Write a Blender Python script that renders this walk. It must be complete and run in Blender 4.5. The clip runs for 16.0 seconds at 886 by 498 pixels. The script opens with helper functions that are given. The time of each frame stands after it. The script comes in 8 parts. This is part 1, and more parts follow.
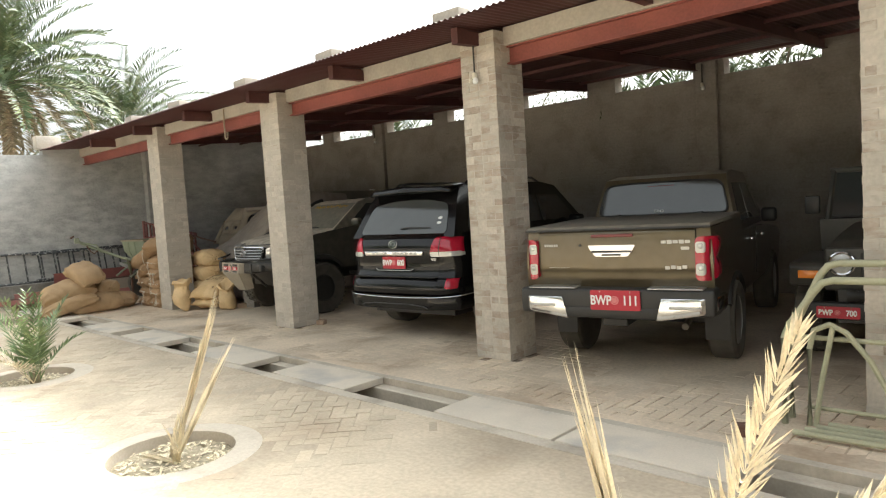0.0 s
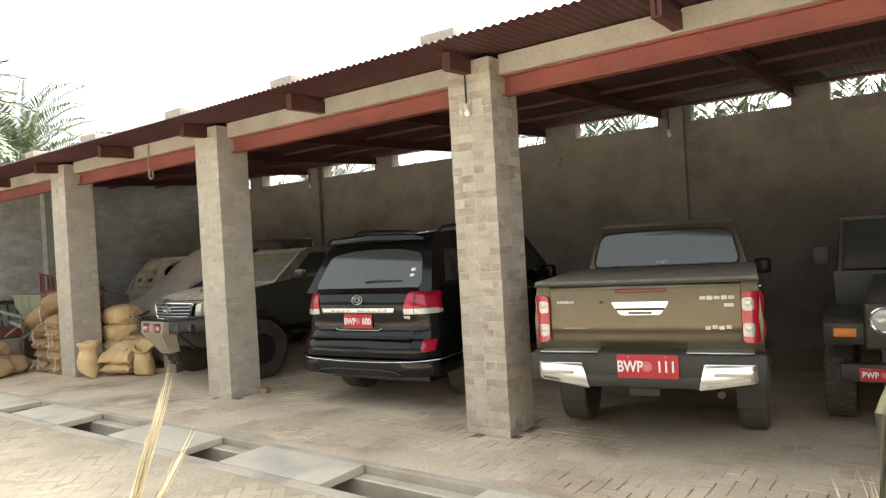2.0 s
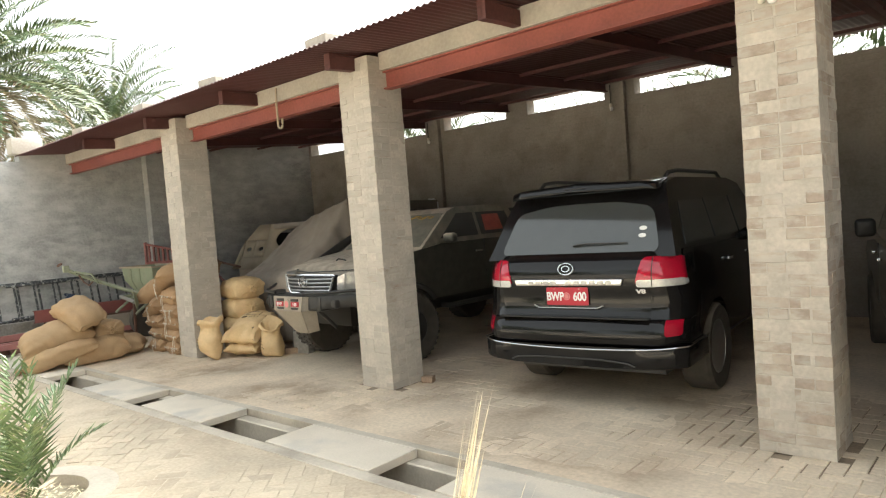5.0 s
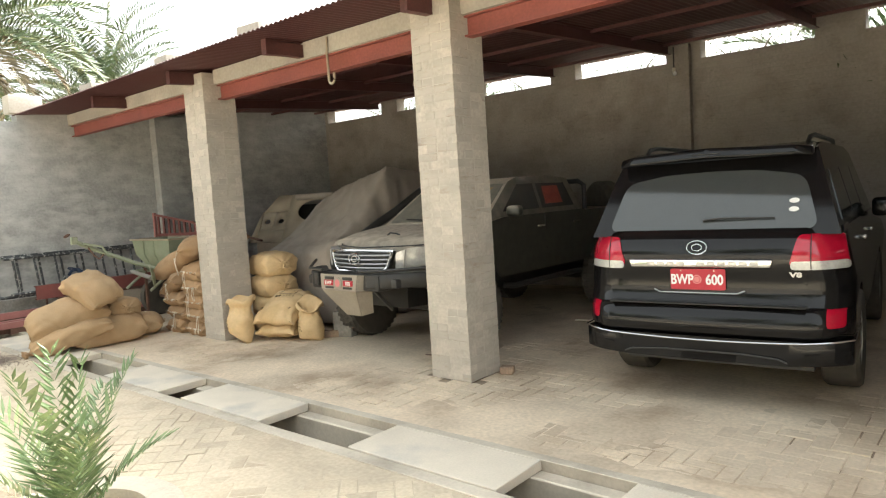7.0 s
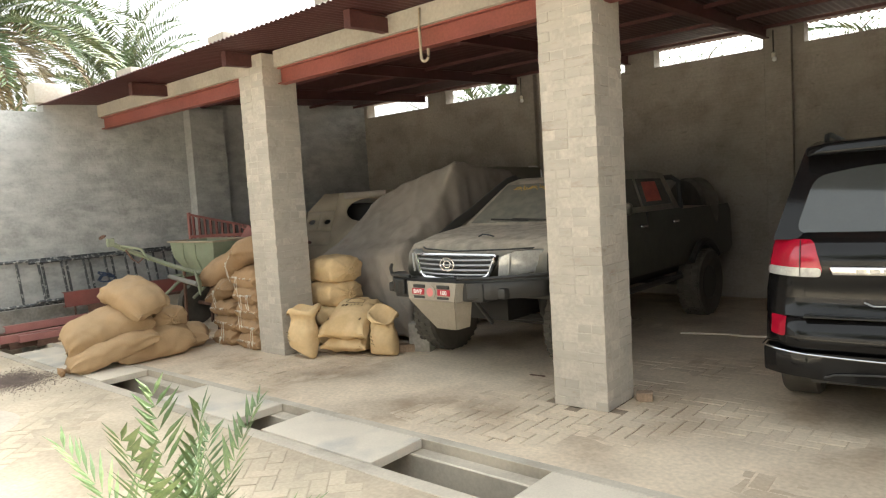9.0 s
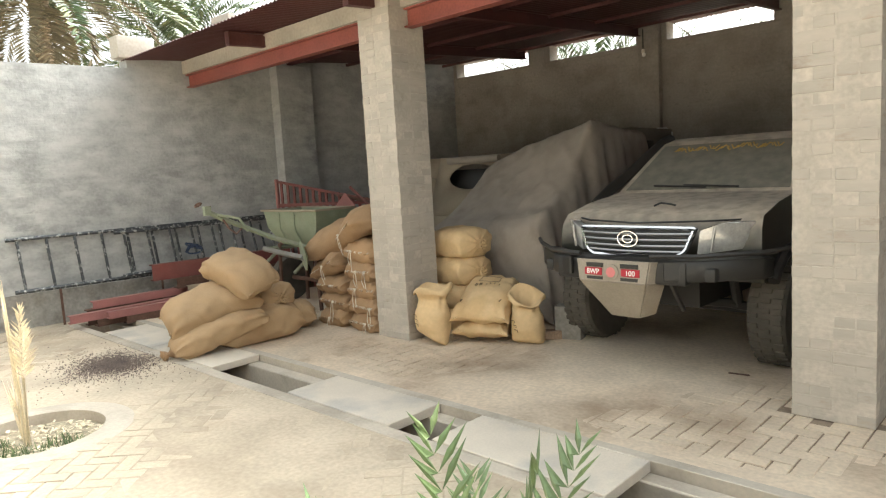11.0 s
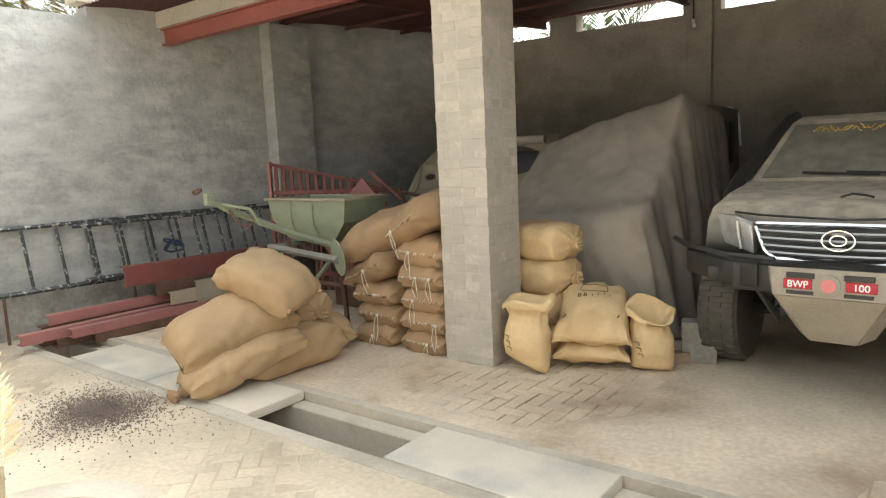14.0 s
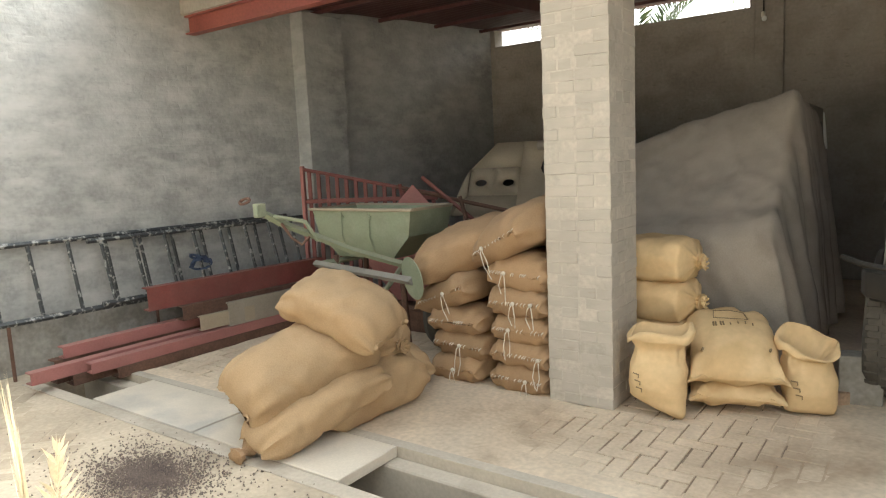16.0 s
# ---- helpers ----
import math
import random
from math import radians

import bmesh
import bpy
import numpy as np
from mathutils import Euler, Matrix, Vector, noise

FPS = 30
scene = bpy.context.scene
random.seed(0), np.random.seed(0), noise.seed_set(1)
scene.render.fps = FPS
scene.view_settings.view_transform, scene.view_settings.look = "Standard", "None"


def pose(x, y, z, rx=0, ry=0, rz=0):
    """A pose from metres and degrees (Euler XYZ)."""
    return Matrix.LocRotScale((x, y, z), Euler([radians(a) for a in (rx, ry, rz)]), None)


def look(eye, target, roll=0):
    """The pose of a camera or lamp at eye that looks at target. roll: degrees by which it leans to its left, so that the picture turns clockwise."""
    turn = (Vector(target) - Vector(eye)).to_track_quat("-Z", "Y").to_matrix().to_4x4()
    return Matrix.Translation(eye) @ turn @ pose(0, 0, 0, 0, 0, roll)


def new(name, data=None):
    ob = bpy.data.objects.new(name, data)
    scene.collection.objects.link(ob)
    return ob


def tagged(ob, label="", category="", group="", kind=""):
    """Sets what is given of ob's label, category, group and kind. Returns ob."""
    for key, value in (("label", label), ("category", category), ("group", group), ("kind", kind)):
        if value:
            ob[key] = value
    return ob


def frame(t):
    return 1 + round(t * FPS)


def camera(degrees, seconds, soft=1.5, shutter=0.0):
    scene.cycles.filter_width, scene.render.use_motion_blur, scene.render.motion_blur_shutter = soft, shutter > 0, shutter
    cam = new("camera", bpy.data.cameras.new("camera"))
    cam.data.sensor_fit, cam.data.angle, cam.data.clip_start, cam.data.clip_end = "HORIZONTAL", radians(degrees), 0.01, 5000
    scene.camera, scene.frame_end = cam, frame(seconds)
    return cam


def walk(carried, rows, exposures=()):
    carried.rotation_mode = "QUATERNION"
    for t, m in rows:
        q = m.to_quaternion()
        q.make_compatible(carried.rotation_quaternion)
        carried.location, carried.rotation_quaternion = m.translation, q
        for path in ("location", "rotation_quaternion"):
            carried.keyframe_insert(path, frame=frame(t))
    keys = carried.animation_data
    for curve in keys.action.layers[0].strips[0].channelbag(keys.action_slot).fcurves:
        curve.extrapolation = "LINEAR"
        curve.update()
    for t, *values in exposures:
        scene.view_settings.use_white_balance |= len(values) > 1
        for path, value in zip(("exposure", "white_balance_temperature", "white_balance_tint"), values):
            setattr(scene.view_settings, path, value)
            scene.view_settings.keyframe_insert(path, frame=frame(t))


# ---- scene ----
cam = camera(66.7, 16.0, soft=1.2)
PATH = [
    (0, (13.053, -5.505, 1.721), (11.664, -4.072, 1.584), -3.5),
    (0.5, (12.753, -5.451, 1.704), (11.483, -3.907, 1.655), -3.0),
    (1, (12.461, -5.364, 1.718), (11.133, -3.869, 1.684), -3.5),
    (1.5, (12.102, -5.246, 1.746), (10.764, -3.76, 1.697), -3.7),
    (2, (11.803, -5.202, 1.751), (10.62, -3.59, 1.748), -3.3),
    (2.5, (11.482, -5.174, 1.765), (10.301, -3.562, 1.687), -3.3),
    (3, (11.12, -4.979, 1.775), (9.715, -3.555, 1.757), -4.3),
    (3.5, (10.785, -4.94, 1.69), (9.431, -3.472, 1.588), -3.0),
    (4, (10.402, -4.96, 1.742), (9.085, -3.461, 1.605), -3.2),
    (4.5, (10.02, -4.771, 1.743), (8.681, -3.288, 1.661), -4.5),
    (7, (8.339, -4.703, 1.737), (7.042, -3.189, 1.574), -3.6),
    (7.5, (8.052, -4.654, 1.763), (6.772, -3.122, 1.64), -4.0),
    (8, (7.652, -4.533, 1.753), (6.384, -2.989, 1.66), -5.5),
    (8.5, (7.26, -4.602, 1.735), (6.047, -3.022, 1.556), -4.9),
    (9, (6.932, -4.619, 1.734), (5.636, -3.104, 1.578), -3.5),
    (9.5, (6.49, -4.548, 1.709), (5.049, -3.164, 1.624), -5.6),
    (12, (4.771, -4.574, 1.702), (3.442, -3.107, 1.417), -2.1),
    (12.5, (4.399, -4.347, 1.728), (3.048, -2.882, 1.562), -4.1),
    (13, (4.051, -4.356, 1.718), (2.766, -2.836, 1.52), -2.3),
    (13.5, (3.713, -4.444, 1.685), (2.548, -2.848, 1.374), -0.1),
    (14, (3.37, -4.336, 1.696), (2.157, -2.769, 1.421), -2.6),
    (14.5, (3.045, -4.278, 1.675), (1.939, -2.624, 1.47), -0.6),
    (15, (2.712, -4.362, 1.711), (1.655, -2.683, 1.459), -0.4),
    (15.5, (2.422, -4.286, 1.681), (1.322, -2.633, 1.437), -1.4),
    (16, (2.13, -4.146, 1.716), (0.965, -2.542, 1.455), -2.6),
]
walk(cam, [(t, look(e, g, r)) for t, e, g, r in PATH], exposures=[(0, 1.84, 6400, 4), (1, 2.1, 6400, 4), (3.5, 2.16, 6400, 4), (7.5, 2.36, 6420, 3), (9.5, 2.2, 6420, 4), (12, 2.14, 6400, 4), (13, 2.22, 6400, 4), (16, 2.25, 6400, 4)])

# ---------------------------------------------------------------- light
world = bpy.data.worlds.new("hazy_sky")
scene.world = world
world.use_nodes = True
wn = world.node_tree
bg = wn.nodes["Background"]
sky = wn.nodes.new("ShaderNodeTexSky")
sky.sky_type = "NISHITA"
sky.sun_disc = False
sky.sun_elevation = radians(49)
sky.sun_rotation = radians(8)
sky.air_density = 1.0
sky.dust_density = 7.0
sky.ozone_density = 0.6
haze = wn.nodes.new("ShaderNodeHueSaturation")
haze.inputs["Saturation"].default_value = 0.12
wn.links.new(sky.outputs[0], haze.inputs["Color"])
wn.links.new(haze.outputs[0], bg.inputs[0])
bg.inputs[1].default_value = 0.15
sun = new("sun", bpy.data.lights.new("sun", "SUN"))
sun.data.energy = 2.85
sun.data.angle = radians(5)
sun.data.color = (1.0, 0.95, 0.87)
sun.matrix_world = look((0, 0, 0), (0.10, -0.68, -0.73))


# ---------------------------------------------------------------- materials
def material(name, color, rough=0.8, metal=0.0, vary=0.12, scale=6.0, fine=60.0, bump=0.0, second=None, patch=0.0,
             patch_scale=1.5, coat=0.0, random_amount=0.0, island=0.0, dust=0.0, dust_color=(0.40, 0.34, 0.26), side=0.51, spec=0.5, accent=None, stroke=1.0):
    """A surface with a base colour, broad and fine variation, stains of a second colour, fine relief and settled dust."""
    m = bpy.data.materials.new(name)
    m.use_nodes = True
    nt = m.node_tree
    n, l = nt.nodes, nt.links
    p = n["Principled BSDF"]
    p.inputs["Roughness"].default_value = rough
    p.inputs["Metallic"].default_value = metal
    p.inputs["Coat Weight"].default_value = coat
    p.inputs["Specular IOR Level"].default_value = spec
    tc = n.new("ShaderNodeTexCoord")
    src = tc.outputs["Object"]
    if random_amount or island:
        geo = n.new("ShaderNodeNewGeometry")
        src = geo.outputs["Position"]

    def tex(sc, detail=4.0, flat=1.0):
        t = n.new("ShaderNodeTexNoise")
        t.inputs["Scale"].default_value = sc
        t.inputs["Detail"].default_value = detail
        if flat != 1.0:
            mp = n.new("ShaderNodeMapping")
            mp.inputs["Scale"].default_value = (1, 1, flat)
            l.new(src, mp.inputs["Vector"]), l.new(mp.outputs[0], t.inputs["Vector"])
        else:
            l.new(src, t.inputs["Vector"])
        return t.outputs["Fac"]

    def mix(fac, a, b, blend="MIX"):
        x = n.new("ShaderNodeMix")
        x.data_type, x.blend_type = "RGBA", blend
        for value, sock in ((fac, x.inputs[0]), (a, x.inputs[6]), (b, x.inputs[7])):
            if isinstance(value, (int, float)):
                sock.default_value = value
            elif isinstance(value, tuple):
                sock.default_value = (*value, 1)
            else:
                l.new(value, sock)
        return x.outputs[2]

    def ramp(value, lo, hi, a=0.0, b=1.0):
        r = n.new("ShaderNodeMapRange")
        r.inputs[1].default_value, r.inputs[2].default_value = lo, hi
        r.inputs[3].default_value, r.inputs[4].default_value = a, b
        l.new(value, r.inputs[0])
        return r.outputs[0]

    broad = ramp(tex(scale), 0.3, 0.7, 1 - vary, 1 + vary)
    tiny = ramp(tex(fine, 3.0), 0.3, 0.7, 1 - vary * 0.7, 1 + vary * 0.7)
    col = color
    if second:
        col = mix(ramp(tex(patch_scale, 6.0), 0.62 - patch * 0.3, 0.72 - patch * 0.2), color, second)
    grey = n.new("ShaderNodeMath")
    grey.operation = "MULTIPLY"
    l.new(broad, grey.inputs[0]), l.new(tiny, grey.inputs[1])
    fac = grey.outputs[0]
    if random_amount or island:
        rnd = n.new("ShaderNodeObjectInfo").outputs["Random"] if random_amount else geo.outputs["Random Per Island"]
        k = random_amount or island
        g2 = n.new("ShaderNodeMath")
        g2.operation = "MULTIPLY"
        l.new(fac, g2.inputs[0]), l.new(ramp(rnd, 0, 1, 1 - k, 1 + k), g2.inputs[1])
        fac = g2.outputs[0]
    if accent:
        col = mix(ramp(rnd, 0.75, 1.0, 0.0, 0.35), col, accent)
    hv = n.new("ShaderNodeCombineColor")
    for i in range(3):
        l.new(fac, hv.inputs[i])
    out = mix(1.0, col, hv.outputs[0], "MULTIPLY")
    if dust:
        geo2 = n.new("ShaderNodeNewGeometry")
        sep = n.new("ShaderNodeSeparateXYZ")
        l.new(geo2.outputs["Normal"], sep.inputs[0])
        up = ramp(sep.outputs[2], 0.0, 0.9, dust * side, dust)
        g3 = n.new("ShaderNodeMath")
        g3.operation = "MULTIPLY"
        l.new(up, g3.inputs[0]), l.new(ramp(tex(9.0), 0.3, 0.65, 0.6, 1.1), g3.inputs[1])
        g3.use_clamp = True
        out = mix(g3.outputs[0], out, dust_color)
        l.new(ramp(g3.outputs[0], 0, 1, rough, 0.95), p.inputs["Roughness"])
        if coat:
            l.new(ramp(g3.outputs[0], 0, 0.7, coat, 0.0), p.inputs["Coat Weight"])
    l.new(out, p.inputs["Base Color"])
    if bump:
        b = n.new("ShaderNodeBump")
        b.inputs["Strength"].default_value = min(1.0, bump * 40)
        b.inputs["Distance"].default_value = bump
        l.new(tex(fine * 0.8 / (stroke ** 0.5), 5.0, stroke), b.inputs["Height"])
        l.new(b.outputs[0], p.inputs["Normal"])
    return m


def washed_brick(name, color, second, axis, bump=0.012, row=0.075, brick=0.235, patch=0.5, show=0.26):
    """Brickwork under a rough cement wash: courses show only as soft relief and stains."""
    m = material(name, color, 0.92, vary=0.16, scale=1.1, fine=26, second=second, patch=patch, patch_scale=2.6)
    nt = m.node_tree
    n, l = nt.nodes, nt.links
    tc = n.new("ShaderNodeTexCoord")
    sep = n.new("ShaderNodeSeparateXYZ")
    l.new(tc.outputs["Object"], sep.inputs[0])
    com = n.new("ShaderNodeCombineXYZ")
    l.new(sep.outputs[axis], com.inputs[0]), l.new(sep.outputs[2], com.inputs[1])
    wob = n.new("ShaderNodeTexNoise")
    wob.inputs["Scale"].default_value = 3.5
    l.new(tc.outputs["Object"], wob.inputs["Vector"])
    add = n.new("ShaderNodeVectorMath")
    add.operation = "MULTIPLY_ADD"
    l.new(wob.outputs["Color"], add.inputs[0])
    add.inputs[1].default_value = (0.09, 0.06, 0.0)
    l.new(com.outputs[0], add.inputs[2])
    bt = n.new("ShaderNodeTexBrick")
    bt.inputs["Scale"].default_value = 1.0
    bt.inputs["Brick Width"].default_value, bt.inputs["Row Height"].default_value = brick, row
    bt.inputs["Mortar Size"].default_value, bt.inputs["Mortar Smooth"].default_value = 0.012, 0.9
    bt.inputs["Color1"].default_value, bt.inputs["Color2"].default_value = (1, 1, 1, 1), (0.55, 0.55, 0.55, 1)
    bt.inputs["Mortar"].default_value = (0.35, 0.35, 0.35, 1)
    l.new(add.outputs[0], bt.inputs["Vector"])
    nz = n.new("ShaderNodeTexNoise")
    nz.inputs["Scale"].default_value, nz.inputs["Detail"].default_value = 7.0, 7.0
    l.new(tc.outputs["Object"], nz.inputs["Vector"])
    mx = n.new("ShaderNodeMix")
    mx.data_type = "RGBA"
    mx.inputs[0].default_value = 1 - show
    l.new(bt.outputs["Color"], mx.inputs[6]), l.new(nz.outputs["Color"], mx.inputs[7])
    b = n.new("ShaderNodeBump")
    b.inputs["Strength"].default_value, b.inputs["Distance"].default_value = 0.8, bump
    l.new(mx.outputs[2], b.inputs["Height"])
    p = n["Principled BSDF"]
    l.new(b.outputs[0], p.inputs["Normal"])
    old = p.inputs["Base Color"].links[0].from_socket
    mul = n.new("ShaderNodeMix")
    mul.data_type, mul.blend_type = "RGBA", "MULTIPLY"
    mul.inputs[0].default_value = 0.2 * show
    l.new(old, mul.inputs[6]), l.new(bt.outputs["Color"], mul.inputs[7])
    l.new(mul.outputs[2], p.inputs["Base Color"])
    return m


def brush_wash(name, brick, wash, dark, cover=0.5, per_object=True):
    """Brick with cement wash brushed over it sideways: bare brick shows through in streaks, a few bricks stay covered."""
    m = material(name, brick, 0.93, vary=0.15, scale=5.0, fine=34, bump=0.007, stroke=2.5, random_amount=0.10 if per_object else 0.0, island=0.0 if per_object else 0.10)
    n, l = m.node_tree.nodes, m.node_tree.links
    p = n["Principled BSDF"]
    old = p.inputs["Base Color"].links[0].from_socket
    geo = n.new("ShaderNodeNewGeometry")
    mp = n.new("ShaderNodeMapping")
    mp.inputs["Scale"].default_value = (1, 1, 2.6)
    l.new(geo.outputs["Position"], mp.inputs["Vector"])
    def streak(scale, lo, hi):
        t = n.new("ShaderNodeTexNoise")
        t.inputs["Scale"].default_value, t.inputs["Detail"].default_value, t.inputs["Roughness"].default_value = scale, 6.0, 0.62
        l.new(mp.outputs[0], t.inputs["Vector"])
        r = n.new("ShaderNodeMapRange")
        r.inputs[1].default_value, r.inputs[2].default_value = lo, hi
        l.new(t.outputs["Fac"], r.inputs[0])
        return r.outputs[0]
    rnd = n.new("ShaderNodeObjectInfo").outputs["Random"] if per_object else geo.outputs["Random Per Island"]
    add = n.new("ShaderNodeMath")
    add.operation = "MULTIPLY_ADD"
    add.use_clamp = True
    l.new(rnd, add.inputs[0])
    add.inputs[1].default_value = 0.30 + 0.3 * cover
    l.new(streak(4.5, 0.62 - cover * 0.42, 0.78 - cover * 0.36), add.inputs[2])
    tone = n.new("ShaderNodeMix")
    tone.data_type = "RGBA"
    l.new(streak(2.2, 0.40, 0.62), tone.inputs[0])
    tone.inputs[6].default_value, tone.inputs[7].default_value = (*dark, 1), (*wash, 1)
    mx = n.new("ShaderNodeMix")
    mx.data_type = "RGBA"
    l.new(add.outputs[0], mx.inputs[0]), l.new(old, mx.inputs[6]), l.new(tone.outputs[2], mx.inputs[7])
    l.new(mx.outputs[2], p.inputs["Base Color"])
    return m


def blotched(m, light, dark, sx, sz, lo, hi, amount):
    """Adds broad sideways blotches of lighter lime and small dark pits to a wall material."""
    n, l = m.node_tree.nodes, m.node_tree.links
    p = n["Principled BSDF"]
    tc = n.new("ShaderNodeTexCoord")
    def field(scale, zs, detail, lo, hi, out):
        mp = n.new("ShaderNodeMapping")
        mp.inputs["Scale"].default_value = (1, 1, zs)
        l.new(tc.outputs["Object"], mp.inputs["Vector"])
        t = n.new("ShaderNodeTexNoise")
        t.inputs["Scale"].default_value, t.inputs["Detail"].default_value, t.inputs["Roughness"].default_value = scale, detail, 0.6
        l.new(mp.outputs[0], t.inputs["Vector"])
        r = n.new("ShaderNodeMapRange")
        r.inputs[1].default_value, r.inputs[2].default_value, r.inputs[4].default_value = lo, hi, out
        l.new(t.outputs["Fac"], r.inputs[0])
        return r.outputs[0]
    for fac, col in ((field(sx, sz, 3.0, lo, hi, amount), light), (field(0.8, 1.0, 2.0, 0.40, 0.75, amount * 0.6), light), (field(7.5, 2.2, 3.0, 0.63, 0.72, 0.55), dark)):
        old = p.inputs["Base Color"].links[0].from_socket
        mx = n.new("ShaderNodeMix")
        mx.data_type = "RGBA"
        l.new(fac, mx.inputs[0]), l.new(old, mx.inputs[6])
        mx.inputs[7].default_value = (*col, 1)
        l.new(mx.outputs[2], p.inputs["Base Color"])
    return m


def stained(m, color, scale, lo, hi, amount):
    """Damp and oily stains with ragged edges, laid over a floor in place."""
    n, l = m.node_tree.nodes, m.node_tree.links
    p = n["Principled BSDF"]
    old = p.inputs["Base Color"].links[0].from_socket
    t = n.new("ShaderNodeTexNoise")
    t.inputs["Scale"].default_value, t.inputs["Detail"].default_value, t.inputs["Roughness"].default_value = scale, 7.0, 0.62
    l.new(n.new("ShaderNodeNewGeometry").outputs["Position"], t.inputs["Vector"])
    r = n.new("ShaderNodeMapRange")
    r.inputs[1].default_value, r.inputs[2].default_value, r.inputs[4].default_value = lo, hi, amount
    l.new(t.outputs["Fac"], r.inputs[0])
    mx = n.new("ShaderNodeMix")
    mx.data_type = "RGBA"
    l.new(r.outputs[0], mx.inputs[0]), l.new(old, mx.inputs[6])
    mx.inputs[7].default_value = (*color, 1)
    l.new(mx.outputs[2], p.inputs["Base Color"])


CEMENT = material("cement_screed", (0.49, 0.435, 0.355), 0.9, vary=0.10, scale=1.6, fine=45, bump=0.003, second=(0.36, 0.315, 0.255), patch=0.4)
SLAB = material("cast_slab", (0.60, 0.535, 0.44), 0.9, vary=0.07, scale=2.2, fine=80, bump=0.002, second=(0.45, 0.42, 0.37), patch=0.3)
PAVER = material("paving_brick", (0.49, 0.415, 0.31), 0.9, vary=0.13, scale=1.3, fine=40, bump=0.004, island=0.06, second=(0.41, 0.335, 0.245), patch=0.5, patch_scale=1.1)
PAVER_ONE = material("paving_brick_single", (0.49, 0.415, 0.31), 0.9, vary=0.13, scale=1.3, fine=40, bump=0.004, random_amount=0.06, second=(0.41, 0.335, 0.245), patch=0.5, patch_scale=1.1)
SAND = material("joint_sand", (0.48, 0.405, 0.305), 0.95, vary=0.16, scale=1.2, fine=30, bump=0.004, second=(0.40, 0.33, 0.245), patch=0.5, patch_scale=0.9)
# carport copies of the yard colours, lightened to offset the shade under the roof
SAND_IN = material("lifted_carport_dust", (0.64, 0.535, 0.405), 0.95, vary=0.16, scale=1.2, fine=30, bump=0.004, second=(0.51, 0.41, 0.30), patch=0.5, patch_scale=0.9)
PAVER_IN = material("lifted_carport_brick", (0.64, 0.535, 0.405), 0.9, vary=0.13, scale=1.3, fine=40, bump=0.004, island=0.06, second=(0.51, 0.41, 0.30), patch=0.5, patch_scale=1.1)
PAVER_IN_ONE = material("lifted_carport_brick_single", (0.64, 0.535, 0.405), 0.9, vary=0.13, scale=1.3, fine=40, bump=0.004, random_amount=0.06, second=(0.51, 0.41, 0.30), patch=0.5, patch_scale=1.1)
for m in (SAND_IN, PAVER_IN, PAVER_IN_ONE):
    stained(m, (0.27, 0.185, 0.115), 0.9, 0.56, 0.72, 0.65)
for m in (SAND, PAVER, PAVER_ONE):
    stained(m, (0.34, 0.25, 0.165), 1.1, 0.60, 0.78, 0.5)
JOINT = material("joint_earth", (0.28, 0.215, 0.155), 0.95, vary=0.2, scale=3, fine=30, bump=0.004)
SOIL = material("planter_soil", (0.36, 0.31, 0.22), 0.95, vary=0.3, scale=12, fine=50, bump=0.012)
WALL_BACK = blotched(washed_brick("cement_wash_inner_wall", (0.31, 0.278, 0.242), (0.25, 0.222, 0.192), 0), (0.35, 0.318, 0.278), (0.20, 0.175, 0.15), 1.6, 1.8, 0.50, 0.70, 0.5)
WALL_END = blotched(washed_brick("cement_wash_end_wall", (0.33, 0.332, 0.322), (0.29, 0.295, 0.285), 1, 0.034, show=0.06), (0.50, 0.50, 0.485), (0.29, 0.292, 0.285), 2.8, 2.2, 0.42, 0.68, 0.8)
PLINTH = material("bare_cement_plinth", (0.29, 0.275, 0.25), 0.95, vary=0.2, scale=3, fine=24, bump=0.012, second=(0.22, 0.205, 0.18), patch=0.5, patch_scale=4)
BRICKS = [[brush_wash("washed_brick" + ("" if one else "_upper"), (0.36, 0.295, 0.235), (0.47, 0.43, 0.37), (0.40, 0.365, 0.315), cover, one) for one in (True, False)] for cover in (1.0, 0.8, 0.42, 0.5)]
MORTAR = material("pillar_mortar", (0.46, 0.42, 0.36), 0.95, vary=0.14, scale=4, fine=30, bump=0.010, stroke=3.5)
RED_STEEL = material("red_oxide_steel", (0.27, 0.075, 0.058), 0.55, vary=0.16, scale=3, fine=40, second=(0.24, 0.07, 0.05), patch=0.4)
# dark roof reds, taken further down in colour to shade the underside
DIMMED_STEEL = material("dimmed_red_steel", (0.095, 0.034, 0.031), 0.6, vary=0.2, scale=3, fine=40)
ROOF_SHEET = material("dimmed_red_roof_sheet", (0.085, 0.032, 0.031), 0.5, vary=0.2, scale=1.5, fine=30, second=(0.075, 0.032, 0.030), patch=0.4)
LINTEL = material("lintel_cement", (0.41, 0.375, 0.32), 0.92, vary=0.12, scale=2, fine=30, bump=0.006, second=(0.38, 0.35, 0.30), patch=0.4)


# ---------------------------------------------------------------- building helpers
def smooth(me, angle=40):
    me.polygons.foreach_set("use_smooth", [True] * len(me.polygons))
    me.set_sharp_from_angle(angle=radians(angle))


def part(name, bm, mat, parent=None, label="", angle=40):
    """Links a bmesh as one mesh object, in the frame of its parent."""
    me = bpy.data.meshes.new(name)
    bmesh.ops.recalc_face_normals(bm, faces=bm.faces[:])
    bm.to_mesh(me)
    bm.free()
    for mm in (mat if isinstance(mat, (list, tuple)) else [mat]):
        me.materials.append(mm)
    smooth(me, angle)
    ob = new(name, me)
    if parent is not None:
        ob.parent = parent
    if label:
        ob["label"] = label
    return ob


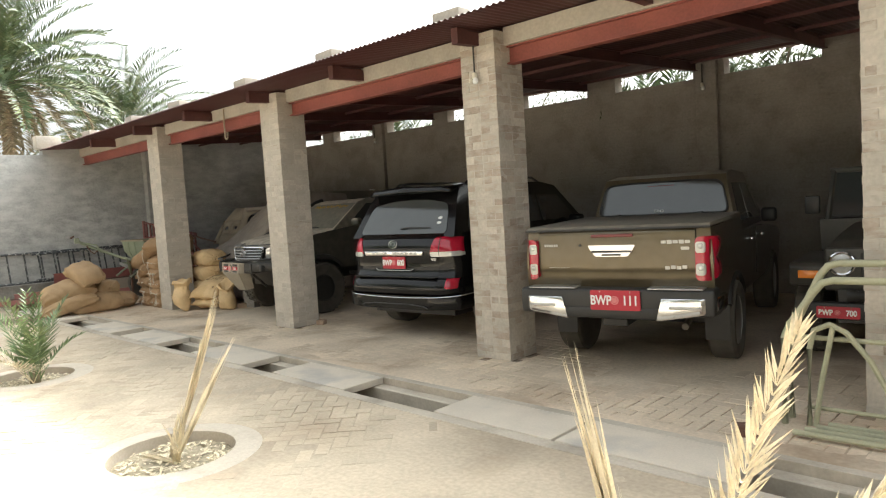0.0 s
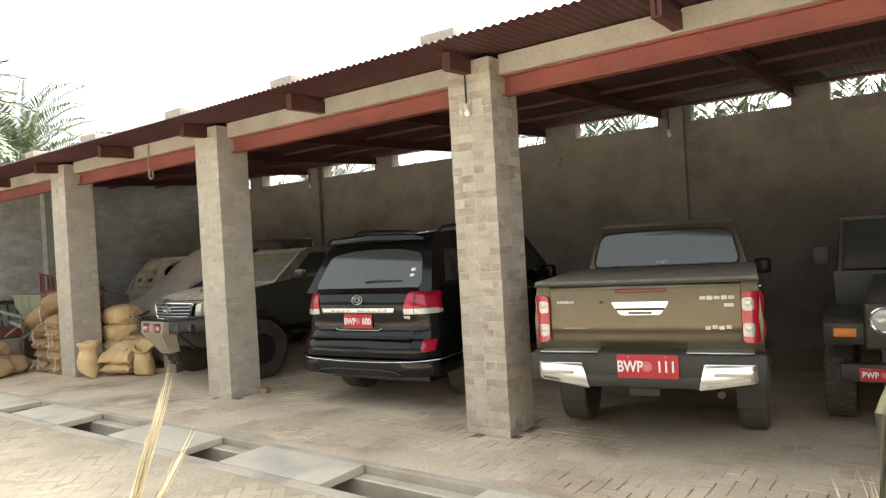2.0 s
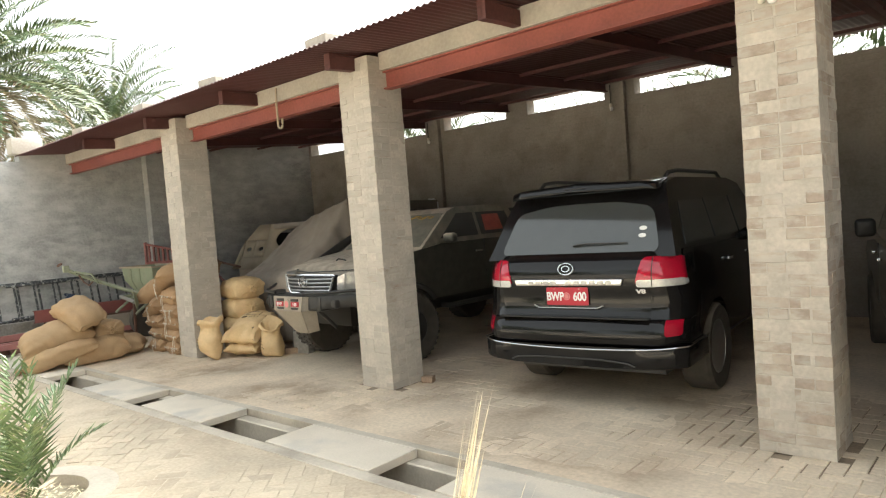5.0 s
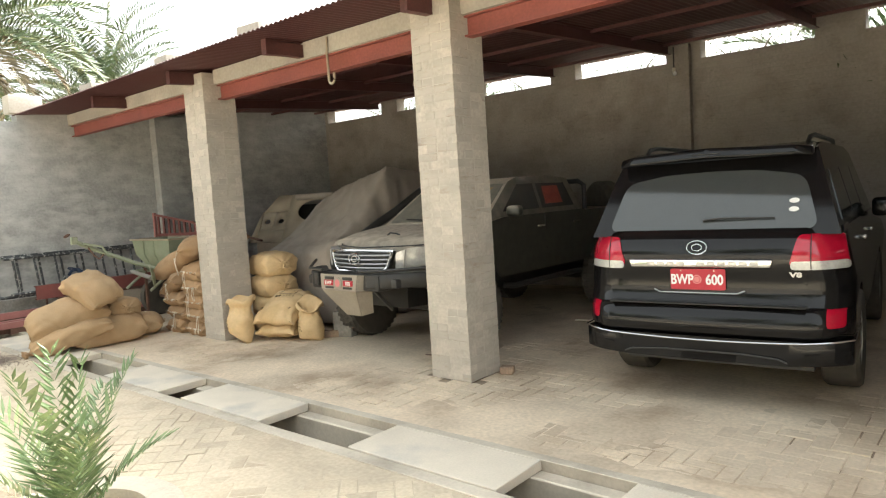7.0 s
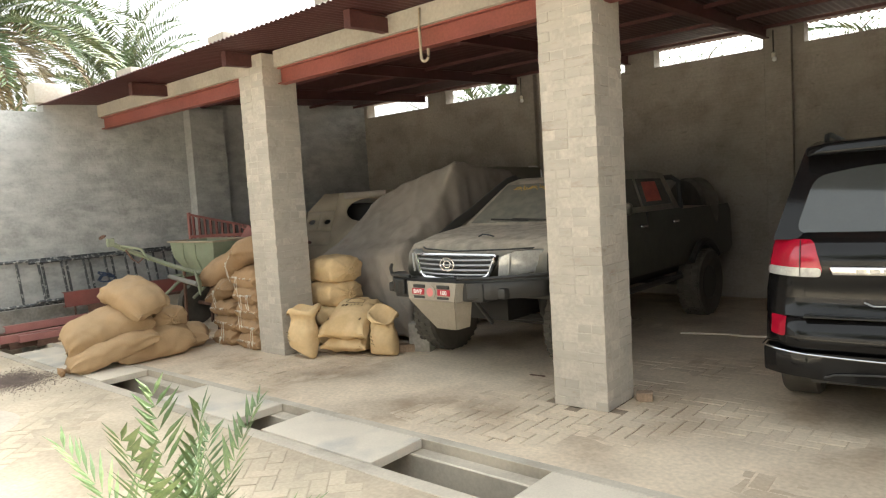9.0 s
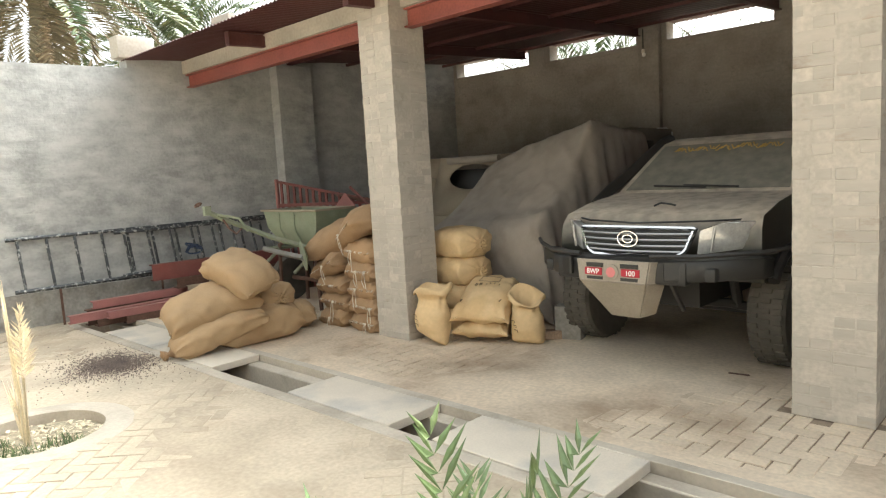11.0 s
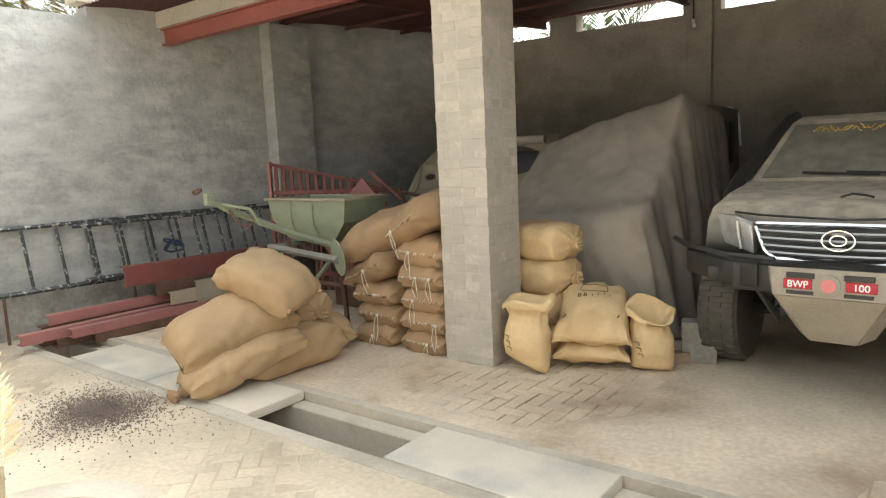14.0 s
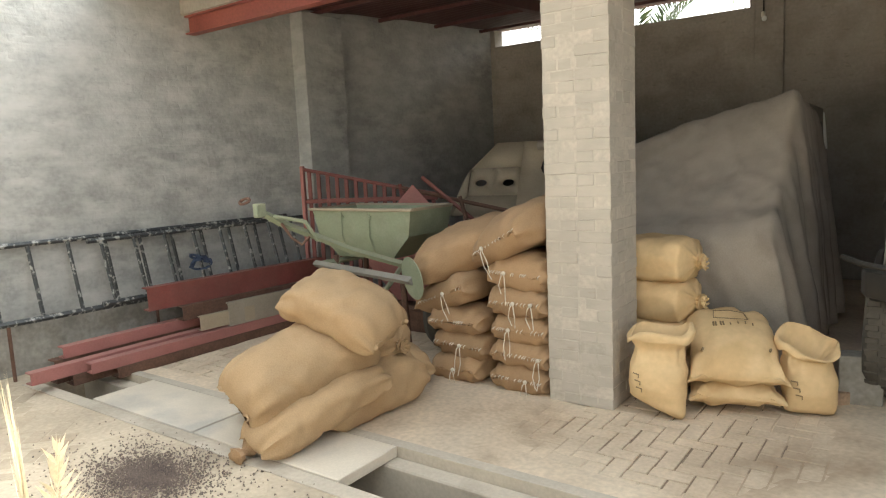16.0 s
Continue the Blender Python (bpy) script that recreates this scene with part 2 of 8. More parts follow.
def piece(name, me, parent, m):
    ob = new(name, me)
    ob.parent = parent
    ob.matrix_basis = m
    return ob


def thing(name, m, label, category, group="", kind=""):
    ob = new(name)
    ob.empty_display_size = 0.1
    ob.matrix_basis = m
    return tagged(ob, label, category, group, kind)


def hexa(bm, lo, hi):
    """A solid between a lower and an upper four-sided ring."""
    a = [bm.verts.new(p) for p in lo]
    b = [bm.verts.new(p) for p in hi]
    fs = [bm.faces.new(a[::-1]), bm.faces.new(b)]
    for i in range(4):
        fs.append(bm.faces.new((a[i], a[(i + 1) % 4], b[(i + 1) % 4], b[i])))
    return a + b


def box(bm, x0, x1, y0, y1, z0, z1, r=0.0, seg=2):
    vs = hexa(bm, [(x0, y0, z0), (x1, y0, z0), (x1, y1, z0), (x0, y1, z0)], [(x0, y0, z1), (x1, y0, z1), (x1, y1, z1), (x0, y1, z1)])
    if r:
        es = list({e for v in vs for e in v.link_edges})
        bmesh.ops.bevel(bm, geom=es, offset=r, segments=seg, profile=0.5, affect="EDGES")
    return bm


def boxed(x0, x1, y0, y1, z0, z1, r=0.0, seg=2):
    return box(bmesh.new(), x0, x1, y0, y1, z0, z1, r, seg)


def prism(bm, pts, axis, a, b, r=0.0, seg=2):
    """A closed outline drawn out along an axis from a to b; outline in the two other axes, in order."""
    def at(p, v):
        q = list(p)
        q.insert(axis, v)
        return q
    lo = [bm.verts.new(at(p, a)) for p in pts]
    hi = [bm.verts.new(at(p, b)) for p in pts]
    n = len(pts)
    bm.faces.new(lo), bm.faces.new(hi[::-1])
    for i in range(n):
        bm.faces.new((lo[i], hi[i], hi[(i + 1) % n], lo[(i + 1) % n]))
    if r:
        es = list({e for v in lo + hi for e in v.link_edges})
        bmesh.ops.bevel(bm, geom=es, offset=r, segments=seg, profile=0.5, affect="EDGES")
    return lo + hi


def tube(bm, pts, radius, n=8, closed=False, taper=None):
    """A round rod along a line of points."""
    pts = [Vector(p) for p in pts]
    rings = []
    for i, p in enumerate(pts):
        a = pts[i - 1] if (i or closed) else p
        b = pts[(i + 1) % len(pts)] if (i < len(pts) - 1 or closed) else p
        d = (b - a).normalized()
        u = d.cross(Vector((0, 0, 1)))
        if u.length < 0.05:
            u = d.cross(Vector((1, 0, 0)))
        u.normalize()
        w = d.cross(u)
        r = radius if taper is None else radius * (1 + (taper - 1) * i / max(1, len(pts) - 1))
        rings.append([bm.verts.new(p + r * (math.cos(2 * math.pi * k / n) * u + math.sin(2 * math.pi * k / n) * w)) for k in range(n)])
    m = len(rings)
    for i in range(m if closed else m - 1):
        A, B = rings[i], rings[(i + 1) % m]
        for k in range(n):
            bm.faces.new((A[k], A[(k + 1) % n], B[(k + 1) % n], B[k]))
    if not closed:
        bm.faces.new(rings[0][::-1]), bm.faces.new(rings[-1])
    return bm


def lathe(bm, prof, axis="z", n=24, centre=(0, 0, 0), caps=True):
    """A turned solid from (radius, height) pairs."""
    rings = []
    for r, h in prof:
        ring = []
        for k in range(n):
            c, s = r * math.cos(2 * math.pi * k / n), r * math.sin(2 * math.pi * k / n)
            p = {"z": (c, s, h), "y": (c, h, s), "x": (h, c, s)}[axis]
            ring.append(bm.verts.new(Vector(p) + Vector(centre)))
        rings.append(ring)
    for A, B in zip(rings, rings[1:]):
        for k in range(n):
            bm.faces.new((A[k], A[(k + 1) % n], B[(k + 1) % n], B[k]))
    if caps:
        bm.faces.new(rings[0]), bm.faces.new(rings[-1])
    return bm


# ---------------------------------------------------------------- ground, drain and paving
# the drain runs along x between y = -1.72 and y = -1.19, half covered by loose slabs
Y_NEAR, Y_FAR = -1.72, -1.18
RINGS = ((8.16, -3.46), (4.22, -3.36), (0.02, -3.28), (12.02, -3.50))
RING_X = [r[0] for r in RINGS]


def build_ground():
    bm = bmesh.new()
    def quad(x0, x1, y0, y1, z):
        bm.faces.new([bm.verts.new(p) for p in ((x0, y0, z), (x1, y0, z), (x1, y1, z), (x0, y1, z))])
    for x0, x1, y0, y1 in ((-400, -4.0, -400, 400), (16, 400, -400, 400), (-4.0, 16, -400, -4.2), (-4.0, 16, -2.7, Y_NEAR), (-4.0, 16, 5.7, 400)):
        quad(x0, x1, y0, y1, 0)
    quad(-4.0, 16, Y_FAR, 5.7, -0.009)
    xs = sorted(RING_X)
    for a, b in zip([-4.0] + [x + 0.7 for x in xs], [x - 0.7 for x in xs] + [16]):
        quad(a, b, -4.2, -2.7, 0)
    for cx, cy in RINGS:
        n = 8
        x0, y0, w, h = cx - 0.7, -4.2, 1.4, 1.5
        per = [(w * k / n, 0) for k in range(n)] + [(w, h * k / n) for k in range(n)] + [(w - w * k / n, h) for k in range(n)] + [(0, h - h * k / n) for k in range(n)]
        out = [bm.verts.new((x0 + x, y0 + y, 0)) for x, y in per]
        inn = []
        for x, y in per:
            a = math.atan2(y0 + y - cy, x0 + x - cx)
            inn.append(bm.verts.new((cx + 0.47 * math.cos(a), cy + 0.47 * math.sin(a), 0)))
        for i in range(len(per)):
            j = (i + 1) % len(per)
            bm.faces.new((out[i], out[j], inn[j], inn[i]))
    quad(-4.0, 16, Y_NEAR, Y_FAR, -0.42)
    for y in (Y_NEAR, Y_FAR):
        bm.faces.new([bm.verts.new(p) for p in ((-4.0, y, -0.42), (16, y, -0.42), (16, y, 0), (-4.0, y, 0))])
    for x in (-4.0, 16):
        bm.faces.new([bm.verts.new(p) for p in ((x, Y_NEAR, -0.42), (x, Y_FAR, -0.42), (x, Y_FAR, 0), (x, Y_NEAR, 0))])
    for f in bm.faces:
        f.material_index = 1 if f.calc_center_median().y > Y_FAR - 0.1 and abs(f.calc_center_median().x) < 30 else 0
    g = part("ground", bm, [SAND, JOINT])
    tagged(g, "sandy ground under the dusty brick paving of the yard", "ground", kind="structure")


build_ground()


def dust_cover(x, y):
    """How deep trodden dust lies on the carport bricks, from 0 to 1: thin in patches near the drain, thick further in."""
    c = 0.62 + 0.25 * min(1.0, max(0.0, (3.4 - x) / 1.5)) + 0.95 * noise.noise(Vector((x * 0.55, y * 0.8, 9.0))) + 0.30 * noise.noise(Vector((x * 2.3, y * 2.3, 4.0)))
    c += 0.50 * min(1.0, max(0.0, (y - 0.3) / 1.3)) + 0.5 * min(1.0, max(0.0, (-0.85 - y) / 0.15))
    return min(1.0, max(0.0, c))


def build_dust():
    verts, faces = [], []
    xs, ys = np.arange(-4.35, 19.9, 0.09), np.arange(Y_FAR + 0.06, 5.60, 0.09)
    for y in ys:
        for x in xs:
            z = -0.026 + 0.033 * dust_cover(x, y) + 0.004 * noise.noise(Vector((x * 9, y * 9, 0)))
            verts.append((x, y, min(z, 0.006)))
    n = len(xs)
    for j in range(len(ys) - 1):
        for i in range(n - 1):
            k = j * n + i
            faces.append((k, k + 1, k + n + 1, k + n))
    me = bpy.data.meshes.new("floor_dust")
    me.from_pydata(verts, [], faces)
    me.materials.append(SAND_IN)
    smooth(me, 60)
    tagged(new("floor_dust", me), "trodden tan dust lying on the carport floor, lightened against its shade", "dust", kind="structure")


build_dust()


def build_drain():
    d = thing("drain_channel", pose(0, 0, 0), "open concrete drain channel with cement lips and ledge", "drain", kind="structure")
    part("near_lip", boxed(-4.0, 15.9, Y_NEAR - 0.10, Y_NEAR + 0.012, -0.4, 0.008, 0.004, 1), CEMENT, d)
    part("far_lip", boxed(-4.0, 15.9, Y_FAR - 0.012, Y_FAR + 0.07, -0.4, 0.014, 0.004, 1), CEMENT, d)
    part("ledge", boxed(-4.0, 15.9, Y_FAR - 0.14, Y_FAR - 0.014, -0.4, -0.054, 0.01, 1), CEMENT, d)
    part("near_ledge", boxed(-4.0, 15.9, Y_NEAR + 0.014, Y_NEAR + 0.05, -0.4, -0.056, 0.006, 1), CEMENT, d)
    part("channel_floor", boxed(-4.0, 15.9, Y_NEAR + 0.052, Y_FAR - 0.142, -0.41, -0.36), CEMENT, d)


build_drain()

SLABS = ((-1.75, -0.42), (0.83, 2.05), (2.46, 3.70), (4.77, 6.05), (6.69, 7.94), (9.14, 10.31), (10.34, 11.55), (12.2, 13.4), (-3.05, -1.77), (13.9, 15.1))


def build_slabs():
    for i, (a, b) in enumerate(SLABS):
        bm = bmesh.new()
        rnd = random.Random(i)
        box(bm, a, b, Y_NEAR + 0.016, Y_FAR - 0.018, -0.052, 0.016, 0.006, 1)
        for v in bm.verts:
            v.co.x += 0.006 * noise.noise(v.co * 5)
            v.co.y += 0.006 * noise.noise(v.co * 6 + Vector((3, 0, 0)))
        ob = part("drain_slab", bm, SLAB)
        tagged(ob, "grey cast concrete slab laid over the drain channel", "slab", "drain cover slabs")


build_slabs()

# ---------------------------------------------------------------- walls
def end_x(y):
    return -4.23 + 0.08 * y


H_END, H_BACK = 3.37, 4.06
OPENINGS = ((-3.70, -1.95), (-1.49, 0.15), (0.66, 2.21), (2.69, 4.25), (4.77, 6.28), (6.86, 8.29), (8.80, 10.21), (10.69, 12.1), (12.6, 14.1))
SILL, HEAD = 3.50, 3.75
Y_BACK = 5.576


def build_walls():
    bm = bmesh.new()
    # beyond x = 15.5 the wall is unseen, added to hold side light out
    box(bm, -4.4, 20.0, Y_BACK, Y_BACK + 0.24, -0.02, SILL)
    edges = [-4.4] + [v for o in OPENINGS for v in o] + [20.0]
    for a, b in zip(edges[0::2], edges[1::2]):
        box(bm, a, b, Y_BACK + 0.001, Y_BACK + 0.239, SILL, HEAD + 0.02)
    w = part("wall_back", bm, WALL_BACK)
    tagged(w, "long back wall of cement-washed brick with slot openings", "wall", kind="structure")
    bm = bmesh.new()
    y0, y1 = -9.0, Y_BACK
    hexa(bm, [(end_x(y0) - 0.25, y0, -0.02), (end_x(y0), y0, -0.02), (end_x(y1), y1, -0.02), (end_x(y1) - 0.25, y1, -0.02)],
         [(end_x(y0) - 0.25, y0, H_END), (end_x(y0), y0, H_END), (end_x(y1), y1, H_END), (end_x(y1) - 0.25, y1, H_END)])
    hexa(bm, [(end_x(-0.6) - 0.25, -0.6, H_END), (end_x(-0.6), -0.6, H_END), (end_x(y1), y1, H_END), (end_x(y1) - 0.25, y1, H_END)],
         [(end_x(-0.6) - 0.25, -0.6, 3.5), (end_x(-0.6), -0.6, 3.5), (end_x(y1), y1, 3.8), (end_x(y1) - 0.25, y1, 3.8)])
    w = part("wall_end", bm, WALL_END)
    tagged(w, "tall grey cement-washed brick end wall", "wall", kind="structure")
    bm = bmesh.new()
    hexa(bm, [(end_x(-9.0) - 0.02, -9.0, -0.02), (end_x(-9.0) + 0.035, -9.0, -0.02), (end_x(1.5) + 0.035, 1.5, -0.02), (end_x(1.5) - 0.02, 1.5, -0.02)],
         [(end_x(-9.0) - 0.02, -9.0, 0.44), (end_x(-9.0) + 0.02, -9.0, 0.44), (end_x(1.5) + 0.02, 1.5, 0.44), (end_x(1.5) - 0.02, 1.5, 0.44)])
    tagged(part("plinth", bm, PLINTH), "bare dark cement plinth along the end wall", "plinth", kind="structure")
    # pilasters
    for i, x in enumerate((0.40, 4.46, 8.54, 12.35)):
        p = part("pilaster", boxed(x - 0.17, x + 0.17, Y_BACK - 0.10, Y_BACK + 0.002, 0, HEAD - 0.02, 0.006, 1), WALL_BACK)
        tagged(p, "shallow cement-washed pilaster on the back wall", "pilaster", "back wall pilasters", "structure")
    p = part("pilaster", boxed(end_x(1.77) - 0.05, end_x(1.77) + 0.19, 1.56, 2.22, 0, 3.52, 0.006, 1), WALL_END)
    tagged(p, "cement-washed brick pilaster on the end wall", "pilaster", kind="structure")
    # unseen walls, never faced by the walk: they close the yard and cut side light
    for n, b in (("wall_yard", (-4.6, 20.4, -9.2, -9.0, -0.02, 2.2)), ("wall_side", (20.2, 20.4, -9.0, 6.0, -0.02, 3.3)), ("wall_partition", (19.7, 19.94, 0.0, Y_BACK, -0.02, 3.48))):
        tagged(part(n, boxed(*b), WALL_BACK), "plain unseen cement-washed wall added to close the yard", "wall", kind="structure")


build_walls()

PILLARS = (0.0, 4.08, 8.15, 11.88)
PW, PD, PH = 0.47, 0.46, 3.46


def build_pillars():
    L, S, Hc, row = 0.231, 0.105, 0.0725, 0.0755
    def brick_mesh(sx, sy, mat):
        bm = boxed(-sx / 2, sx / 2, -sy / 2, sy / 2, -Hc / 2, Hc / 2)
        bmesh.ops.bevel(bm, geom=[e for e in bm.edges], offset=0.004, segments=1, affect="EDGES")
        me = bpy.data.meshes.new("brick")
        bm.to_mesh(me)
        bm.free()
        me.materials.append(mat)
        smooth(me, 30)
        return me
    for pi, px in enumerate(PILLARS):
        meshes = {k: brick_mesh(*k, BRICKS[pi][0]) for k in ((L, S), (S, L), (0.117, 0.105), (0.105, 0.117))}
        rnd = random.Random(40 + pi)
        t = thing("pillar", pose(px, 0, 0), "square brick pillar with a rough cement wash", "pillar", "carport pillars", "structure")
        part("core", boxed(0.0015, PW - 0.0015, 0.0015, PD - 0.0015, 0, PH), MORTAR, t)
        rest = []
        count = 0
        for c in range(int(PH / row)):
            z = row * (c + 0.5)
            flip = c % 2
            a = 0.0
            spots = []
            # two stretchers on the front and back in one course, on the sides in the next, headers between
            if flip:
                for x in (PW * 0.25, PW * 0.75):
                    spots += [(L, S, x, S / 2), (L, S, x, PD - S / 2)]
                for y in (PD * 0.5 - 0.065, PD * 0.5 + 0.065):
                    spots += [(0.105, 0.117, S / 2, y), (0.105, 0.117, PW - S / 2, y)]
            else:
                for y in (PD * 0.25, PD * 0.75):
                    spots += [(S, L, S / 2, y), (S, L, PW - S / 2, y)]
                for x in (PW * 0.5 - 0.065, PW * 0.5 + 0.065):
                    spots += [(0.117, 0.105, x, S / 2), (0.117, 0.105, x, PD - S / 2)]
            for sx, sy, x, y in spots:
                m = pose(x + rnd.uniform(-0.0045, 0.0035), y + rnd.uniform(-0.0035, 0.0045), z + rnd.uniform(-0.003, 0.003), 0, rnd.uniform(-1.0, 1.0), rnd.uniform(-1.1, 1.1))
                if count < 296:
                    piece("brick", meshes[(sx, sy)], t, m)
                    count += 1
                else:
                    rest.append((meshes[(sx, sy)], m))
        bm = bmesh.new()
        for me, m in rest:
            k = len(bm.verts)
            bm.from_mesh(me)
            bm.verts.ensure_lookup_table()
            bmesh.ops.transform(bm, matrix=m, verts=bm.verts[k:])
        o = part("upper_courses", bm, BRICKS[pi][1], t)
        tagged(o, kind="stuff")


# ---------------------------------------------------------------- roof
Y_EDGE, Z_EDGE, Z_REAR = -0.62, 3.48, 3.80


def roof_z(y):
    return Z_EDGE + (Z_REAR - Z_EDGE) * (y - Y_EDGE) / (Y_BACK + 0.4 - Y_EDGE)


def build_roof():
    bm = bmesh.new()
    pitch, amp = 0.076, 0.009
    # sheets past x = 15.5 are an unseen addition that shades the right-hand bays
    xs = np.arange(-4.42, 20.1, pitch / 6)
    rows = [Y_EDGE, 1.5, 3.5, Y_BACK + 0.4]
    grid = []
    for top in (0, 1):
        for y in rows:
            wav = 0.006 * noise.noise(Vector((0, y, 0)))
            grid.append([bm.verts.new((x, y, roof_z(y) + amp * math.sin(2 * math.pi * x / pitch) + 0.012 * noise.noise(Vector((x * 0.35, y, 0))) + 0.003 * top)) for x in xs])
    n = len(rows)
    for k in range(n - 1):
        for A, B in ((grid[k], grid[k + 1]), (grid[n + k], grid[n + k + 1])):
            for i in range(len(xs) - 1):
                bm.faces.new((A[i], A[i + 1], B[i + 1], B[i]))
    for i in range(len(xs) - 1):
        bm.faces.new((grid[0][i], grid[0][i + 1], grid[n][i + 1], grid[n][i]))
    part("roof", bm, ROOF_SHEET, label="corrugated sheet roof painted dark red, dimmed for its shaded underside", angle=60)
    tagged(bpy.data.objects["roof"], "corrugated sheet roof of the carport painted dark red, dimmed for its shaded underside", "roof", kind="structure")


build_roof()


def i_beam(bm, a, b, depth, width, web=0.01, fl=0.014):
    """An I section from a to b, along x or y; a and b give the middle of its top."""
    a, b = Vector(a), Vector(b)
    along = 0 if abs(b.x - a.x) > abs(b.y - a.y) else 1
    for w, z0, z1 in ((width, 0, -fl), (web, -fl, -depth + fl), (width, -depth + fl, -depth)):
        ring = []
        for p in (a, b):
            for s in (-1, 1):
                for z in (z0, z1):
                    q = p.copy()
                    q[1 - along] += s * w / 2
                    q.z += z
                    ring.append(bm.verts.new(q))
        f = [(0, 1, 3, 2), (4, 6, 7, 5), (0, 4, 5, 1), (2, 3, 7, 6), (0, 2, 6, 4), (1, 5, 7, 3)]
        for q in f:
            bm.faces.new([ring[i] for i in q])
    return bm


def build_frame():
    # framing past x = 15.5 only carries the unseen added roof
    spans = ((end_x(0.28), 0.0), (PW, 4.08), (4.08 + PW, 8.15), (8.15 + PW, 11.88), (11.88 + PW, 19.7))
    for a, b in spans:
        bm = i_beam(bmesh.new(), (a, 0.26, 3.315), (b, 0.26, 3.315), 0.185, 0.11)
        tagged(part("roof_beam", bm, RED_STEEL), "red oxide painted steel beam spanning between brick pillars", "beam", "carport front beams", "structure")
        bm = boxed(a, b, 0.16, 0.38, 3.317, 3.50, 0.004, 1)
        tagged(part("lintel", bm, LINTEL), "cement-washed brick strip on top of the steel beam", "lintel", "lintel strips", "structure")
    for x in (-2.0, 0.24, 2.28, 4.32, 6.3, 8.38, 10.25, 12.1, 14.0, 16.0, 18.0):
        bm = bmesh.new()
        y0, y1 = -0.33, Y_BACK - 0.02
        lo, hi = roof_z(y0) - 0.014, roof_z(y1) - 0.014
        i_beam(bm, (x, y0, lo), (x, y1, hi), 0.16, 0.085)
        # boxed front end
        box(bm, x - 0.042, x + 0.042, y0, 0.2, lo - 0.16 + 0.015, lo - 0.012)
        tagged(part("rafter", bm, DIMMED_STEEL), "dark red painted steel rafter under the roof sheets, dimmed for shade", "rafter", "roof rafters", "structure")
    for y in (0.75, 1.9, 3.05, 4.2, 5.3):
        z = roof_z(y) - 0.012
        bm = boxed(-4.15, 19.9, y - 0.02, y + 0.02, z - 0.05, z - 0.008)
        tagged(part("purlin", bm, DIMMED_STEEL), "dark red painted steel purlin under the roof sheets, dimmed for shade", "purlin", "roof purlins", "structure")


build_frame()

# ---------------------------------------------------------------- vehicle materials
BRONZE = material("bronze_car_paint", (0.090, 0.068, 0.032), 0.26, metal=0.55, vary=0.05, scale=2, fine=300, coat=0.7, dust=0.22)
BRONZE_TOP = material("bed_cover_vinyl", (0.06, 0.055, 0.045), 0.6, vary=0.1, bump=0.001, dust=0.35)
BLACK_PAINT = material("black_car_paint", (0.005, 0.005, 0.006), 0.12, vary=0.05, scale=2, coat=0.12, dust=0.01, spec=0.3)
OLIVE_PAINT = material("dark_green_car_paint", (0.016, 0.020, 0.016), 0.3, vary=0.08, scale=2, coat=0.1, dust=1.0, side=0.06, dust_color=(0.52, 0.45, 0.36))
JEEP_PAINT = material("dark_olive_paint", (0.018, 0.019, 0.016), 0.4, vary=0.1, scale=2, dust=0.14)
PLASTIC = material("black_plastic", (0.018, 0.018, 0.018), 0.45, vary=0.1, fine=200, dust=0.04)
TYRE = material("tyre_rubber", (0.024, 0.023, 0.022), 0.85, vary=0.15, scale=8, bump=0.002, dust=0.5, dust_color=(0.25, 0.22, 0.175))
CHROME = material("chrome", (0.78, 0.78, 0.78), 0.10, metal=1.0, vary=0.03, dust=0.03)
ALLOY = material("alloy_rim", (0.45, 0.45, 0.45), 0.32, metal=0.9, vary=0.05, dust=0.2)
RED_LENS = material("red_lamp_lens", (0.40, 0.006, 0.028), 0.12, vary=0.08, coat=0.6)
DARK_LENS = material("dark_red_lens", (0.16, 0.02, 0.02), 0.2, vary=0.05, coat=0.5)
CLEAR_LENS = material("clear_lamp_lens", (0.56, 0.56, 0.54), 0.10, metal=0.25, vary=0.15, scale=14, coat=0.8, dust=0.15)
AMBER = material("amber_lens", (0.75, 0.22, 0.02), 0.2, vary=0.08, coat=0.4)
TINT = material("tinted_glass", (0.045, 0.05, 0.05), 0.06, vary=0.04, spec=0.9)
DUST_GLASS = material("dusty_glass", (0.035, 0.04, 0.035), 0.2, vary=0.1, dust=0.66, dust_color=(0.34, 0.315, 0.26))
PLATE_RED = material("number_plate_red", (0.42, 0.012, 0.03), 0.4, vary=0.05)
PLATE_ROSE = material("number_plate_crest", (0.62, 0.20, 0.20), 0.5, vary=0.05)
WHITE_PAINT = material("white_lettering", (0.80, 0.80, 0.78), 0.5, vary=0.03)
TAN_PLATE = material("dusty_tan_steel", (0.30, 0.265, 0.215), 0.6, vary=0.12, scale=4, second=(0.24, 0.21, 0.17), patch=0.4, dust=0.2)
GOLD = material("gold_sticker", (0.42, 0.28, 0.07), 0.5, vary=0.15)
RUST_PIPE = material("sooty_exhaust_steel", (0.10, 0.085, 0.075), 0.7, metal=0.4, vary=0.2, scale=9, dust=0.2)
POSTER = material("red_paper", (0.42, 0.09, 0.07), 0.7, vary=0.15, scale=10)


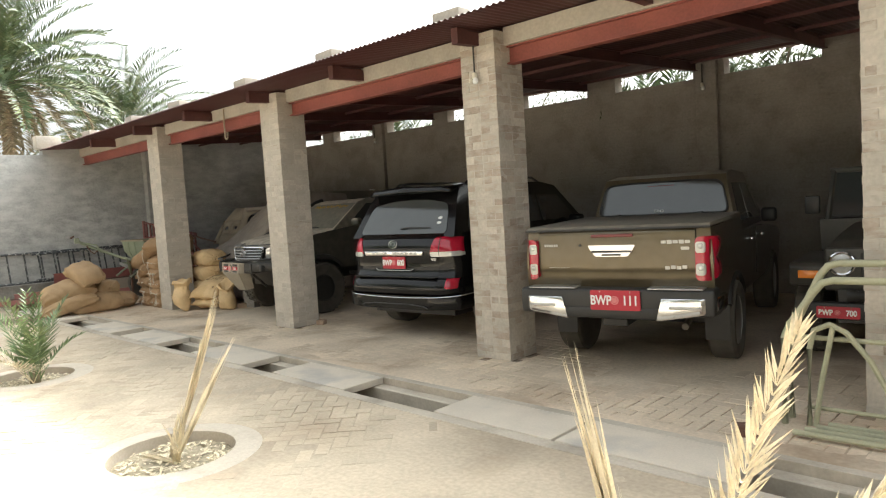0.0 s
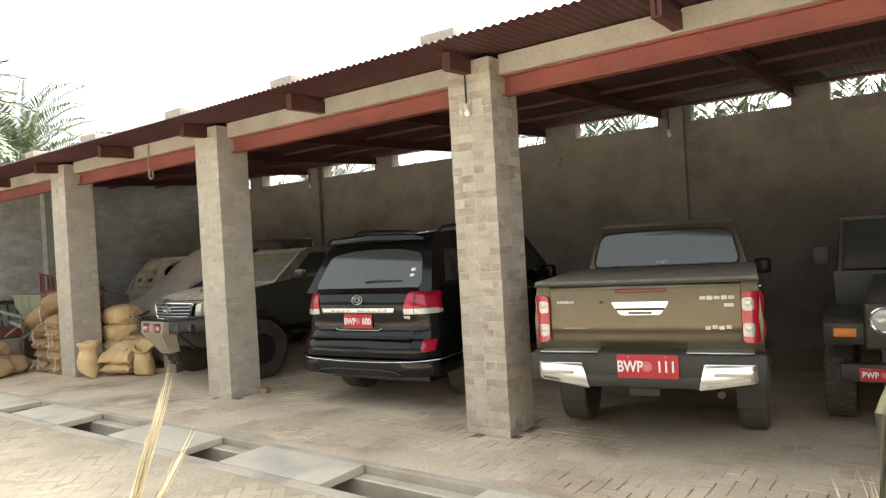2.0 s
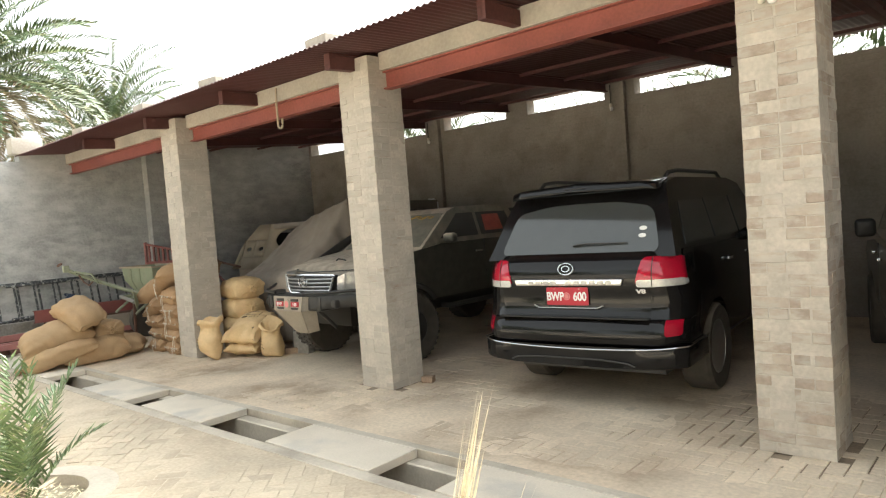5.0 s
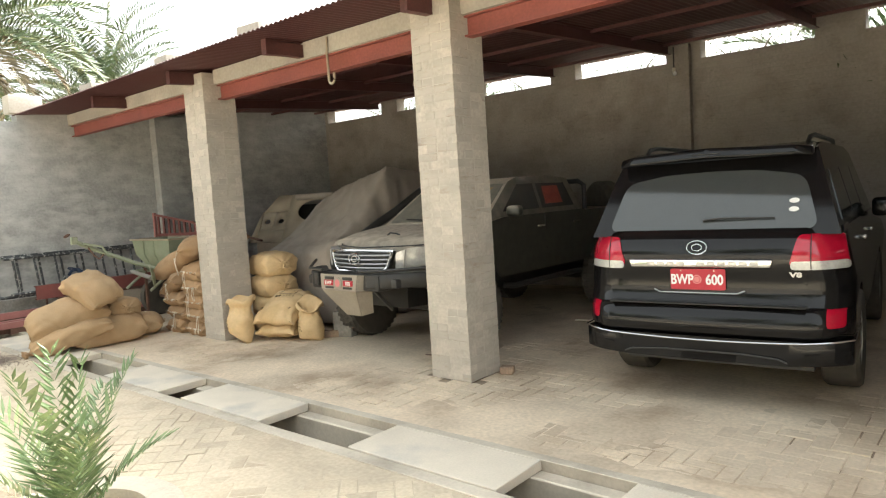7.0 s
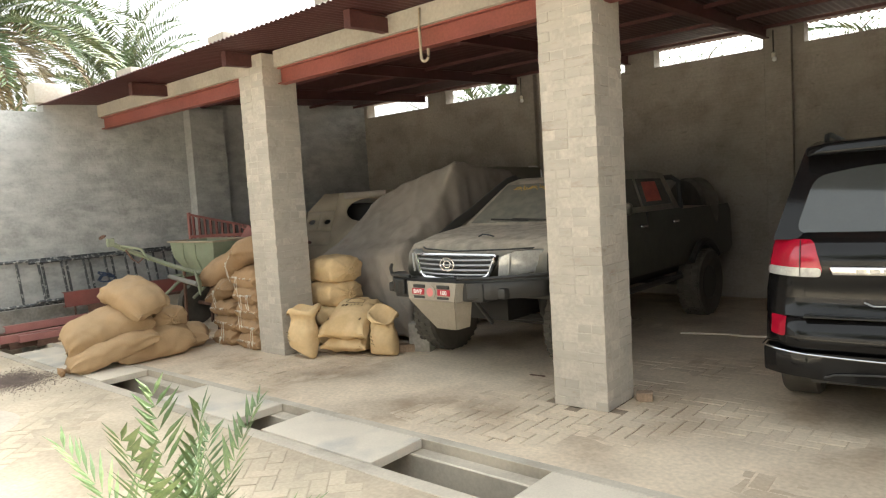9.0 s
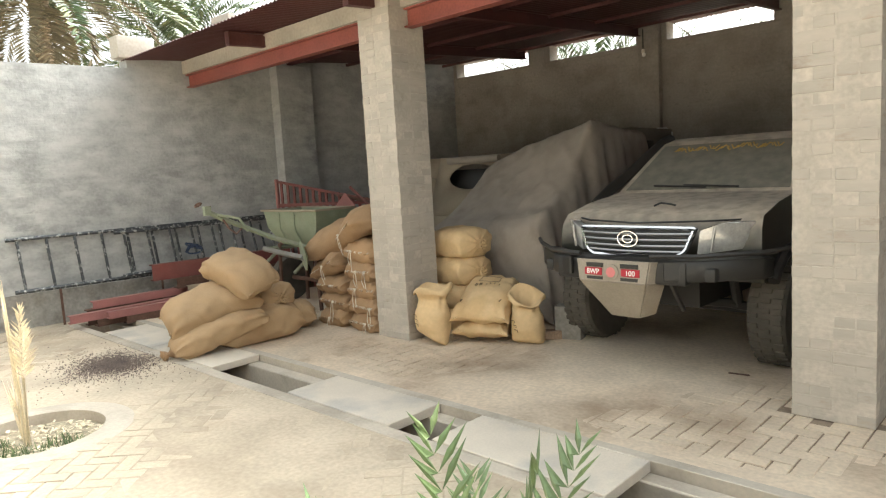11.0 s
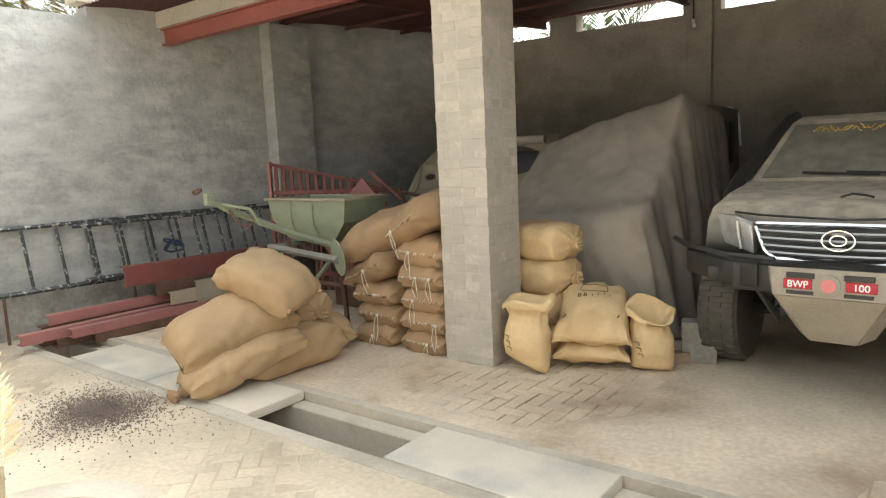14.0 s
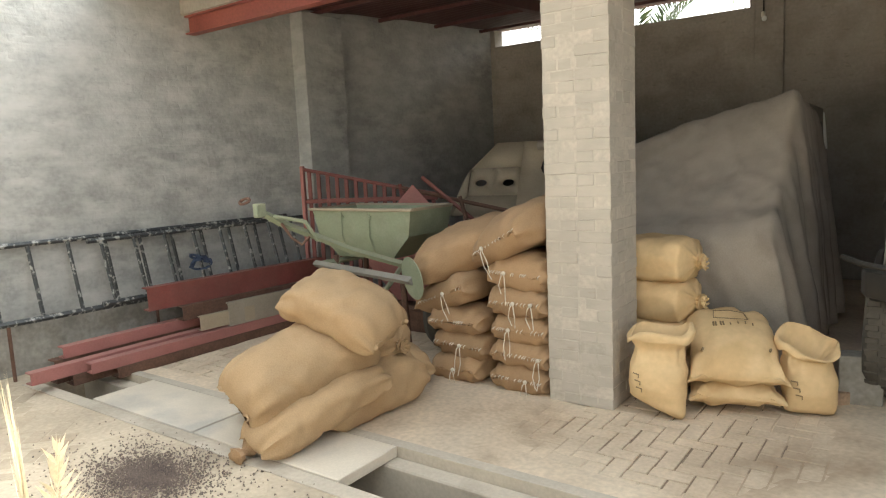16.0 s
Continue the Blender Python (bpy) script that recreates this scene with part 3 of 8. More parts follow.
# ---------------------------------------------------------------- vehicle helpers
def panel(bm, pts, t, r=0.0):
    """A plate of thickness t standing on a flat outline (normal by the order of the points)."""
    p = [Vector(q) for q in pts]
    nrm = Vector((0, 0, 0))
    for i in range(1, len(p) - 1):
        nrm += (p[i] - p[0]).cross(p[i + 1] - p[0])
    nrm.normalize()
    lo = [bm.verts.new(q - nrm * 0.004) for q in p]
    hi = [bm.verts.new(q + nrm * t) for q in p]
    n = len(p)
    bm.faces.new(lo[::-1]), bm.faces.new(hi)
    for i in range(n):
        bm.faces.new((lo[i], lo[(i + 1) % n], hi[(i + 1) % n], hi[i]))
    if r:
        ring = set(hi)
        es = [e for v in hi for e in v.link_edges if e.other_vert(v) in ring]
        bmesh.ops.bevel(bm, geom=list(set(es)), offset=r, segments=2, profile=0.5, affect="EDGES")
    return bm


def rounded(pts, r, n=4):
    """An outline in the plane with its corners rounded."""
    out = []
    k = len(pts)
    for i in range(k):
        p, a, b = (Vector(pts[j % k]) for j in (i, i - 1, i + 1))
        da, db = (a - p), (b - p)
        q = min(r, da.length * 0.45, db.length * 0.45)
        s, e = p + da.normalized() * q, p + db.normalized() * q
        for j in range(n + 1):
            u = j / n
            out.append(((1 - u) ** 2) * s + 2 * u * (1 - u) * p + u * u * e)
    return [tuple(v) for v in out]


def lettering(text, size, mat, parent, m, name="lettering", depth=0.002, squeeze=1.0, bold=0.0):
    """Raised characters in the built-in font, centred on the pose m, readable from its +z side."""
    cu = bpy.data.curves.new(name, "FONT")
    cu.body, cu.size, cu.extrude, cu.offset = text, size, depth, bold
    cu.align_x, cu.align_y = "CENTER", "CENTER"
    tmp = bpy.data.objects.new("tmp", cu)
    scene.collection.objects.link(tmp)
    me = bpy.data.meshes.new_from_object(tmp.evaluated_get(bpy.context.evaluated_depsgraph_get()))
    bpy.data.objects.remove(tmp)
    bpy.data.curves.remove(cu)
    me.transform(Matrix.Diagonal((squeeze, 1, 1, 1)))
    me.materials.clear()
    me.materials.append(mat)
    ob = new(name, me)
    ob.parent = parent
    ob.matrix_basis = m
    return ob


def number_plate(parent, m, left, right, w=0.46, h=0.165):
    """A red plate with white characters on both sides of a round crest; the pose m has its face on +z."""
    bm = bmesh.new()
    prism(bm, rounded([(-w / 2, -h / 2), (w / 2, -h / 2), (w / 2, h / 2), (-w / 2, h / 2)], 0.012, 3), 2, -0.008, 0, 0.0)
    pl = part("number_plate", bm, PLATE_RED, parent, "red number plate with white characters")
    pl.matrix_basis = m
    s = h * 0.66
    lettering(left, s, WHITE_PAINT, pl, pose(-w * 0.285, -0.004, 0.003), "plate_letters", 0.0015, 0.78, 0.0028)
    lettering(right, s, WHITE_PAINT, pl, pose(w * 0.305, -0.004, 0.003), "plate_numbers", 0.0015, 0.82, 0.0028)
    part("plate_crest", lathe(bmesh.new(), [(h * 0.22, 0.0), (h * 0.22, 0.003)], "z", 20, (-0.004, 0, 0)), PLATE_ROSE, pl)
    bm = bmesh.new()
    tube(bm, [(-0.004 + h * 0.15 * math.cos(a), h * 0.15 * math.sin(a), 0.004) for a in np.linspace(0, 2 * math.pi, 17)[:-1]], 0.002, 6, True)
    part("crest_ring", bm, PLATE_RED, pl)
    for x in (-w * 0.3, w * 0.3):
        part("plate_bolt", lathe(bmesh.new(), [(0.006, 0), (0.005, 0.004)], "z", 8, (x, h * 0.42, 0)), CHROME, pl)
    return pl


def wheel(parent, x, y, r, w, side, lugs=0, rim_mat=None, rim_r=0.62):
    """A tyre with a spoked rim on the outer side (side -1 or 1), standing on z = 0."""
    bm = bmesh.new()
    h = w / 2
    lathe(bm, [(r * rim_r, -h * 0.8), (r * 0.80, -h), (r * 0.94, -h * 0.98), (r, -h * 0.78), (r, h * 0.78), (r * 0.94, h * 0.98), (r * 0.80, h), (r * rim_r, h * 0.8)], "x", 40)
    if lugs:
        for k in range(lugs):
            a = 2 * math.pi * k / lugs
            for q, off in ((-1, 0.0), (0, 0.5), (1, 0.0)):
                aa = a + off * 2 * math.pi / lugs
                c = Matrix.Rotation(aa, 4, "X") @ Matrix.Translation((q * h * 0.62, 0, r - 0.004))
                d = 0.8 * math.pi * r / lugs * 0.62
                vs = hexa(bm, [(-h * 0.27, -d, 0), (h * 0.27, -d, 0), (h * 0.27, d, 0), (-h * 0.27, d, 0)], [(-h * 0.24, -d * 0.8, 0.014), (h * 0.24, -d * 0.8, 0.014), (h * 0.24, d * 0.8, 0.014), (-h * 0.24, d * 0.8, 0.014)])
                for v in vs:
                    v.co = c @ v.co
    t = part("wheel", bm, TYRE, parent, "dusty black rubber tyre")
    t.matrix_basis = pose(x, y, r)
    bm = bmesh.new()
    s = side
    R = r * rim_r
    lathe(bm, [(R, s * h * 0.82), (R * 0.94, s * h * 0.86), (R * 0.90, s * h * 0.55), (R * 0.3, s * h * 0.35), (R * 0.05, s * h * 0.35)], "x", 32)
    rim = part("rim", bm, PLASTIC if rim_mat else ALLOY, t)
    bm = bmesh.new()
    for k in range(6):
        c = Matrix.Rotation(2 * math.pi * k / 6, 4, "X")
        a, b = sorted((s * h * 0.50, s * h * 0.74))
        vs = hexa(bm, [(a, -R * 0.16, R * 0.12), (b, -R * 0.13, R * 0.12), (b, R * 0.13, R * 0.12), (a, R * 0.16, R * 0.12)], [(a, -R * 0.10, R * 0.93), (b, -R * 0.07, R * 0.93), (b, R * 0.07, R * 0.93), (a, R * 0.10, R * 0.93)])
        for v in vs:
            v.co = c @ v.co
    lathe(bm, [(R * 0.22, s * h * 0.4), (R * 0.2, s * h * 0.8), (R * 0.02, s * h * 0.82)], "x", 16)
    part("spokes", bm, rim_mat or ALLOY, t)
    return t


def arch(yc, r, z0, n=8):
    """Points of a wheel arch in a side outline that runs towards smaller y along its bottom z0."""
    a0 = math.asin(min(0.95, (z0 - r * 0.80) / r))
    return [(yc + r * math.cos(a), r * 0.80 + r * math.sin(a)) for a in np.linspace(a0, math.pi - a0, n)]


def hull(bm, prof, w, z_wide, top=None, r=0.03):
    """A car body from its side outline (y, z): full half width w at z_wide, narrowing to top = (half width, z) above it, tucked in below."""
    vs = prism(bm, prof, 0, -w, w)
    for v in vs:
        if top and v.co.z > z_wide:
            k = (v.co.z - z_wide) / (top[1] - z_wide)
            v.co.x *= 1 + (top[0] / w - 1) * k
        elif v.co.z < z_wide:
            v.co.x *= 1 - 0.05 * min(1.0, (z_wide - v.co.z) / 0.5)
    if r:
        es = [e for e in bm.edges if len(e.link_faces) == 2 and e.calc_face_angle(0) > 0.45]
        bmesh.ops.bevel(bm, geom=es, offset=r, segments=3, profile=0.5, affect="EDGES", clamp_overlap=True)
    return bm


def ring_badge(parent, m, rx, rz, mat=None, name="badge"):
    """A plain oval ring emblem standing on the +z side of the pose m."""
    bm = bmesh.new()
    for sx, sz, oz in ((rx, rz, 0.0), (rx * 0.5, rz * 0.5, 0.0)):
        tube(bm, [(sx * math.cos(a), oz + sz * math.sin(a), 0.004) for a in np.linspace(0, 2 * math.pi, 25)[:-1]], rz * 0.10, 6, True)
    o = part(name, bm, mat or CHROME, parent, "plain oval chrome emblem")
    o.matrix_basis = m
    return o


def flowing(pts, n=6):
    """A smooth line through points in the plane."""
    out = []
    k = len(pts)
    for i in range(k - 1):
        p0, p1, p2, p3 = (np.array(pts[min(max(j, 0), k - 1)], float) for j in (i - 1, i, i + 1, i + 2))
        for u in np.linspace(0, 1, n, endpoint=False):
            out.append(tuple(0.5 * (2 * p1 + (p2 - p0) * u + (2 * p0 - 5 * p1 + 4 * p2 - p3) * u ** 2 + (3 * p1 - p0 - 3 * p2 + p3) * u ** 3)))
    return out + [tuple(pts[-1])]


def patch(bm, rows, surf, off, thick, nx=14):
    """A curved plate: each row (z, x from, x to) lies off in front of the surface y = surf(x, z); thick is its depth."""
    grids = []
    for d in (0.0, thick):
        g = []
        for z, a, b in rows:
            g.append([bm.verts.new((a + (b - a) * k / nx, surf(a + (b - a) * k / nx, z) - off + d, z)) for k in range(nx + 1)])
        grids.append(g)
    for g in grids:
        for A, B in zip(g, g[1:]):
            for k in range(nx):
                bm.faces.new((A[k], A[k + 1], B[k + 1], B[k]))
    def edge(g):
        return g[0] + [r[-1] for r in g[1:]] + g[-1][-2::-1] + [r[0] for r in g[-2:0:-1]]
    f, b = edge(grids[0]), edge(grids[1])
    for i in range(len(f)):
        j = (i + 1) % len(f)
        bm.faces.new((f[i], f[j], b[j], b[i]))
    return bm


def lobe(z0, z1, inner, outer, r, s=1, n=12):
    """Rows of a plate between z0 and z1 with rounded corners; inner and outer give its sides at each height, s mirrors it."""
    rows = []
    for i in range(n + 1):
        q = 0.5 - 0.5 * math.cos(math.pi * i / n)
        z = z0 + (z1 - z0) * q
        e = min(z - z0, z1 - z)
        k = r - math.sqrt(max(0.0, r * r - (r - e) ** 2)) if e < r else 0.0
        a, b = s * (inner(z) + k), s * (outer(z) - k)
        rows.append((z, min(a, b), max(a, b)))
    return rows


def facing(x, y, z, tilt=0.0, turn=0.0):
    return pose(x, y, z, 90 + tilt, 0, turn)


def side_x(w0, z0, w1, z1, z):
    return w0 + (w1 - w0) * (z - z0) / (z1 - z0)


def mirror_parts(fn):
    for s in (-1, 1):
        fn(s)


# ---------------------------------------------------------------- bronze pickup, seen from behind
def build_bronze_pickup():
    T = thing("pickup_truck", pose(9.925, -0.15, 0, 0, 0, 11.8), "bronze pickup with chrome bumper corners and a covered bed", "pickup truck")
    w = 0.875
    z0 = 0.58
    prof = [(0.14, 0.86), (0.12, 1.10), (0.15, 1.375), (1.76, 1.395), (1.80, 1.24), (3.65, 1.20), (4.9, 1.10), (5.2, 0.98), (5.25, 0.62), (5.1, z0)] + arch(4.34, 0.46, z0) + arch(1.25, 0.46, z0) + [(0.35, z0), (0.22, 0.70)]
    part("body", hull(bmesh.new(), prof, w, 0.95, (0.84, 1.42), 0.028), BRONZE, T)
    cab = [(1.79, 1.22), (1.95, 1.72), (2.06, 1.855), (2.5, 1.90), (3.25, 1.87), (4.05, 1.24)]
    part("cab", hull(bmesh.new(), cab, 0.81, 1.22, (0.66, 1.90), 0.085), BRONZE, T)
    def cx(z):
        return side_x(0.81, 1.22, 0.66, 1.90, z)
    def cy(z):
        return 1.79 + (z - 1.22) * 0.16 / 0.50
    zg0, zg1 = 1.44, 1.80
    ol = rounded([(-cx(zg0) + 0.04, zg0), (cx(zg0) - 0.04, zg0), (cx(zg1) - 0.045, zg1 - 0.012), (0.35, zg1 + 0.006), (-0.35, zg1 + 0.006), (-cx(zg1) + 0.045, zg1 - 0.012)], 0.09, 5)
    g = [(x, cy(z), z) for x, z in ol]
    part("rear_window", panel(bmesh.new(), g, 0.006), TINT, T, "tinted rear window glass")
    bm = bmesh.new()
    seal = [Vector(p) + Vector((0, -0.008, 0)) for p in g]
    tube(bm, seal, 0.012, 6, True)
    part("window_seal", bm, PLASTIC, T)
    lettering("EBD", 0.045, WHITE_PAINT, T, facing(-0.02, cy(1.475) - 0.012, 1.478, -17), "window_lettering", 0.0004, 1.4)
    part("high_brake_lamp", panel(bmesh.new(), [(-0.16, cy(1.755), 1.755), (0.14, cy(1.755), 1.755), (0.14, cy(1.765), 1.765), (-0.16, cy(1.765), 1.765)], 0.006), DARK_LENS, T)
    for s in (-1, 1):
        def sp(y, z):
            return (s * (cx(z) + 0.002), y, z)
        for name, q in (("rear_side_window", [(2.08, 1.33), (2.72, 1.33), (2.72, 1.75), (2.22, 1.75)]), ("front_side_window", [(2.78, 1.33), (3.72, 1.30), (3.22, 1.74), (2.78, 1.75)])):
            pts = [sp(*p) for p in (q if s > 0 else q[::-1])]
            part(name, panel(bmesh.new(), pts, 0.003), TINT, T)
        part("door_mirror", boxed(*sorted((s * 0.84, s * 1.02)), 3.38, 3.50, 1.24, 1.42, 0.04, 3), PLASTIC, T)
        for y in (2.25, 3.05):
            part("door_handle", boxed(*sorted((s * 0.862, s * 0.90)), y, y + 0.16, 1.10, 1.13, 0.012, 2), CHROME, T)
        part("door_gap", boxed(*sorted((s * 0.84, s * 0.868)), 2.745, 2.755, 0.68, 1.22), PLASTIC, T)
        part("wheel_arch_trim", tube(bmesh.new(), [(s * 0.865, y, z) for y, z in arch(1.25, 0.475, 0.60, 14)], 0.028, 6), PLASTIC, T)
        # tail lamp: red housing that wraps round the corner with a waist, two clear windows
        def corner(x, z):
            return 0.088 + 0.16 * max(0.0, (abs(x) - 0.78) / 0.11) ** 2
        def waist(z):
            return 0.888 - 0.022 * math.exp(-((z - 1.12) / 0.05) ** 2)
        lamp = part("tail_lamp", patch(bmesh.new(), lobe(0.925, 1.305, lambda z: 0.727, waist, 0.045, s, 16), corner, 0.012, 0.13), RED_LENS, T, "red tail lamp with clear inserts")
        for za, zb in ((1.165, 1.262), (0.972, 1.075)):
            ins = part("clear_insert", patch(bmesh.new(), lobe(za, zb, lambda z: 0.731, lambda z: 0.812, 0.022, s, 8), corner, 0.018, 0.03), ALLOY, lamp, "clear lens over a silver bowl")
            part("lens_bowl", lathe(bmesh.new(), [(0.026, 0.0), (0.022, -0.005), (0.008, -0.008)], "y", 14, (s * 0.772, corner(s * 0.772, za) - 0.018, (za + zb) / 2 + 0.012)), CLEAR_LENS, ins)
        part("lens_rib", patch(bmesh.new(), lobe(0.95, 1.28, lambda z: 0.835, lambda z: waist(z) - 0.032, 0.01, s, 10), corner, 0.016, 0.02), DARK_LENS, lamp)
        # bumper corner
        out = [(s * 0.40, -0.035), (s * 0.78, -0.03), (s * 0.90, 0.08), (s * 0.925, 0.42), (s * 0.88, 0.42), (s * 0.84, 0.14), (s * 0.76, 0.05), (s * 0.40, 0.05)]
        bm = bmesh.new()
        vs = prism(bm, out if s > 0 else out[::-1], 2, 0.575, 0.785)
        for v in vs:
            if abs(v.co.x) > 0.6 and v.co.z < 0.6:
                v.co.z += 0.09 * (abs(v.co.x) - 0.43) / 0.5
            if abs(v.co.x) < 0.5 and v.co.z > 0.7:
                v.co.x += s * 0.05
        bmesh.ops.bevel(bm, geom=bm.edges[:], offset=0.018, segments=2, profile=0.5, affect="EDGES", clamp_overlap=True)
        part("bumper_corner", bm, CHROME, T, "chrome bumper corner")
        xa = sorted((s * 0.52, s * 0.78))
        part("bumper_reflector", boxed(xa[0], xa[1], -0.042, 0.0, 0.69, 0.715, 0.006, 1), ALLOY, T)
        xa = sorted((s * 0.33, s * 0.80))
        part("bumper_step", boxed(xa[0], xa[1], -0.01, 0.2, 0.852, 0.868, 0.006, 1), ALLOY, T)
        wheel(T, s * 0.77, 1.25, 0.39, 0.25, s)
        wheel(T, s * 0.77, 4.34, 0.39, 0.25, s)
        xa = sorted((s * 0.64, s * 0.87))
        part("mud_flap", boxed(xa[0], xa[1], 0.82, 0.835, 0.26, 0.60, 0.004, 1), PLASTIC, T)
    part("bumper", boxed(-0.89, 0.89, 0.0, 0.26, 0.62, 0.855, 0.03, 3), PLASTIC, T, "black plastic rear bumper")
    part("bumper_lower", boxed(-0.44, 0.44, -0.012, 0.13, 0.585, 0.69, 0.02, 2), PLASTIC, T)
    number_plate(T, facing(0.045, -0.020, 0.755), "BWP", "111", 0.455, 0.18)
    # tailgate with pressed panel, handle, brake lamp strip
    line = flowing([(0.885, 0.128), (0.93, 0.108), (0.99, 0.100), (1.03, 0.088), (1.10, 0.087), (1.20, 0.092), (1.30, 0.100), (1.36, 0.108), (1.388, 0.135)])
    def gate_y(x, z):
        return float(np.interp(z, [q[0] for q in line], [q[1] for q in line])) + 0.020 * (x / 0.72) ** 2
    gate = part("tailgate", patch(bmesh.new(), [(z, -0.722, 0.722) for z, _ in line], gate_y, 0.0, 0.10, 20), BRONZE, T)
    for s in (-1, 1):
        part("gate_shut_line", tube(bmesh.new(), [(s * 0.7245, gate_y(0.722, z) + 0.004, z) for z in (0.89, 1.0, 1.1, 1.2, 1.3, 1.38)], 0.004, 5), PLASTIC, gate)
    hd = [(-0.22, 1.245), (0.22, 1.245), (0.20, 1.205), (0.15, 1.14), (-0.15, 1.14), (-0.20, 1.205)]
    bm = bmesh.new()
    prism(bm, [(x, z) for x, z in rounded(hd, 0.015, 3)], 1, 0.072, 0.10, 0.0)
    h = part("tailgate_handle", bm, CHROME, gate, "chrome tailgate handle surround")
    part("handle_recess", boxed(-0.185, 0.185, 0.066, 0.09, 1.176, 1.196, 0.008, 2), PLASTIC, h)
    part("handle_grip", boxed(-0.09, 0.09, 0.066, 0.09, 1.148, 1.165, 0.008, 2), PLASTIC, h)
    part("brake_lamp", boxed(-0.19, 0.20, 0.080, 0.10, 1.315, 1.345, 0.008, 2), DARK_LENS, gate)
    part("lock", lathe(bmesh.new(), [(0.013, 0.094), (0.013, 0.084), (0.004, 0.083)], "y", 12, (-0.30, 0, 1.245)), PLASTIC, gate)
    # model marks as plain bars
    for i, (x, z, ww, hh) in enumerate([(-0.655 + 0.024 * k, 1.245, 0.019, 0.024) for k in range(6)] + [(0.46 + 0.050 * k, 1.262, 0.044, 0.028 + 0.006 * (k % 2)) for k in range(5)] + [(0.64, 1.205, 0.07, 0.028)] + [(0.49 + 0.048 * k, 1.035 + 0.006 * (k % 2), 0.040, 0.030) for k in range(4)]):
        part("badge_bar", boxed(x - ww / 2, x + ww / 2, gate_y(x, z) - 0.005, gate_y(x, z) + 0.004, z - hh / 2, z + hh / 2, 0.002, 1), ALLOY, gate)
    part("gate_crease", boxed(-0.62, -0.40, 0.094, 0.110, 1.035, 1.038), ALLOY, gate)
    # bed cover
    bm = bmesh.new()
    prism(bm, [(0.10, 1.385), (0.12, 1.42), (1.70, 1.445), (1.74, 1.39)], 0, -0.85, 0.85, 0.012)
    part("bed_cover", bm, BRONZE_TOP, T, "soft dark bed cover")
    part("cover_seal", boxed(-0.855, 0.855, 0.096, 0.14, 1.376, 1.396, 0.006, 2), PLASTIC, T)
    for s in (-1, 1):
        part("hinge", boxed(s * 0.45 - 0.03, s * 0.45 + 0.03, 1.70, 1.78, 1.42, 1.46, 0.01, 2), PLASTIC, T)
    part("underbody", boxed(-0.50, 0.50, 0.5, 4.9, 0.52, 0.64), PLASTIC, T)
    part("rear_axle", tube(bmesh.new(), [(-0.70, 1.25, 0.39), (-0.16, 1.25, 0.39), (0.16, 1.25, 0.39), (0.70, 1.25, 0.39)], 0.05, 10), PLASTIC, T)
    part("exhaust_pipe", tube(bmesh.new(), [(0.46, 1.6, 0.46), (0.50, 0.9, 0.47), (0.54, 0.45, 0.45)], 0.032, 10), RUST_PIPE, T)
    part("tow_hitch", boxed(-0.12, 0.12, 0.10, 0.4, 0.50, 0.57, 0.01, 1), PLASTIC, T)


build_bronze_pickup()


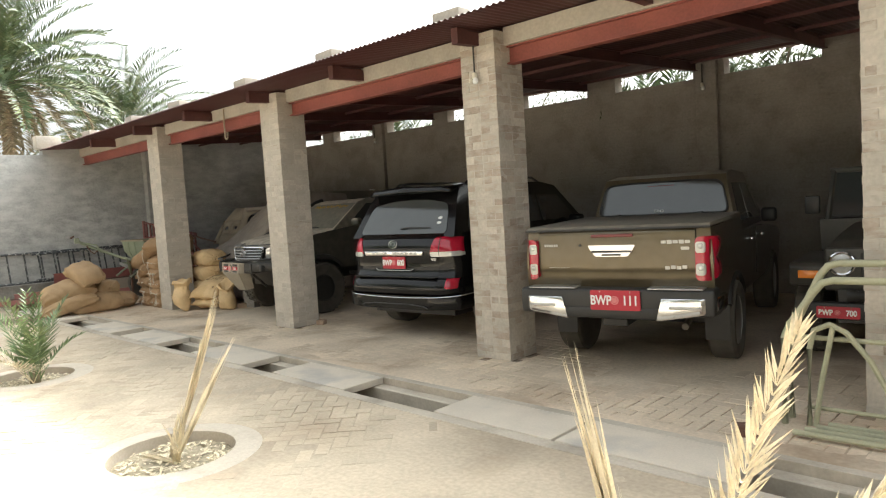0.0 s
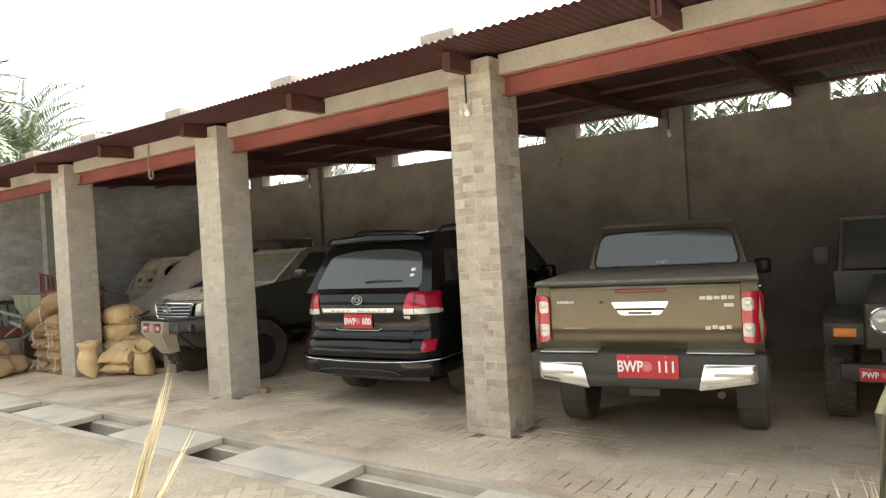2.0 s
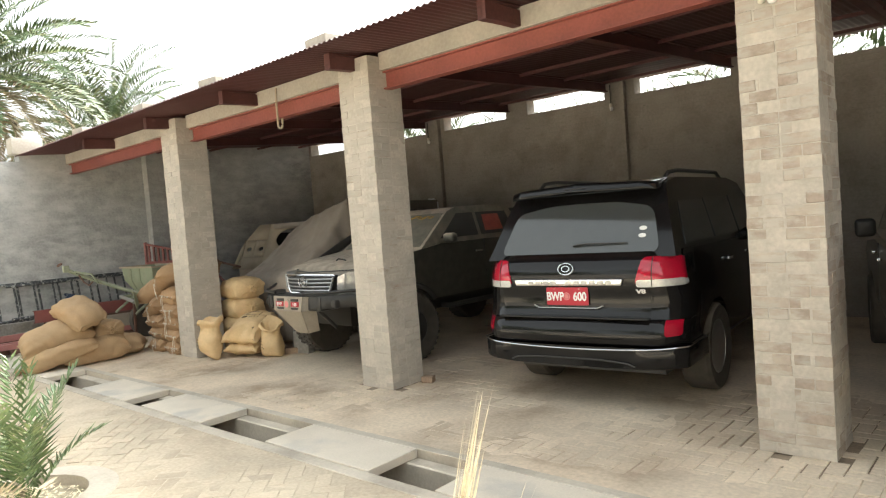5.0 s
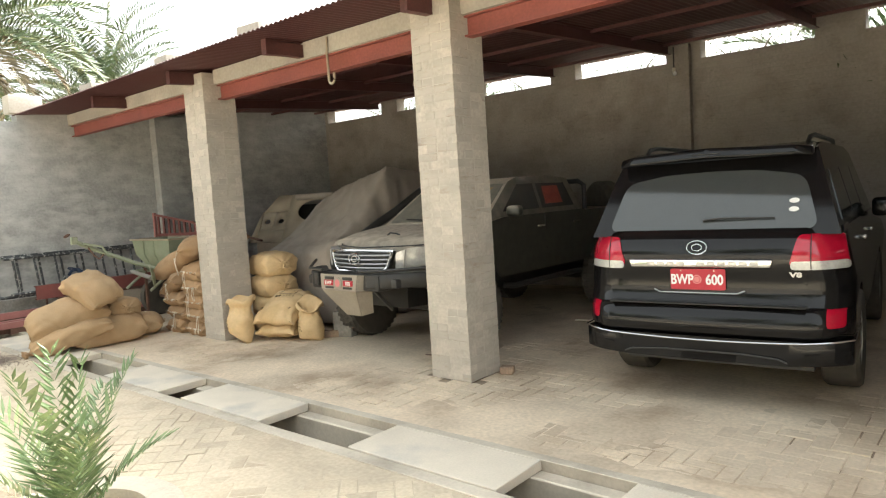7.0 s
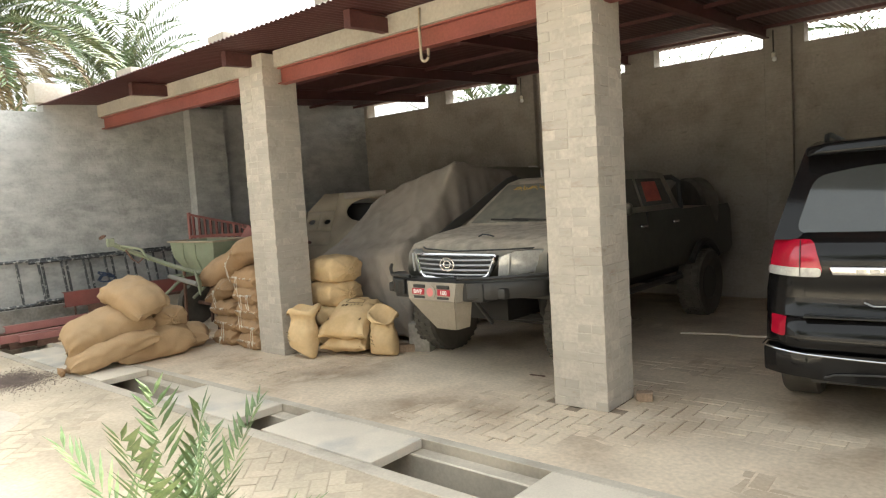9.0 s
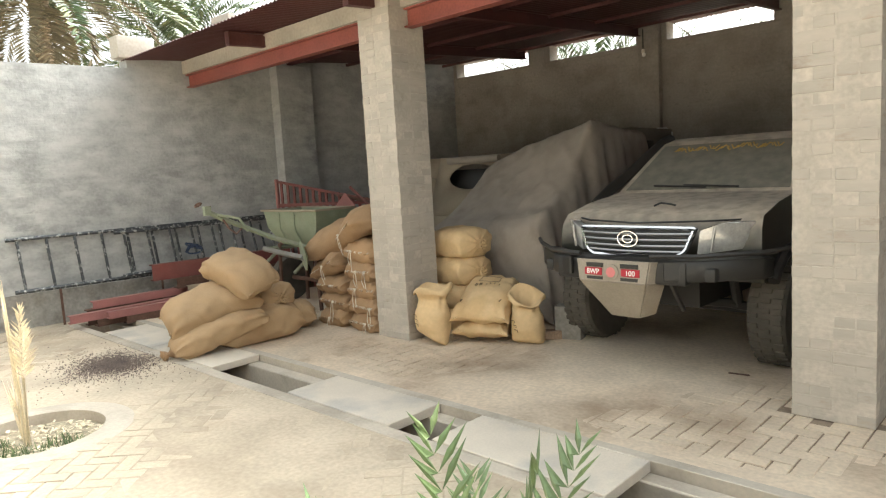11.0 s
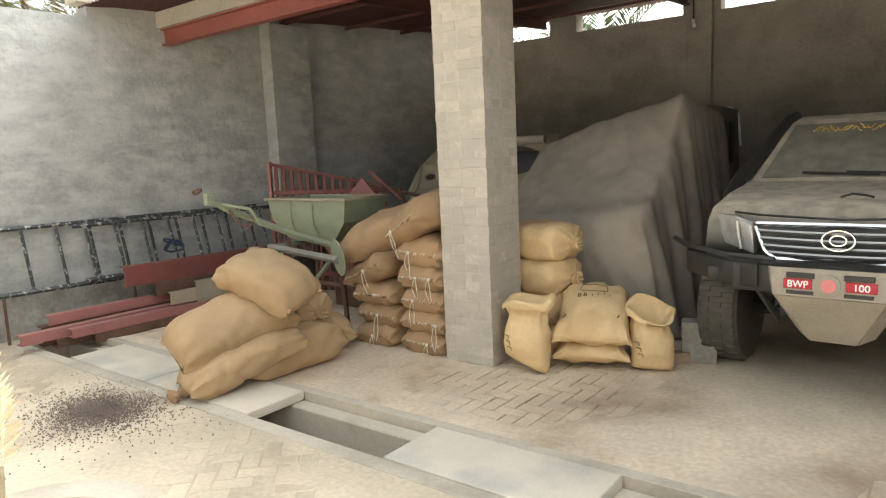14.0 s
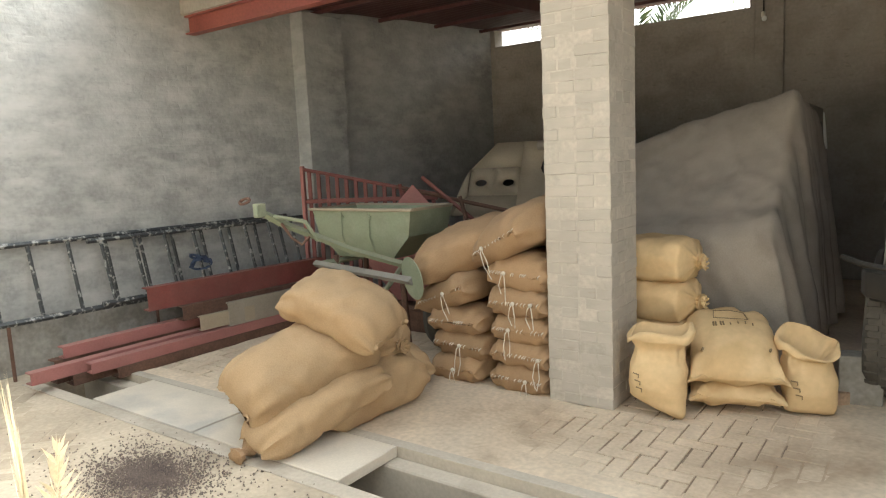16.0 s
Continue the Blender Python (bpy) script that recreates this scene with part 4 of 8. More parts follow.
# ---------------------------------------------------------------- black estate car, seen from behind
def build_black_suv():
    T = thing("suv_car", pose(6.57, 0.2, 0, 0, 0, 5) @ Matrix.Diagonal((0.988, 1, 1, 1)), "glossy black four-wheel-drive estate car, tail towards the yard", "car")
    z0 = 0.46
    prof = [(0.42, 0.48), (0.40, 0.60), (0.40, 1.30), (0.43, 1.33), (3.5, 1.30), (3.7, 1.20), (4.75, 1.10), (4.92, 0.95), (4.95, 0.6), (4.85, z0)] + arch(3.99, 0.47, z0) + arch(1.14, 0.47, z0) + [(0.3, z0)]
    part("body", hull(bmesh.new(), prof, 0.965, 0.95, (0.90, 1.33), 0.035), BLACK_PAINT, T)
    cab = [(0.22, 1.30), (0.46, 1.72), (0.60, 1.91), (0.9, 1.955), (2.6, 1.95), (3.0, 1.89), (3.72, 1.27)]
    W0, W1, ZA, ZB = 0.90, 0.72, 1.30, 1.955
    part("cabin", hull(bmesh.new(), cab, W0, ZA, (W1, ZB), 0.085), BLACK_PAINT, T)
    def cx(z):
        return side_x(W0, ZA, W1, ZB, z)
    def cy(z):
        return 0.22 + (z - 1.30) * 0.24 / 0.42
    out = [(-cx(1.33) + 0.125, 1.335), (cx(1.33) - 0.125, 1.335), (cx(1.72) - 0.12, 1.71), (0.35, 1.765), (0, 1.775), (-0.35, 1.765), (-cx(1.72) + 0.12, 1.71)]
    part("rear_window", panel(bmesh.new(), [(x, cy(z), z) for x, z in rounded(out, 0.09, 5)], 0.006), TINT, T, "tinted rear window glass")
    bm = bmesh.new()
    sp = [(-0.72, 0.42, 1.84), (-0.60, 0.36, 1.87), (0, 0.31, 1.885), (0.60, 0.36, 1.87), (0.72, 0.42, 1.84)]
    lo = [bm.verts.new(p) for p in sp] + [bm.verts.new((0.72, 0.66, 1.88)), bm.verts.new((-0.72, 0.66, 1.88))]
    hi = [bm.verts.new((p[0], p[1] + 0.03, p[2] + 0.07)) for p in sp] + [bm.verts.new((0.70, 0.78, 1.965)), bm.verts.new((-0.70, 0.78, 1.965))]
    bm.faces.new(lo[::-1]), bm.faces.new(hi)
    for i in range(7):
        bm.faces.new((lo[i], lo[(i + 1) % 7], hi[(i + 1) % 7], hi[i]))
    bmesh.ops.bevel(bm, geom=bm.edges[:], offset=0.022, segments=3, profile=0.5, affect="EDGES", clamp_overlap=True)
    part("roof_spoiler", bm, BLACK_PAINT, T)
    part("high_brake_lamp", boxed(-0.10, 0.10, 0.318, 0.34, 1.905, 1.914, 0.003, 1), PLASTIC, T)
    bm = bmesh.new()
    tube(bm, [(-0.02, cy(1.41) - 0.02, 1.41), (0.1, cy(1.42) - 0.028, 1.424), (0.48, cy(1.42) - 0.022, 1.420)], 0.011, 6, taper=0.5)
    part("rear_wiper", bm, PLASTIC, T)
    for z in (1.475, 1.535):
        s = part("round_sticker", lathe(bmesh.new(), [(0.034, 0), (0.034, 0.001)], "z", 18), WHITE_PAINT, T, "pale round window sticker")
        s.matrix_basis = Matrix.Translation((0.60, cy(z) - 0.012, z)) @ Euler((radians(60), 0, 0)).to_matrix().to_4x4() @ Matrix.Diagonal((1, 0.6, 1, 1))
    # tailgate
    line = flowing([(0.79, 0.080), (0.83, 0.098), (0.89, 0.116), (0.97, 0.118), (1.06, 0.106), (1.14, 0.100), (1.21, 0.110), (1.28, 0.142), (1.345, 0.205)])
    def wide(z):
        return 0.966 if z < 0.95 else 0.966 + (0.902 - 0.966) * (z - 0.95) / 0.38
    def tail_y(x, z):
        u = abs(x) / wide(z)
        return float(np.interp(z, [q[0] for q in line], [q[1] for q in line])) + 0.035 * u * u + 0.19 * max(0.0, (u - 0.66) / 0.34) ** 2.4
    part("rear_quarter", patch(bmesh.new(), [(z, -wide(z), wide(z)) for z, _ in line], tail_y, 0.0, 0.30, 48), BLACK_PAINT, T)
    gate = part("tailgate", patch(bmesh.new(), [(z, -0.70, 0.70) for z, _ in line[5:]], tail_y, 0.005, 0.04, 36), BLACK_PAINT, T)
    bm = boxed(-0.55, 0.49, 0.078, 0.13, 1.075, 1.135, 0.012, 3)
    for v in bm.verts:
        if v.co.z < 1.10:
            v.co.x *= 0.975
    bar = part("chrome_bar", bm, CHROME, gate, "wide chrome strip over the plate recess")
    for k in range(11):
        if k != 4:
            part("badge_bar", boxed(-0.40 + 0.074 * k, -0.345 + 0.074 * k, 0.0735, 0.08, 1.092, 1.118, 0.002, 1), ALLOY, bar)
    ring_badge(gate, facing(-0.03, 0.100, 1.222, -14), 0.072, 0.050)
    lettering("V8", 0.046, ALLOY, gate, facing(0.63, 0.118, 1.025, 0, 6), "model_mark", 0.003, 1.5, 0.002)
    number_plate(gate, facing(-0.03, 0.094, 0.985), "BWP", "600", 0.40, 0.155)
    part("recess_lip", tube(bmesh.new(), [(-0.36, 0.10, 0.905), (-0.31, 0.085, 0.885), (0.25, 0.085, 0.885), (0.30, 0.10, 0.905)], 0.006, 6), ALLOY, gate)
    low = flowing([(0.575, 0.045), (0.60, 0.012), (0.65, 0.0), (0.70, 0.006), (0.75, 0.026), (0.79, 0.060), (0.806, 0.10)])
    def bumper_y(x, z):
        u = abs(x) / 0.962
        return float(np.interp(z, [q[0] for q in low], [q[1] for q in low])) + 0.05 * u * u + 0.22 * max(0.0, (u - 0.70) / 0.30) ** 2.2
    for s in (-1, 1):
        lamp = part("tail_lamp", patch(bmesh.new(), lobe(1.085, 1.305, lambda z: 0.59 + 0.055 * max(0.0, (z - 1.1) / 0.2), lambda z: wide(z) + 0.004, 0.03, s, 14), tail_y, 0.016, 0.05, 24), RED_LENS, T, "large red tail lamp with a clear lower band")
        part("clear_band", patch(bmesh.new(), lobe(1.062, 1.122, lambda z: 0.60, lambda z: wide(z) + 0.006, 0.02, s, 6), tail_y, 0.020, 0.05, 24), CLEAR_LENS, lamp)
        part("lamp_gap", patch(bmesh.new(), lobe(1.065, 1.303, lambda z: 0.722, lambda z: 0.728, 0.001, s, 10), tail_y, 0.022, 0.02, 2), PLASTIC, lamp)
        part("reflector", patch(bmesh.new(), lobe(0.665, 0.83, lambda z: 0.815, lambda z: 0.925, 0.02, s, 8), bumper_y, 0.008, 0.05, 8), RED_LENS, T, "red bumper reflector")
        def sp2(y, z):
            return (s * (cx(z) + 0.002), y, z)
        for name, q in (("quarter_window", [(0.55, 1.38), (1.42, 1.38), (1.42, 1.74), (0.72, 1.74)]), ("rear_door_window", [(1.48, 1.38), (2.34, 1.38), (2.34, 1.76), (1.48, 1.75)]), ("front_door_window", [(2.40, 1.38), (3.40, 1.36), (2.98, 1.74), (2.40, 1.76)])):
            pts = [sp2(*p) for p in (q if s > 0 else q[::-1])]
            part(name, panel(bmesh.new(), pts, 0.003), TINT, T)
        bm = bmesh.new()
        tube(bm, [(s * 0.63, 0.85, 1.95), (s * 0.635, 0.95, 2.005), (s * 0.64, 1.2, 2.025), (s * 0.64, 2.5, 2.015), (s * 0.63, 2.75, 1.93)], 0.019, 8)
        part("roof_rail", bm, PLASTIC, T)
        part("door_mirror", boxed(*sorted((s * 0.93, s * 1.15)), 3.05, 3.20, 1.24, 1.43, 0.045, 3), BLACK_PAINT, T)
        for y in (1.6, 2.5):
            part("door_handle", boxed(*sorted((s * 0.93, s * 0.965)), y, y + 0.17, 1.14, 1.17, 0.012, 2), CHROME, T)
        wheel(T, s * 0.83, 1.14, 0.395, 0.27, s)
        wheel(T, s * 0.83, 3.99, 0.395, 0.27, s)
        part("parking_sensor", lathe(bmesh.new(), [(0.014, 0.0), (0.012, -0.004)], "y", 12, (s * 0.42, 0.02, 0.655)), PLASTIC, T)
    def sweep(w, y0):
        front = [(w * u, y0 + 0.05 * u * u + 0.14 * max(0.0, abs(u) - 0.72) / 0.28 * abs(u) ** 3) for u in np.linspace(-1, 1, 21)]
        return [(-w, 0.75)] + front + [(w, 0.75)]
    bm = bmesh.new()
    prism(bm, sweep(0.972, 0.0), 2, 0.40, 0.575, 0.02)
    part("lower_bumper", bm, BLACK_PAINT, T)
    bm = bmesh.new()
    patch(bm, [(z, -0.962, 0.962) for z, _ in low], bumper_y, 0.0, 0.30, 48)
    part("rear_bumper", bm, BLACK_PAINT, T)
    part("bumper_tread", boxed(-0.70, 0.70, 0.03, 0.12, 0.802, 0.812, 0.003, 1), PLASTIC, T)
    part("silver_line", tube(bmesh.new(), [(-0.975, 0.75, 0.585), *[(0.977 * u, -0.003 + 0.05 * u * u + 0.14 * max(0.0, abs(u) - 0.72) / 0.28 * abs(u) ** 3, 0.55 + 0.03 * u * u) for u in np.linspace(-1, 1, 21)], (0.975, 0.75, 0.585)], 0.0055, 6), CHROME, T)
    part("diffuser_line", tube(bmesh.new(), [(-0.58, 0.006, 0.425), (-0.52, 0.0, 0.45), (-0.3, -0.006, 0.468), (0.3, -0.006, 0.468), (0.52, 0.0, 0.45), (0.58, 0.006, 0.425)], 0.007, 6), PLASTIC, T)
    part("underbody", boxed(-0.7, 0.7, 0.4, 4.7, 0.28, 0.5), PLASTIC, T)


build_black_suv()


# ---------------------------------------------------------------- dusty off-road pickup, seen from the front
def build_dusty_pickup():
    T = thing("offroad_pickup", pose(2.80, 0.14, 0, 0, 0, -2.0), "dark green off-road pickup under thick dust, raised, with steel front bumper", "pickup truck")
    z0 = 0.72
    # front at y = 0.18, tail at 5.2
    prof = [(0.22, 0.84), (0.17, 0.97), (0.20, 1.145), (0.36, 1.235), (0.9, 1.315), (1.55, 1.395), (1.75, 1.42), (3.55, 1.42), (3.62, 1.40), (5.15, 1.40), (5.2, 1.30), (5.2, 0.80), (5.1, z0)] + arch(4.05, 0.52, z0) + arch(1.02, 0.52, z0) + [(0.40, z0)]
    bm = bmesh.new()
    hull(bm, prof, 0.90, 1.05, (0.83, 1.5), 0.04)
    for v in bm.verts:
        k = max(0.0, 0.75 - v.co.y)
        v.co.y += 0.30 * (abs(v.co.x) / 0.9) ** 2 * min(1, k / 0.55)
    part("body", bm, OLIVE_PAINT, T)
    W0, W1, ZA, ZB = 0.84, 0.67, 1.36, 1.90
    cab = [(1.36, 1.36), (2.06, 1.84), (2.25, 1.89), (2.9, 1.90), (3.4, 1.85), (3.58, 1.36)]
    part("cab", hull(bmesh.new(), cab, W0, ZA, (W1, ZB), 0.075), OLIVE_PAINT, T)
    def cx(z):
        return side_x(W0, ZA, W1, ZB, z)
    def wy(z):
        return 1.36 + (z - 1.36) * 0.70 / 0.48
    g = [(-cx(1.40) + 0.06, wy(1.40), 1.40), (cx(1.40) - 0.06, wy(1.40), 1.40), (cx(1.815) - 0.045, wy(1.815), 1.815), (-cx(1.815) + 0.045, wy(1.815), 1.815)]
    glass = part("windscreen", panel(bmesh.new(), g, 0.006, 0.004), DUST_GLASS, T, "dust-covered windscreen")
    # a line of gold script too worn to read: plain curls
    rnd = random.Random(3)
    x = -0.50
    while x < 0.50:
        ww = rnd.uniform(0.03, 0.075)
        z = 1.765 + rnd.uniform(-0.012, 0.012)
        bm = bmesh.new()
        nrm = Vector((0, -0.54, 0.84)) * 0.009
        tube(bm, [Vector((x + ww * u, wy(z + 0.018 * math.sin(u * 5 + x * 30)), z + 0.018 * math.sin(u * 5 + x * 30))) + nrm for u in (0, 0.25, 0.5, 0.75, 1)], 0.007, 5)
        part("gold_script", bm, GOLD, glass)
        x += ww * 0.8
    for s in (-1, 1):
        part("wiper", tube(bmesh.new(), [(s * 0.15 + 0.2, wy(1.41) - 0.03, 1.418), (s * 0.15 - 0.32, wy(1.425) - 0.03, 1.44)], 0.010, 6), PLASTIC, T)
    # bonnet scoop line and ornament
    part("bonnet_ornament", tube(bmesh.new(), [(-0.09, 0.72, 1.30), (-0.02, 0.70, 1.325), (0.05, 0.72, 1.315), (0.10, 0.73, 1.30)], 0.009, 6), PLASTIC, T)
    part("bonnet_gap", tube(bmesh.new(), [(-0.80, 0.62, 1.207), (-0.5, 0.36, 1.207), (0, 0.225, 1.20), (0.5, 0.36, 1.207), (0.80, 0.62, 1.207)], 0.008, 6), PLASTIC, T)
    # grille with bars
    def gy(x):
        return 0.165 + 0.30 * (abs(x) / 0.9) ** 2
    out = rounded([(-0.50, 1.165), (0.50, 1.165), (0.43, 0.99), (0.36, 0.945), (-0.36, 0.945), (-0.43, 0.99)], 0.02, 3)
    bm = bmesh.new()
    vs = prism(bm, [(x, z) for x, z in out], 1, -0.03, 0.03)
    for v in vs:
        v.co.y += gy(v.co.x)
    gr = part("grille", bm, PLASTIC, T, "black grille with chrome bars and surround")
    part("grille_surround", tube(bmesh.new(), [(x, gy(x) - 0.032, z) for x, z in out], 0.017, 6, True), CHROME, gr)
    for z, hw in ((1.122, 0.47), (1.075, 0.455), (1.028, 0.435), (0.985, 0.40)):
        pts = [(u, gy(u) - 0.036, z) for u in np.linspace(-hw, hw, 9)]
        part("grille_bar", tube(bmesh.new(), pts, 0.0115, 6), ALLOY, gr)
    ring_badge(gr, facing(0, gy(0) - 0.05, 1.085), 0.088, 0.062)
    for s in (-1, 1):
        # head lamp
        bm = bmesh.new()
        hp = [(s * 0.50, 0.955), (s * 0.845, 1.0), (s * 0.86, 1.20), (s * 0.66, 1.20), (s * 0.52, 1.15)]
        vs = prism(bm, hp if s > 0 else hp[::-1], 1, -0.025, 0.12)
        for v in vs:
            v.co.y += gy(v.co.x) + (0.14 if abs(v.co.x) > 0.8 else 0)
        bmesh.ops.bevel(bm, geom=bm.edges[:], offset=0.02, segments=2, profile=0.5, affect="EDGES", clamp_overlap=True)
        lamp = part("head_lamp", bm, CLEAR_LENS, T, "dusty clear head lamp")
        part("lamp_divider", tube(bmesh.new(), [(s * 0.60, gy(0.60) - 0.022, 0.985), (s * 0.615, gy(0.615) - 0.026, 1.08), (s * 0.625, gy(0.625) - 0.022, 1.17)], 0.010, 6), ALLOY, lamp)
        # tyres
        wheel(T, s * 0.86, 1.02, 0.425, 0.29, s, 34, PLASTIC, 0.52)
        wheel(T, s * 0.86, 4.05, 0.425, 0.29, s, 34, PLASTIC, 0.52)
        part("arch_flare", tube(bmesh.new(), [(s * 0.93, y, z) for y, z in arch(1.02, 0.53, 0.74, 14)], 0.045, 8), PLASTIC, T)
        part("arch_flare", tube(bmesh.new(), [(s * 0.93, y, z) for y, z in arch(4.05, 0.53, 0.74, 14)], 0.045, 8), PLASTIC, T)
        def sp(y, z):
            return (s * (cx(z) + 0.002), y, z)
        for name, q in (("front_door_window", [(1.78, 1.48), (2.55, 1.48), (2.55, 1.80), (2.22, 1.80)]), ("rear_door_window", [(2.62, 1.48), (3.38, 1.48), (3.28, 1.79), (2.62, 1.80)])):
            pts = [sp(*p) for p in (q if s > 0 else q[::-1])]
            win = part(name, panel(bmesh.new(), pts, 0.003), DUST_GLASS if s < 0 else TINT, T)
            if s > 0 and name == "rear_door_window":
                part("paper_notice", panel(bmesh.new(), [(s * (cx(z) + 0.007), y, z) for y, z in ((2.72, 1.53), (3.12, 1.53), (3.10, 1.76), (2.74, 1.76))], 0.001), POSTER, win, "red paper notice in the window")
        if s > 0:
            part("door_mirror", boxed(0.88, 1.08, 1.72, 1.84, 1.42, 1.55, 0.045, 3), OLIVE_PAINT, T, "dusty dark door mirror")
        for y in (2.35, 3.2):
            part("door_handle", boxed(*sorted((s * 0.875, s * 0.91)), y, y + 0.16, 1.25, 1.28, 0.012, 2), CHROME, T)
        part("door_gap", boxed(*sorted((s * 0.84, s * 0.8745)), 2.58, 2.59, 0.86, 1.42), PLASTIC, T)
        part("side_step", tube(bmesh.new(), [(s * 0.86, 1.65, 0.62), (s * 0.92, 1.75, 0.60), (s * 0.92, 3.3, 0.60), (s * 0.86, 3.4, 0.62)], 0.035, 8), PLASTIC, T)
        # bumper wing: a folded steel plate sweeping back
        bm = bmesh.new()
        wing = [(s * 0.40, -0.10), (s * 0.62, -0.02), (s * 0.97, 0.30), (s * 1.0, 0.42), (s * 0.90, 0.44), (s * 0.55, 0.16), (s * 0.40, 0.12)]
        vs = prism(bm, wing if s > 0 else wing[::-1], 2, 0.80, 0.955)
        for v in vs:
            if v.co.z < 0.8 and abs(v.co.x) > 0.8:
                v.co.z += 0.10
        bmesh.ops.bevel(bm, geom=bm.edges[:], offset=0.012, segments=1, affect="EDGES", clamp_overlap=True)
        part("bumper_wing", bm, PLASTIC, T, "black steel bumper wing")
        part("wing_rail", tube(bmesh.new(), [(s * 0.30, -0.10, 0.985), (s * 0.62, -0.03, 0.99), (s * 0.98, 0.29, 1.0), (s * 1.10, 0.42, 1.02)], 0.018, 6), PLASTIC, T)
        # suspension arm and damper, visible under the bumper
        part("suspension_arm", tube(bmesh.new(), [(s * 0.22, 0.75, 0.50), (s * 0.45, 0.92, 0.47), (s * 0.68, 1.02, 0.42)], 0.04, 8), PLASTIC, T)
        part("damper", tube(bmesh.new(), [(s * 0.52, 0.95, 0.44), (s * 0.46, 0.98, 0.82)], 0.045, 8), PLASTIC, T)
        part("bumper_brace", tube(bmesh.new(), [(s * 0.42, -0.02, 0.80), (s * 0.36, 0.30, 0.52)], 0.022, 6), PLASTIC, T)
        part("fog_lamp_box", boxed(*sorted((s * 0.46, s * 0.74)), 0.02, 0.2, 0.80, 0.90, 0.02, 2), PLASTIC, T)
    part("bumper_core", boxed(-0.56, 0.56, -0.06, 0.24, 0.77, 0.945, 0.02, 2), PLASTIC, T)
    # bent skid plate with cut-outs and the plate in its upper part
    bm = bmesh.new()
    up = [(-0.31, -0.115, 0.945), (0.31, -0.115, 0.945), (0.285, -0.13, 0.78), (0.12, 0.06, 0.475), (-0.12, 0.06, 0.475), (-0.285, -0.13, 0.78)]
    def plate(quad):
        panel(bm, quad, 0.010)
    plate([up[5], up[2], up[1], up[0]])
    plate([up[4], up[3], up[2], up[5]])
    skid = part("skid_plate", bm, TAN_PLATE, T, "dusty tan steel skid plate with slots")
    for s in (-1, 1):
        bm = bmesh.new()
        q = [(s * 0.289, -0.13, 0.78), (s * 0.314, -0.115, 0.945), (s * 0.37, 0.02, 0.93), (s * 0.34, 0.04, 0.76)]
        panel(bm, q if s < 0 else q[::-1], 0.008)
        q = [(s * 0.124, 0.06, 0.475), (s * 0.289, -0.13, 0.78), (s * 0.34, 0.04, 0.76), (s * 0.20, 0.16, 0.50)]
        panel(bm, q if s < 0 else q[::-1], 0.008)
        part("skid_side", bm, TAN_PLATE, skid)
        for z in (0.905, 0.80):
            part("skid_slot", boxed(*sorted((s * 0.075, s * 0.225)), -0.139, -0.112, z - 0.016, z + 0.016, 0.003, 1), PLASTIC, skid)
        part("plate_strip", boxed(*sorted((s * 0.085, s * 0.238)), -0.143, -0.118, 0.826, 0.884, 0.003, 1), PLATE_RED, skid)
    lettering("BWP", 0.056, WHITE_PAINT, skid, facing(-0.161, -0.1445, 0.853), "plate_letters", 0.001, 0.95, 0.001)
    lettering("100", 0.056, WHITE_PAINT, skid, facing(0.163, -0.1445, 0.853), "plate_numbers", 0.001, 1.0, 0.001)
    crest = part("plate_crest", lathe(bmesh.new(), [(0.062, -0.118), (0.062, -0.146), (0.056, -0.148)], "y", 24, (0, 0, 0.855)), TAN_PLATE, skid)
    part("crest_disc", lathe(bmesh.new(), [(0.040, -0.147), (0.040, -0.150)], "y", 20, (0, 0, 0.855)), PLATE_ROSE, crest)
    # air intake snorkel along the windscreen post
    bm = bmesh.new()
    tube(bm, [(-0.90, 1.05, 1.28), (-0.90, 1.35, 1.42), (-0.84, 1.62, 1.56), (-0.765, 1.95, 1.76), (-0.72, 2.12, 1.86), (-0.70, 2.24, 1.89)], 0.055, 10)
    part("snorkel", bm, PLASTIC, T, "black air intake pipe along the windscreen")
    bm = bmesh.new()
    lathe(bm, [(0.20, -0.13), (0.38, -0.14), (0.42, -0.10), (0.42, 0.10), (0.38, 0.14), (0.20, 0.13)], "x", 36)
    sw = part("spare_wheel", bm, TYRE, T, "spare tyre standing in the load bed")
    sw.matrix_basis = pose(0.50, 4.75, 1.36, 0, 0, 60)
    part("roll_bar", tube(bmesh.new(), [(-0.74, 3.78, 1.40), (-0.70, 3.84, 1.74), (-0.6, 3.86, 1.80), (0.6, 3.86, 1.80), (0.70, 3.84, 1.74), (0.74, 3.78, 1.40)], 0.035, 8), PLASTIC, T)
    part("underbody", boxed(-0.40, 0.40, 0.5, 5.0, 0.50, 0.78), PLASTIC, T)
    part("front_axle", tube(bmesh.new(), [(-0.7, 1.02, 0.425), (0.7, 1.02, 0.425)], 0.05, 8), PLASTIC, T)
    part("rear_axle", tube(bmesh.new(), [(-0.7, 4.05, 0.425), (0.7, 4.05, 0.425)], 0.06, 8), PLASTIC, T)


build_dusty_pickup()


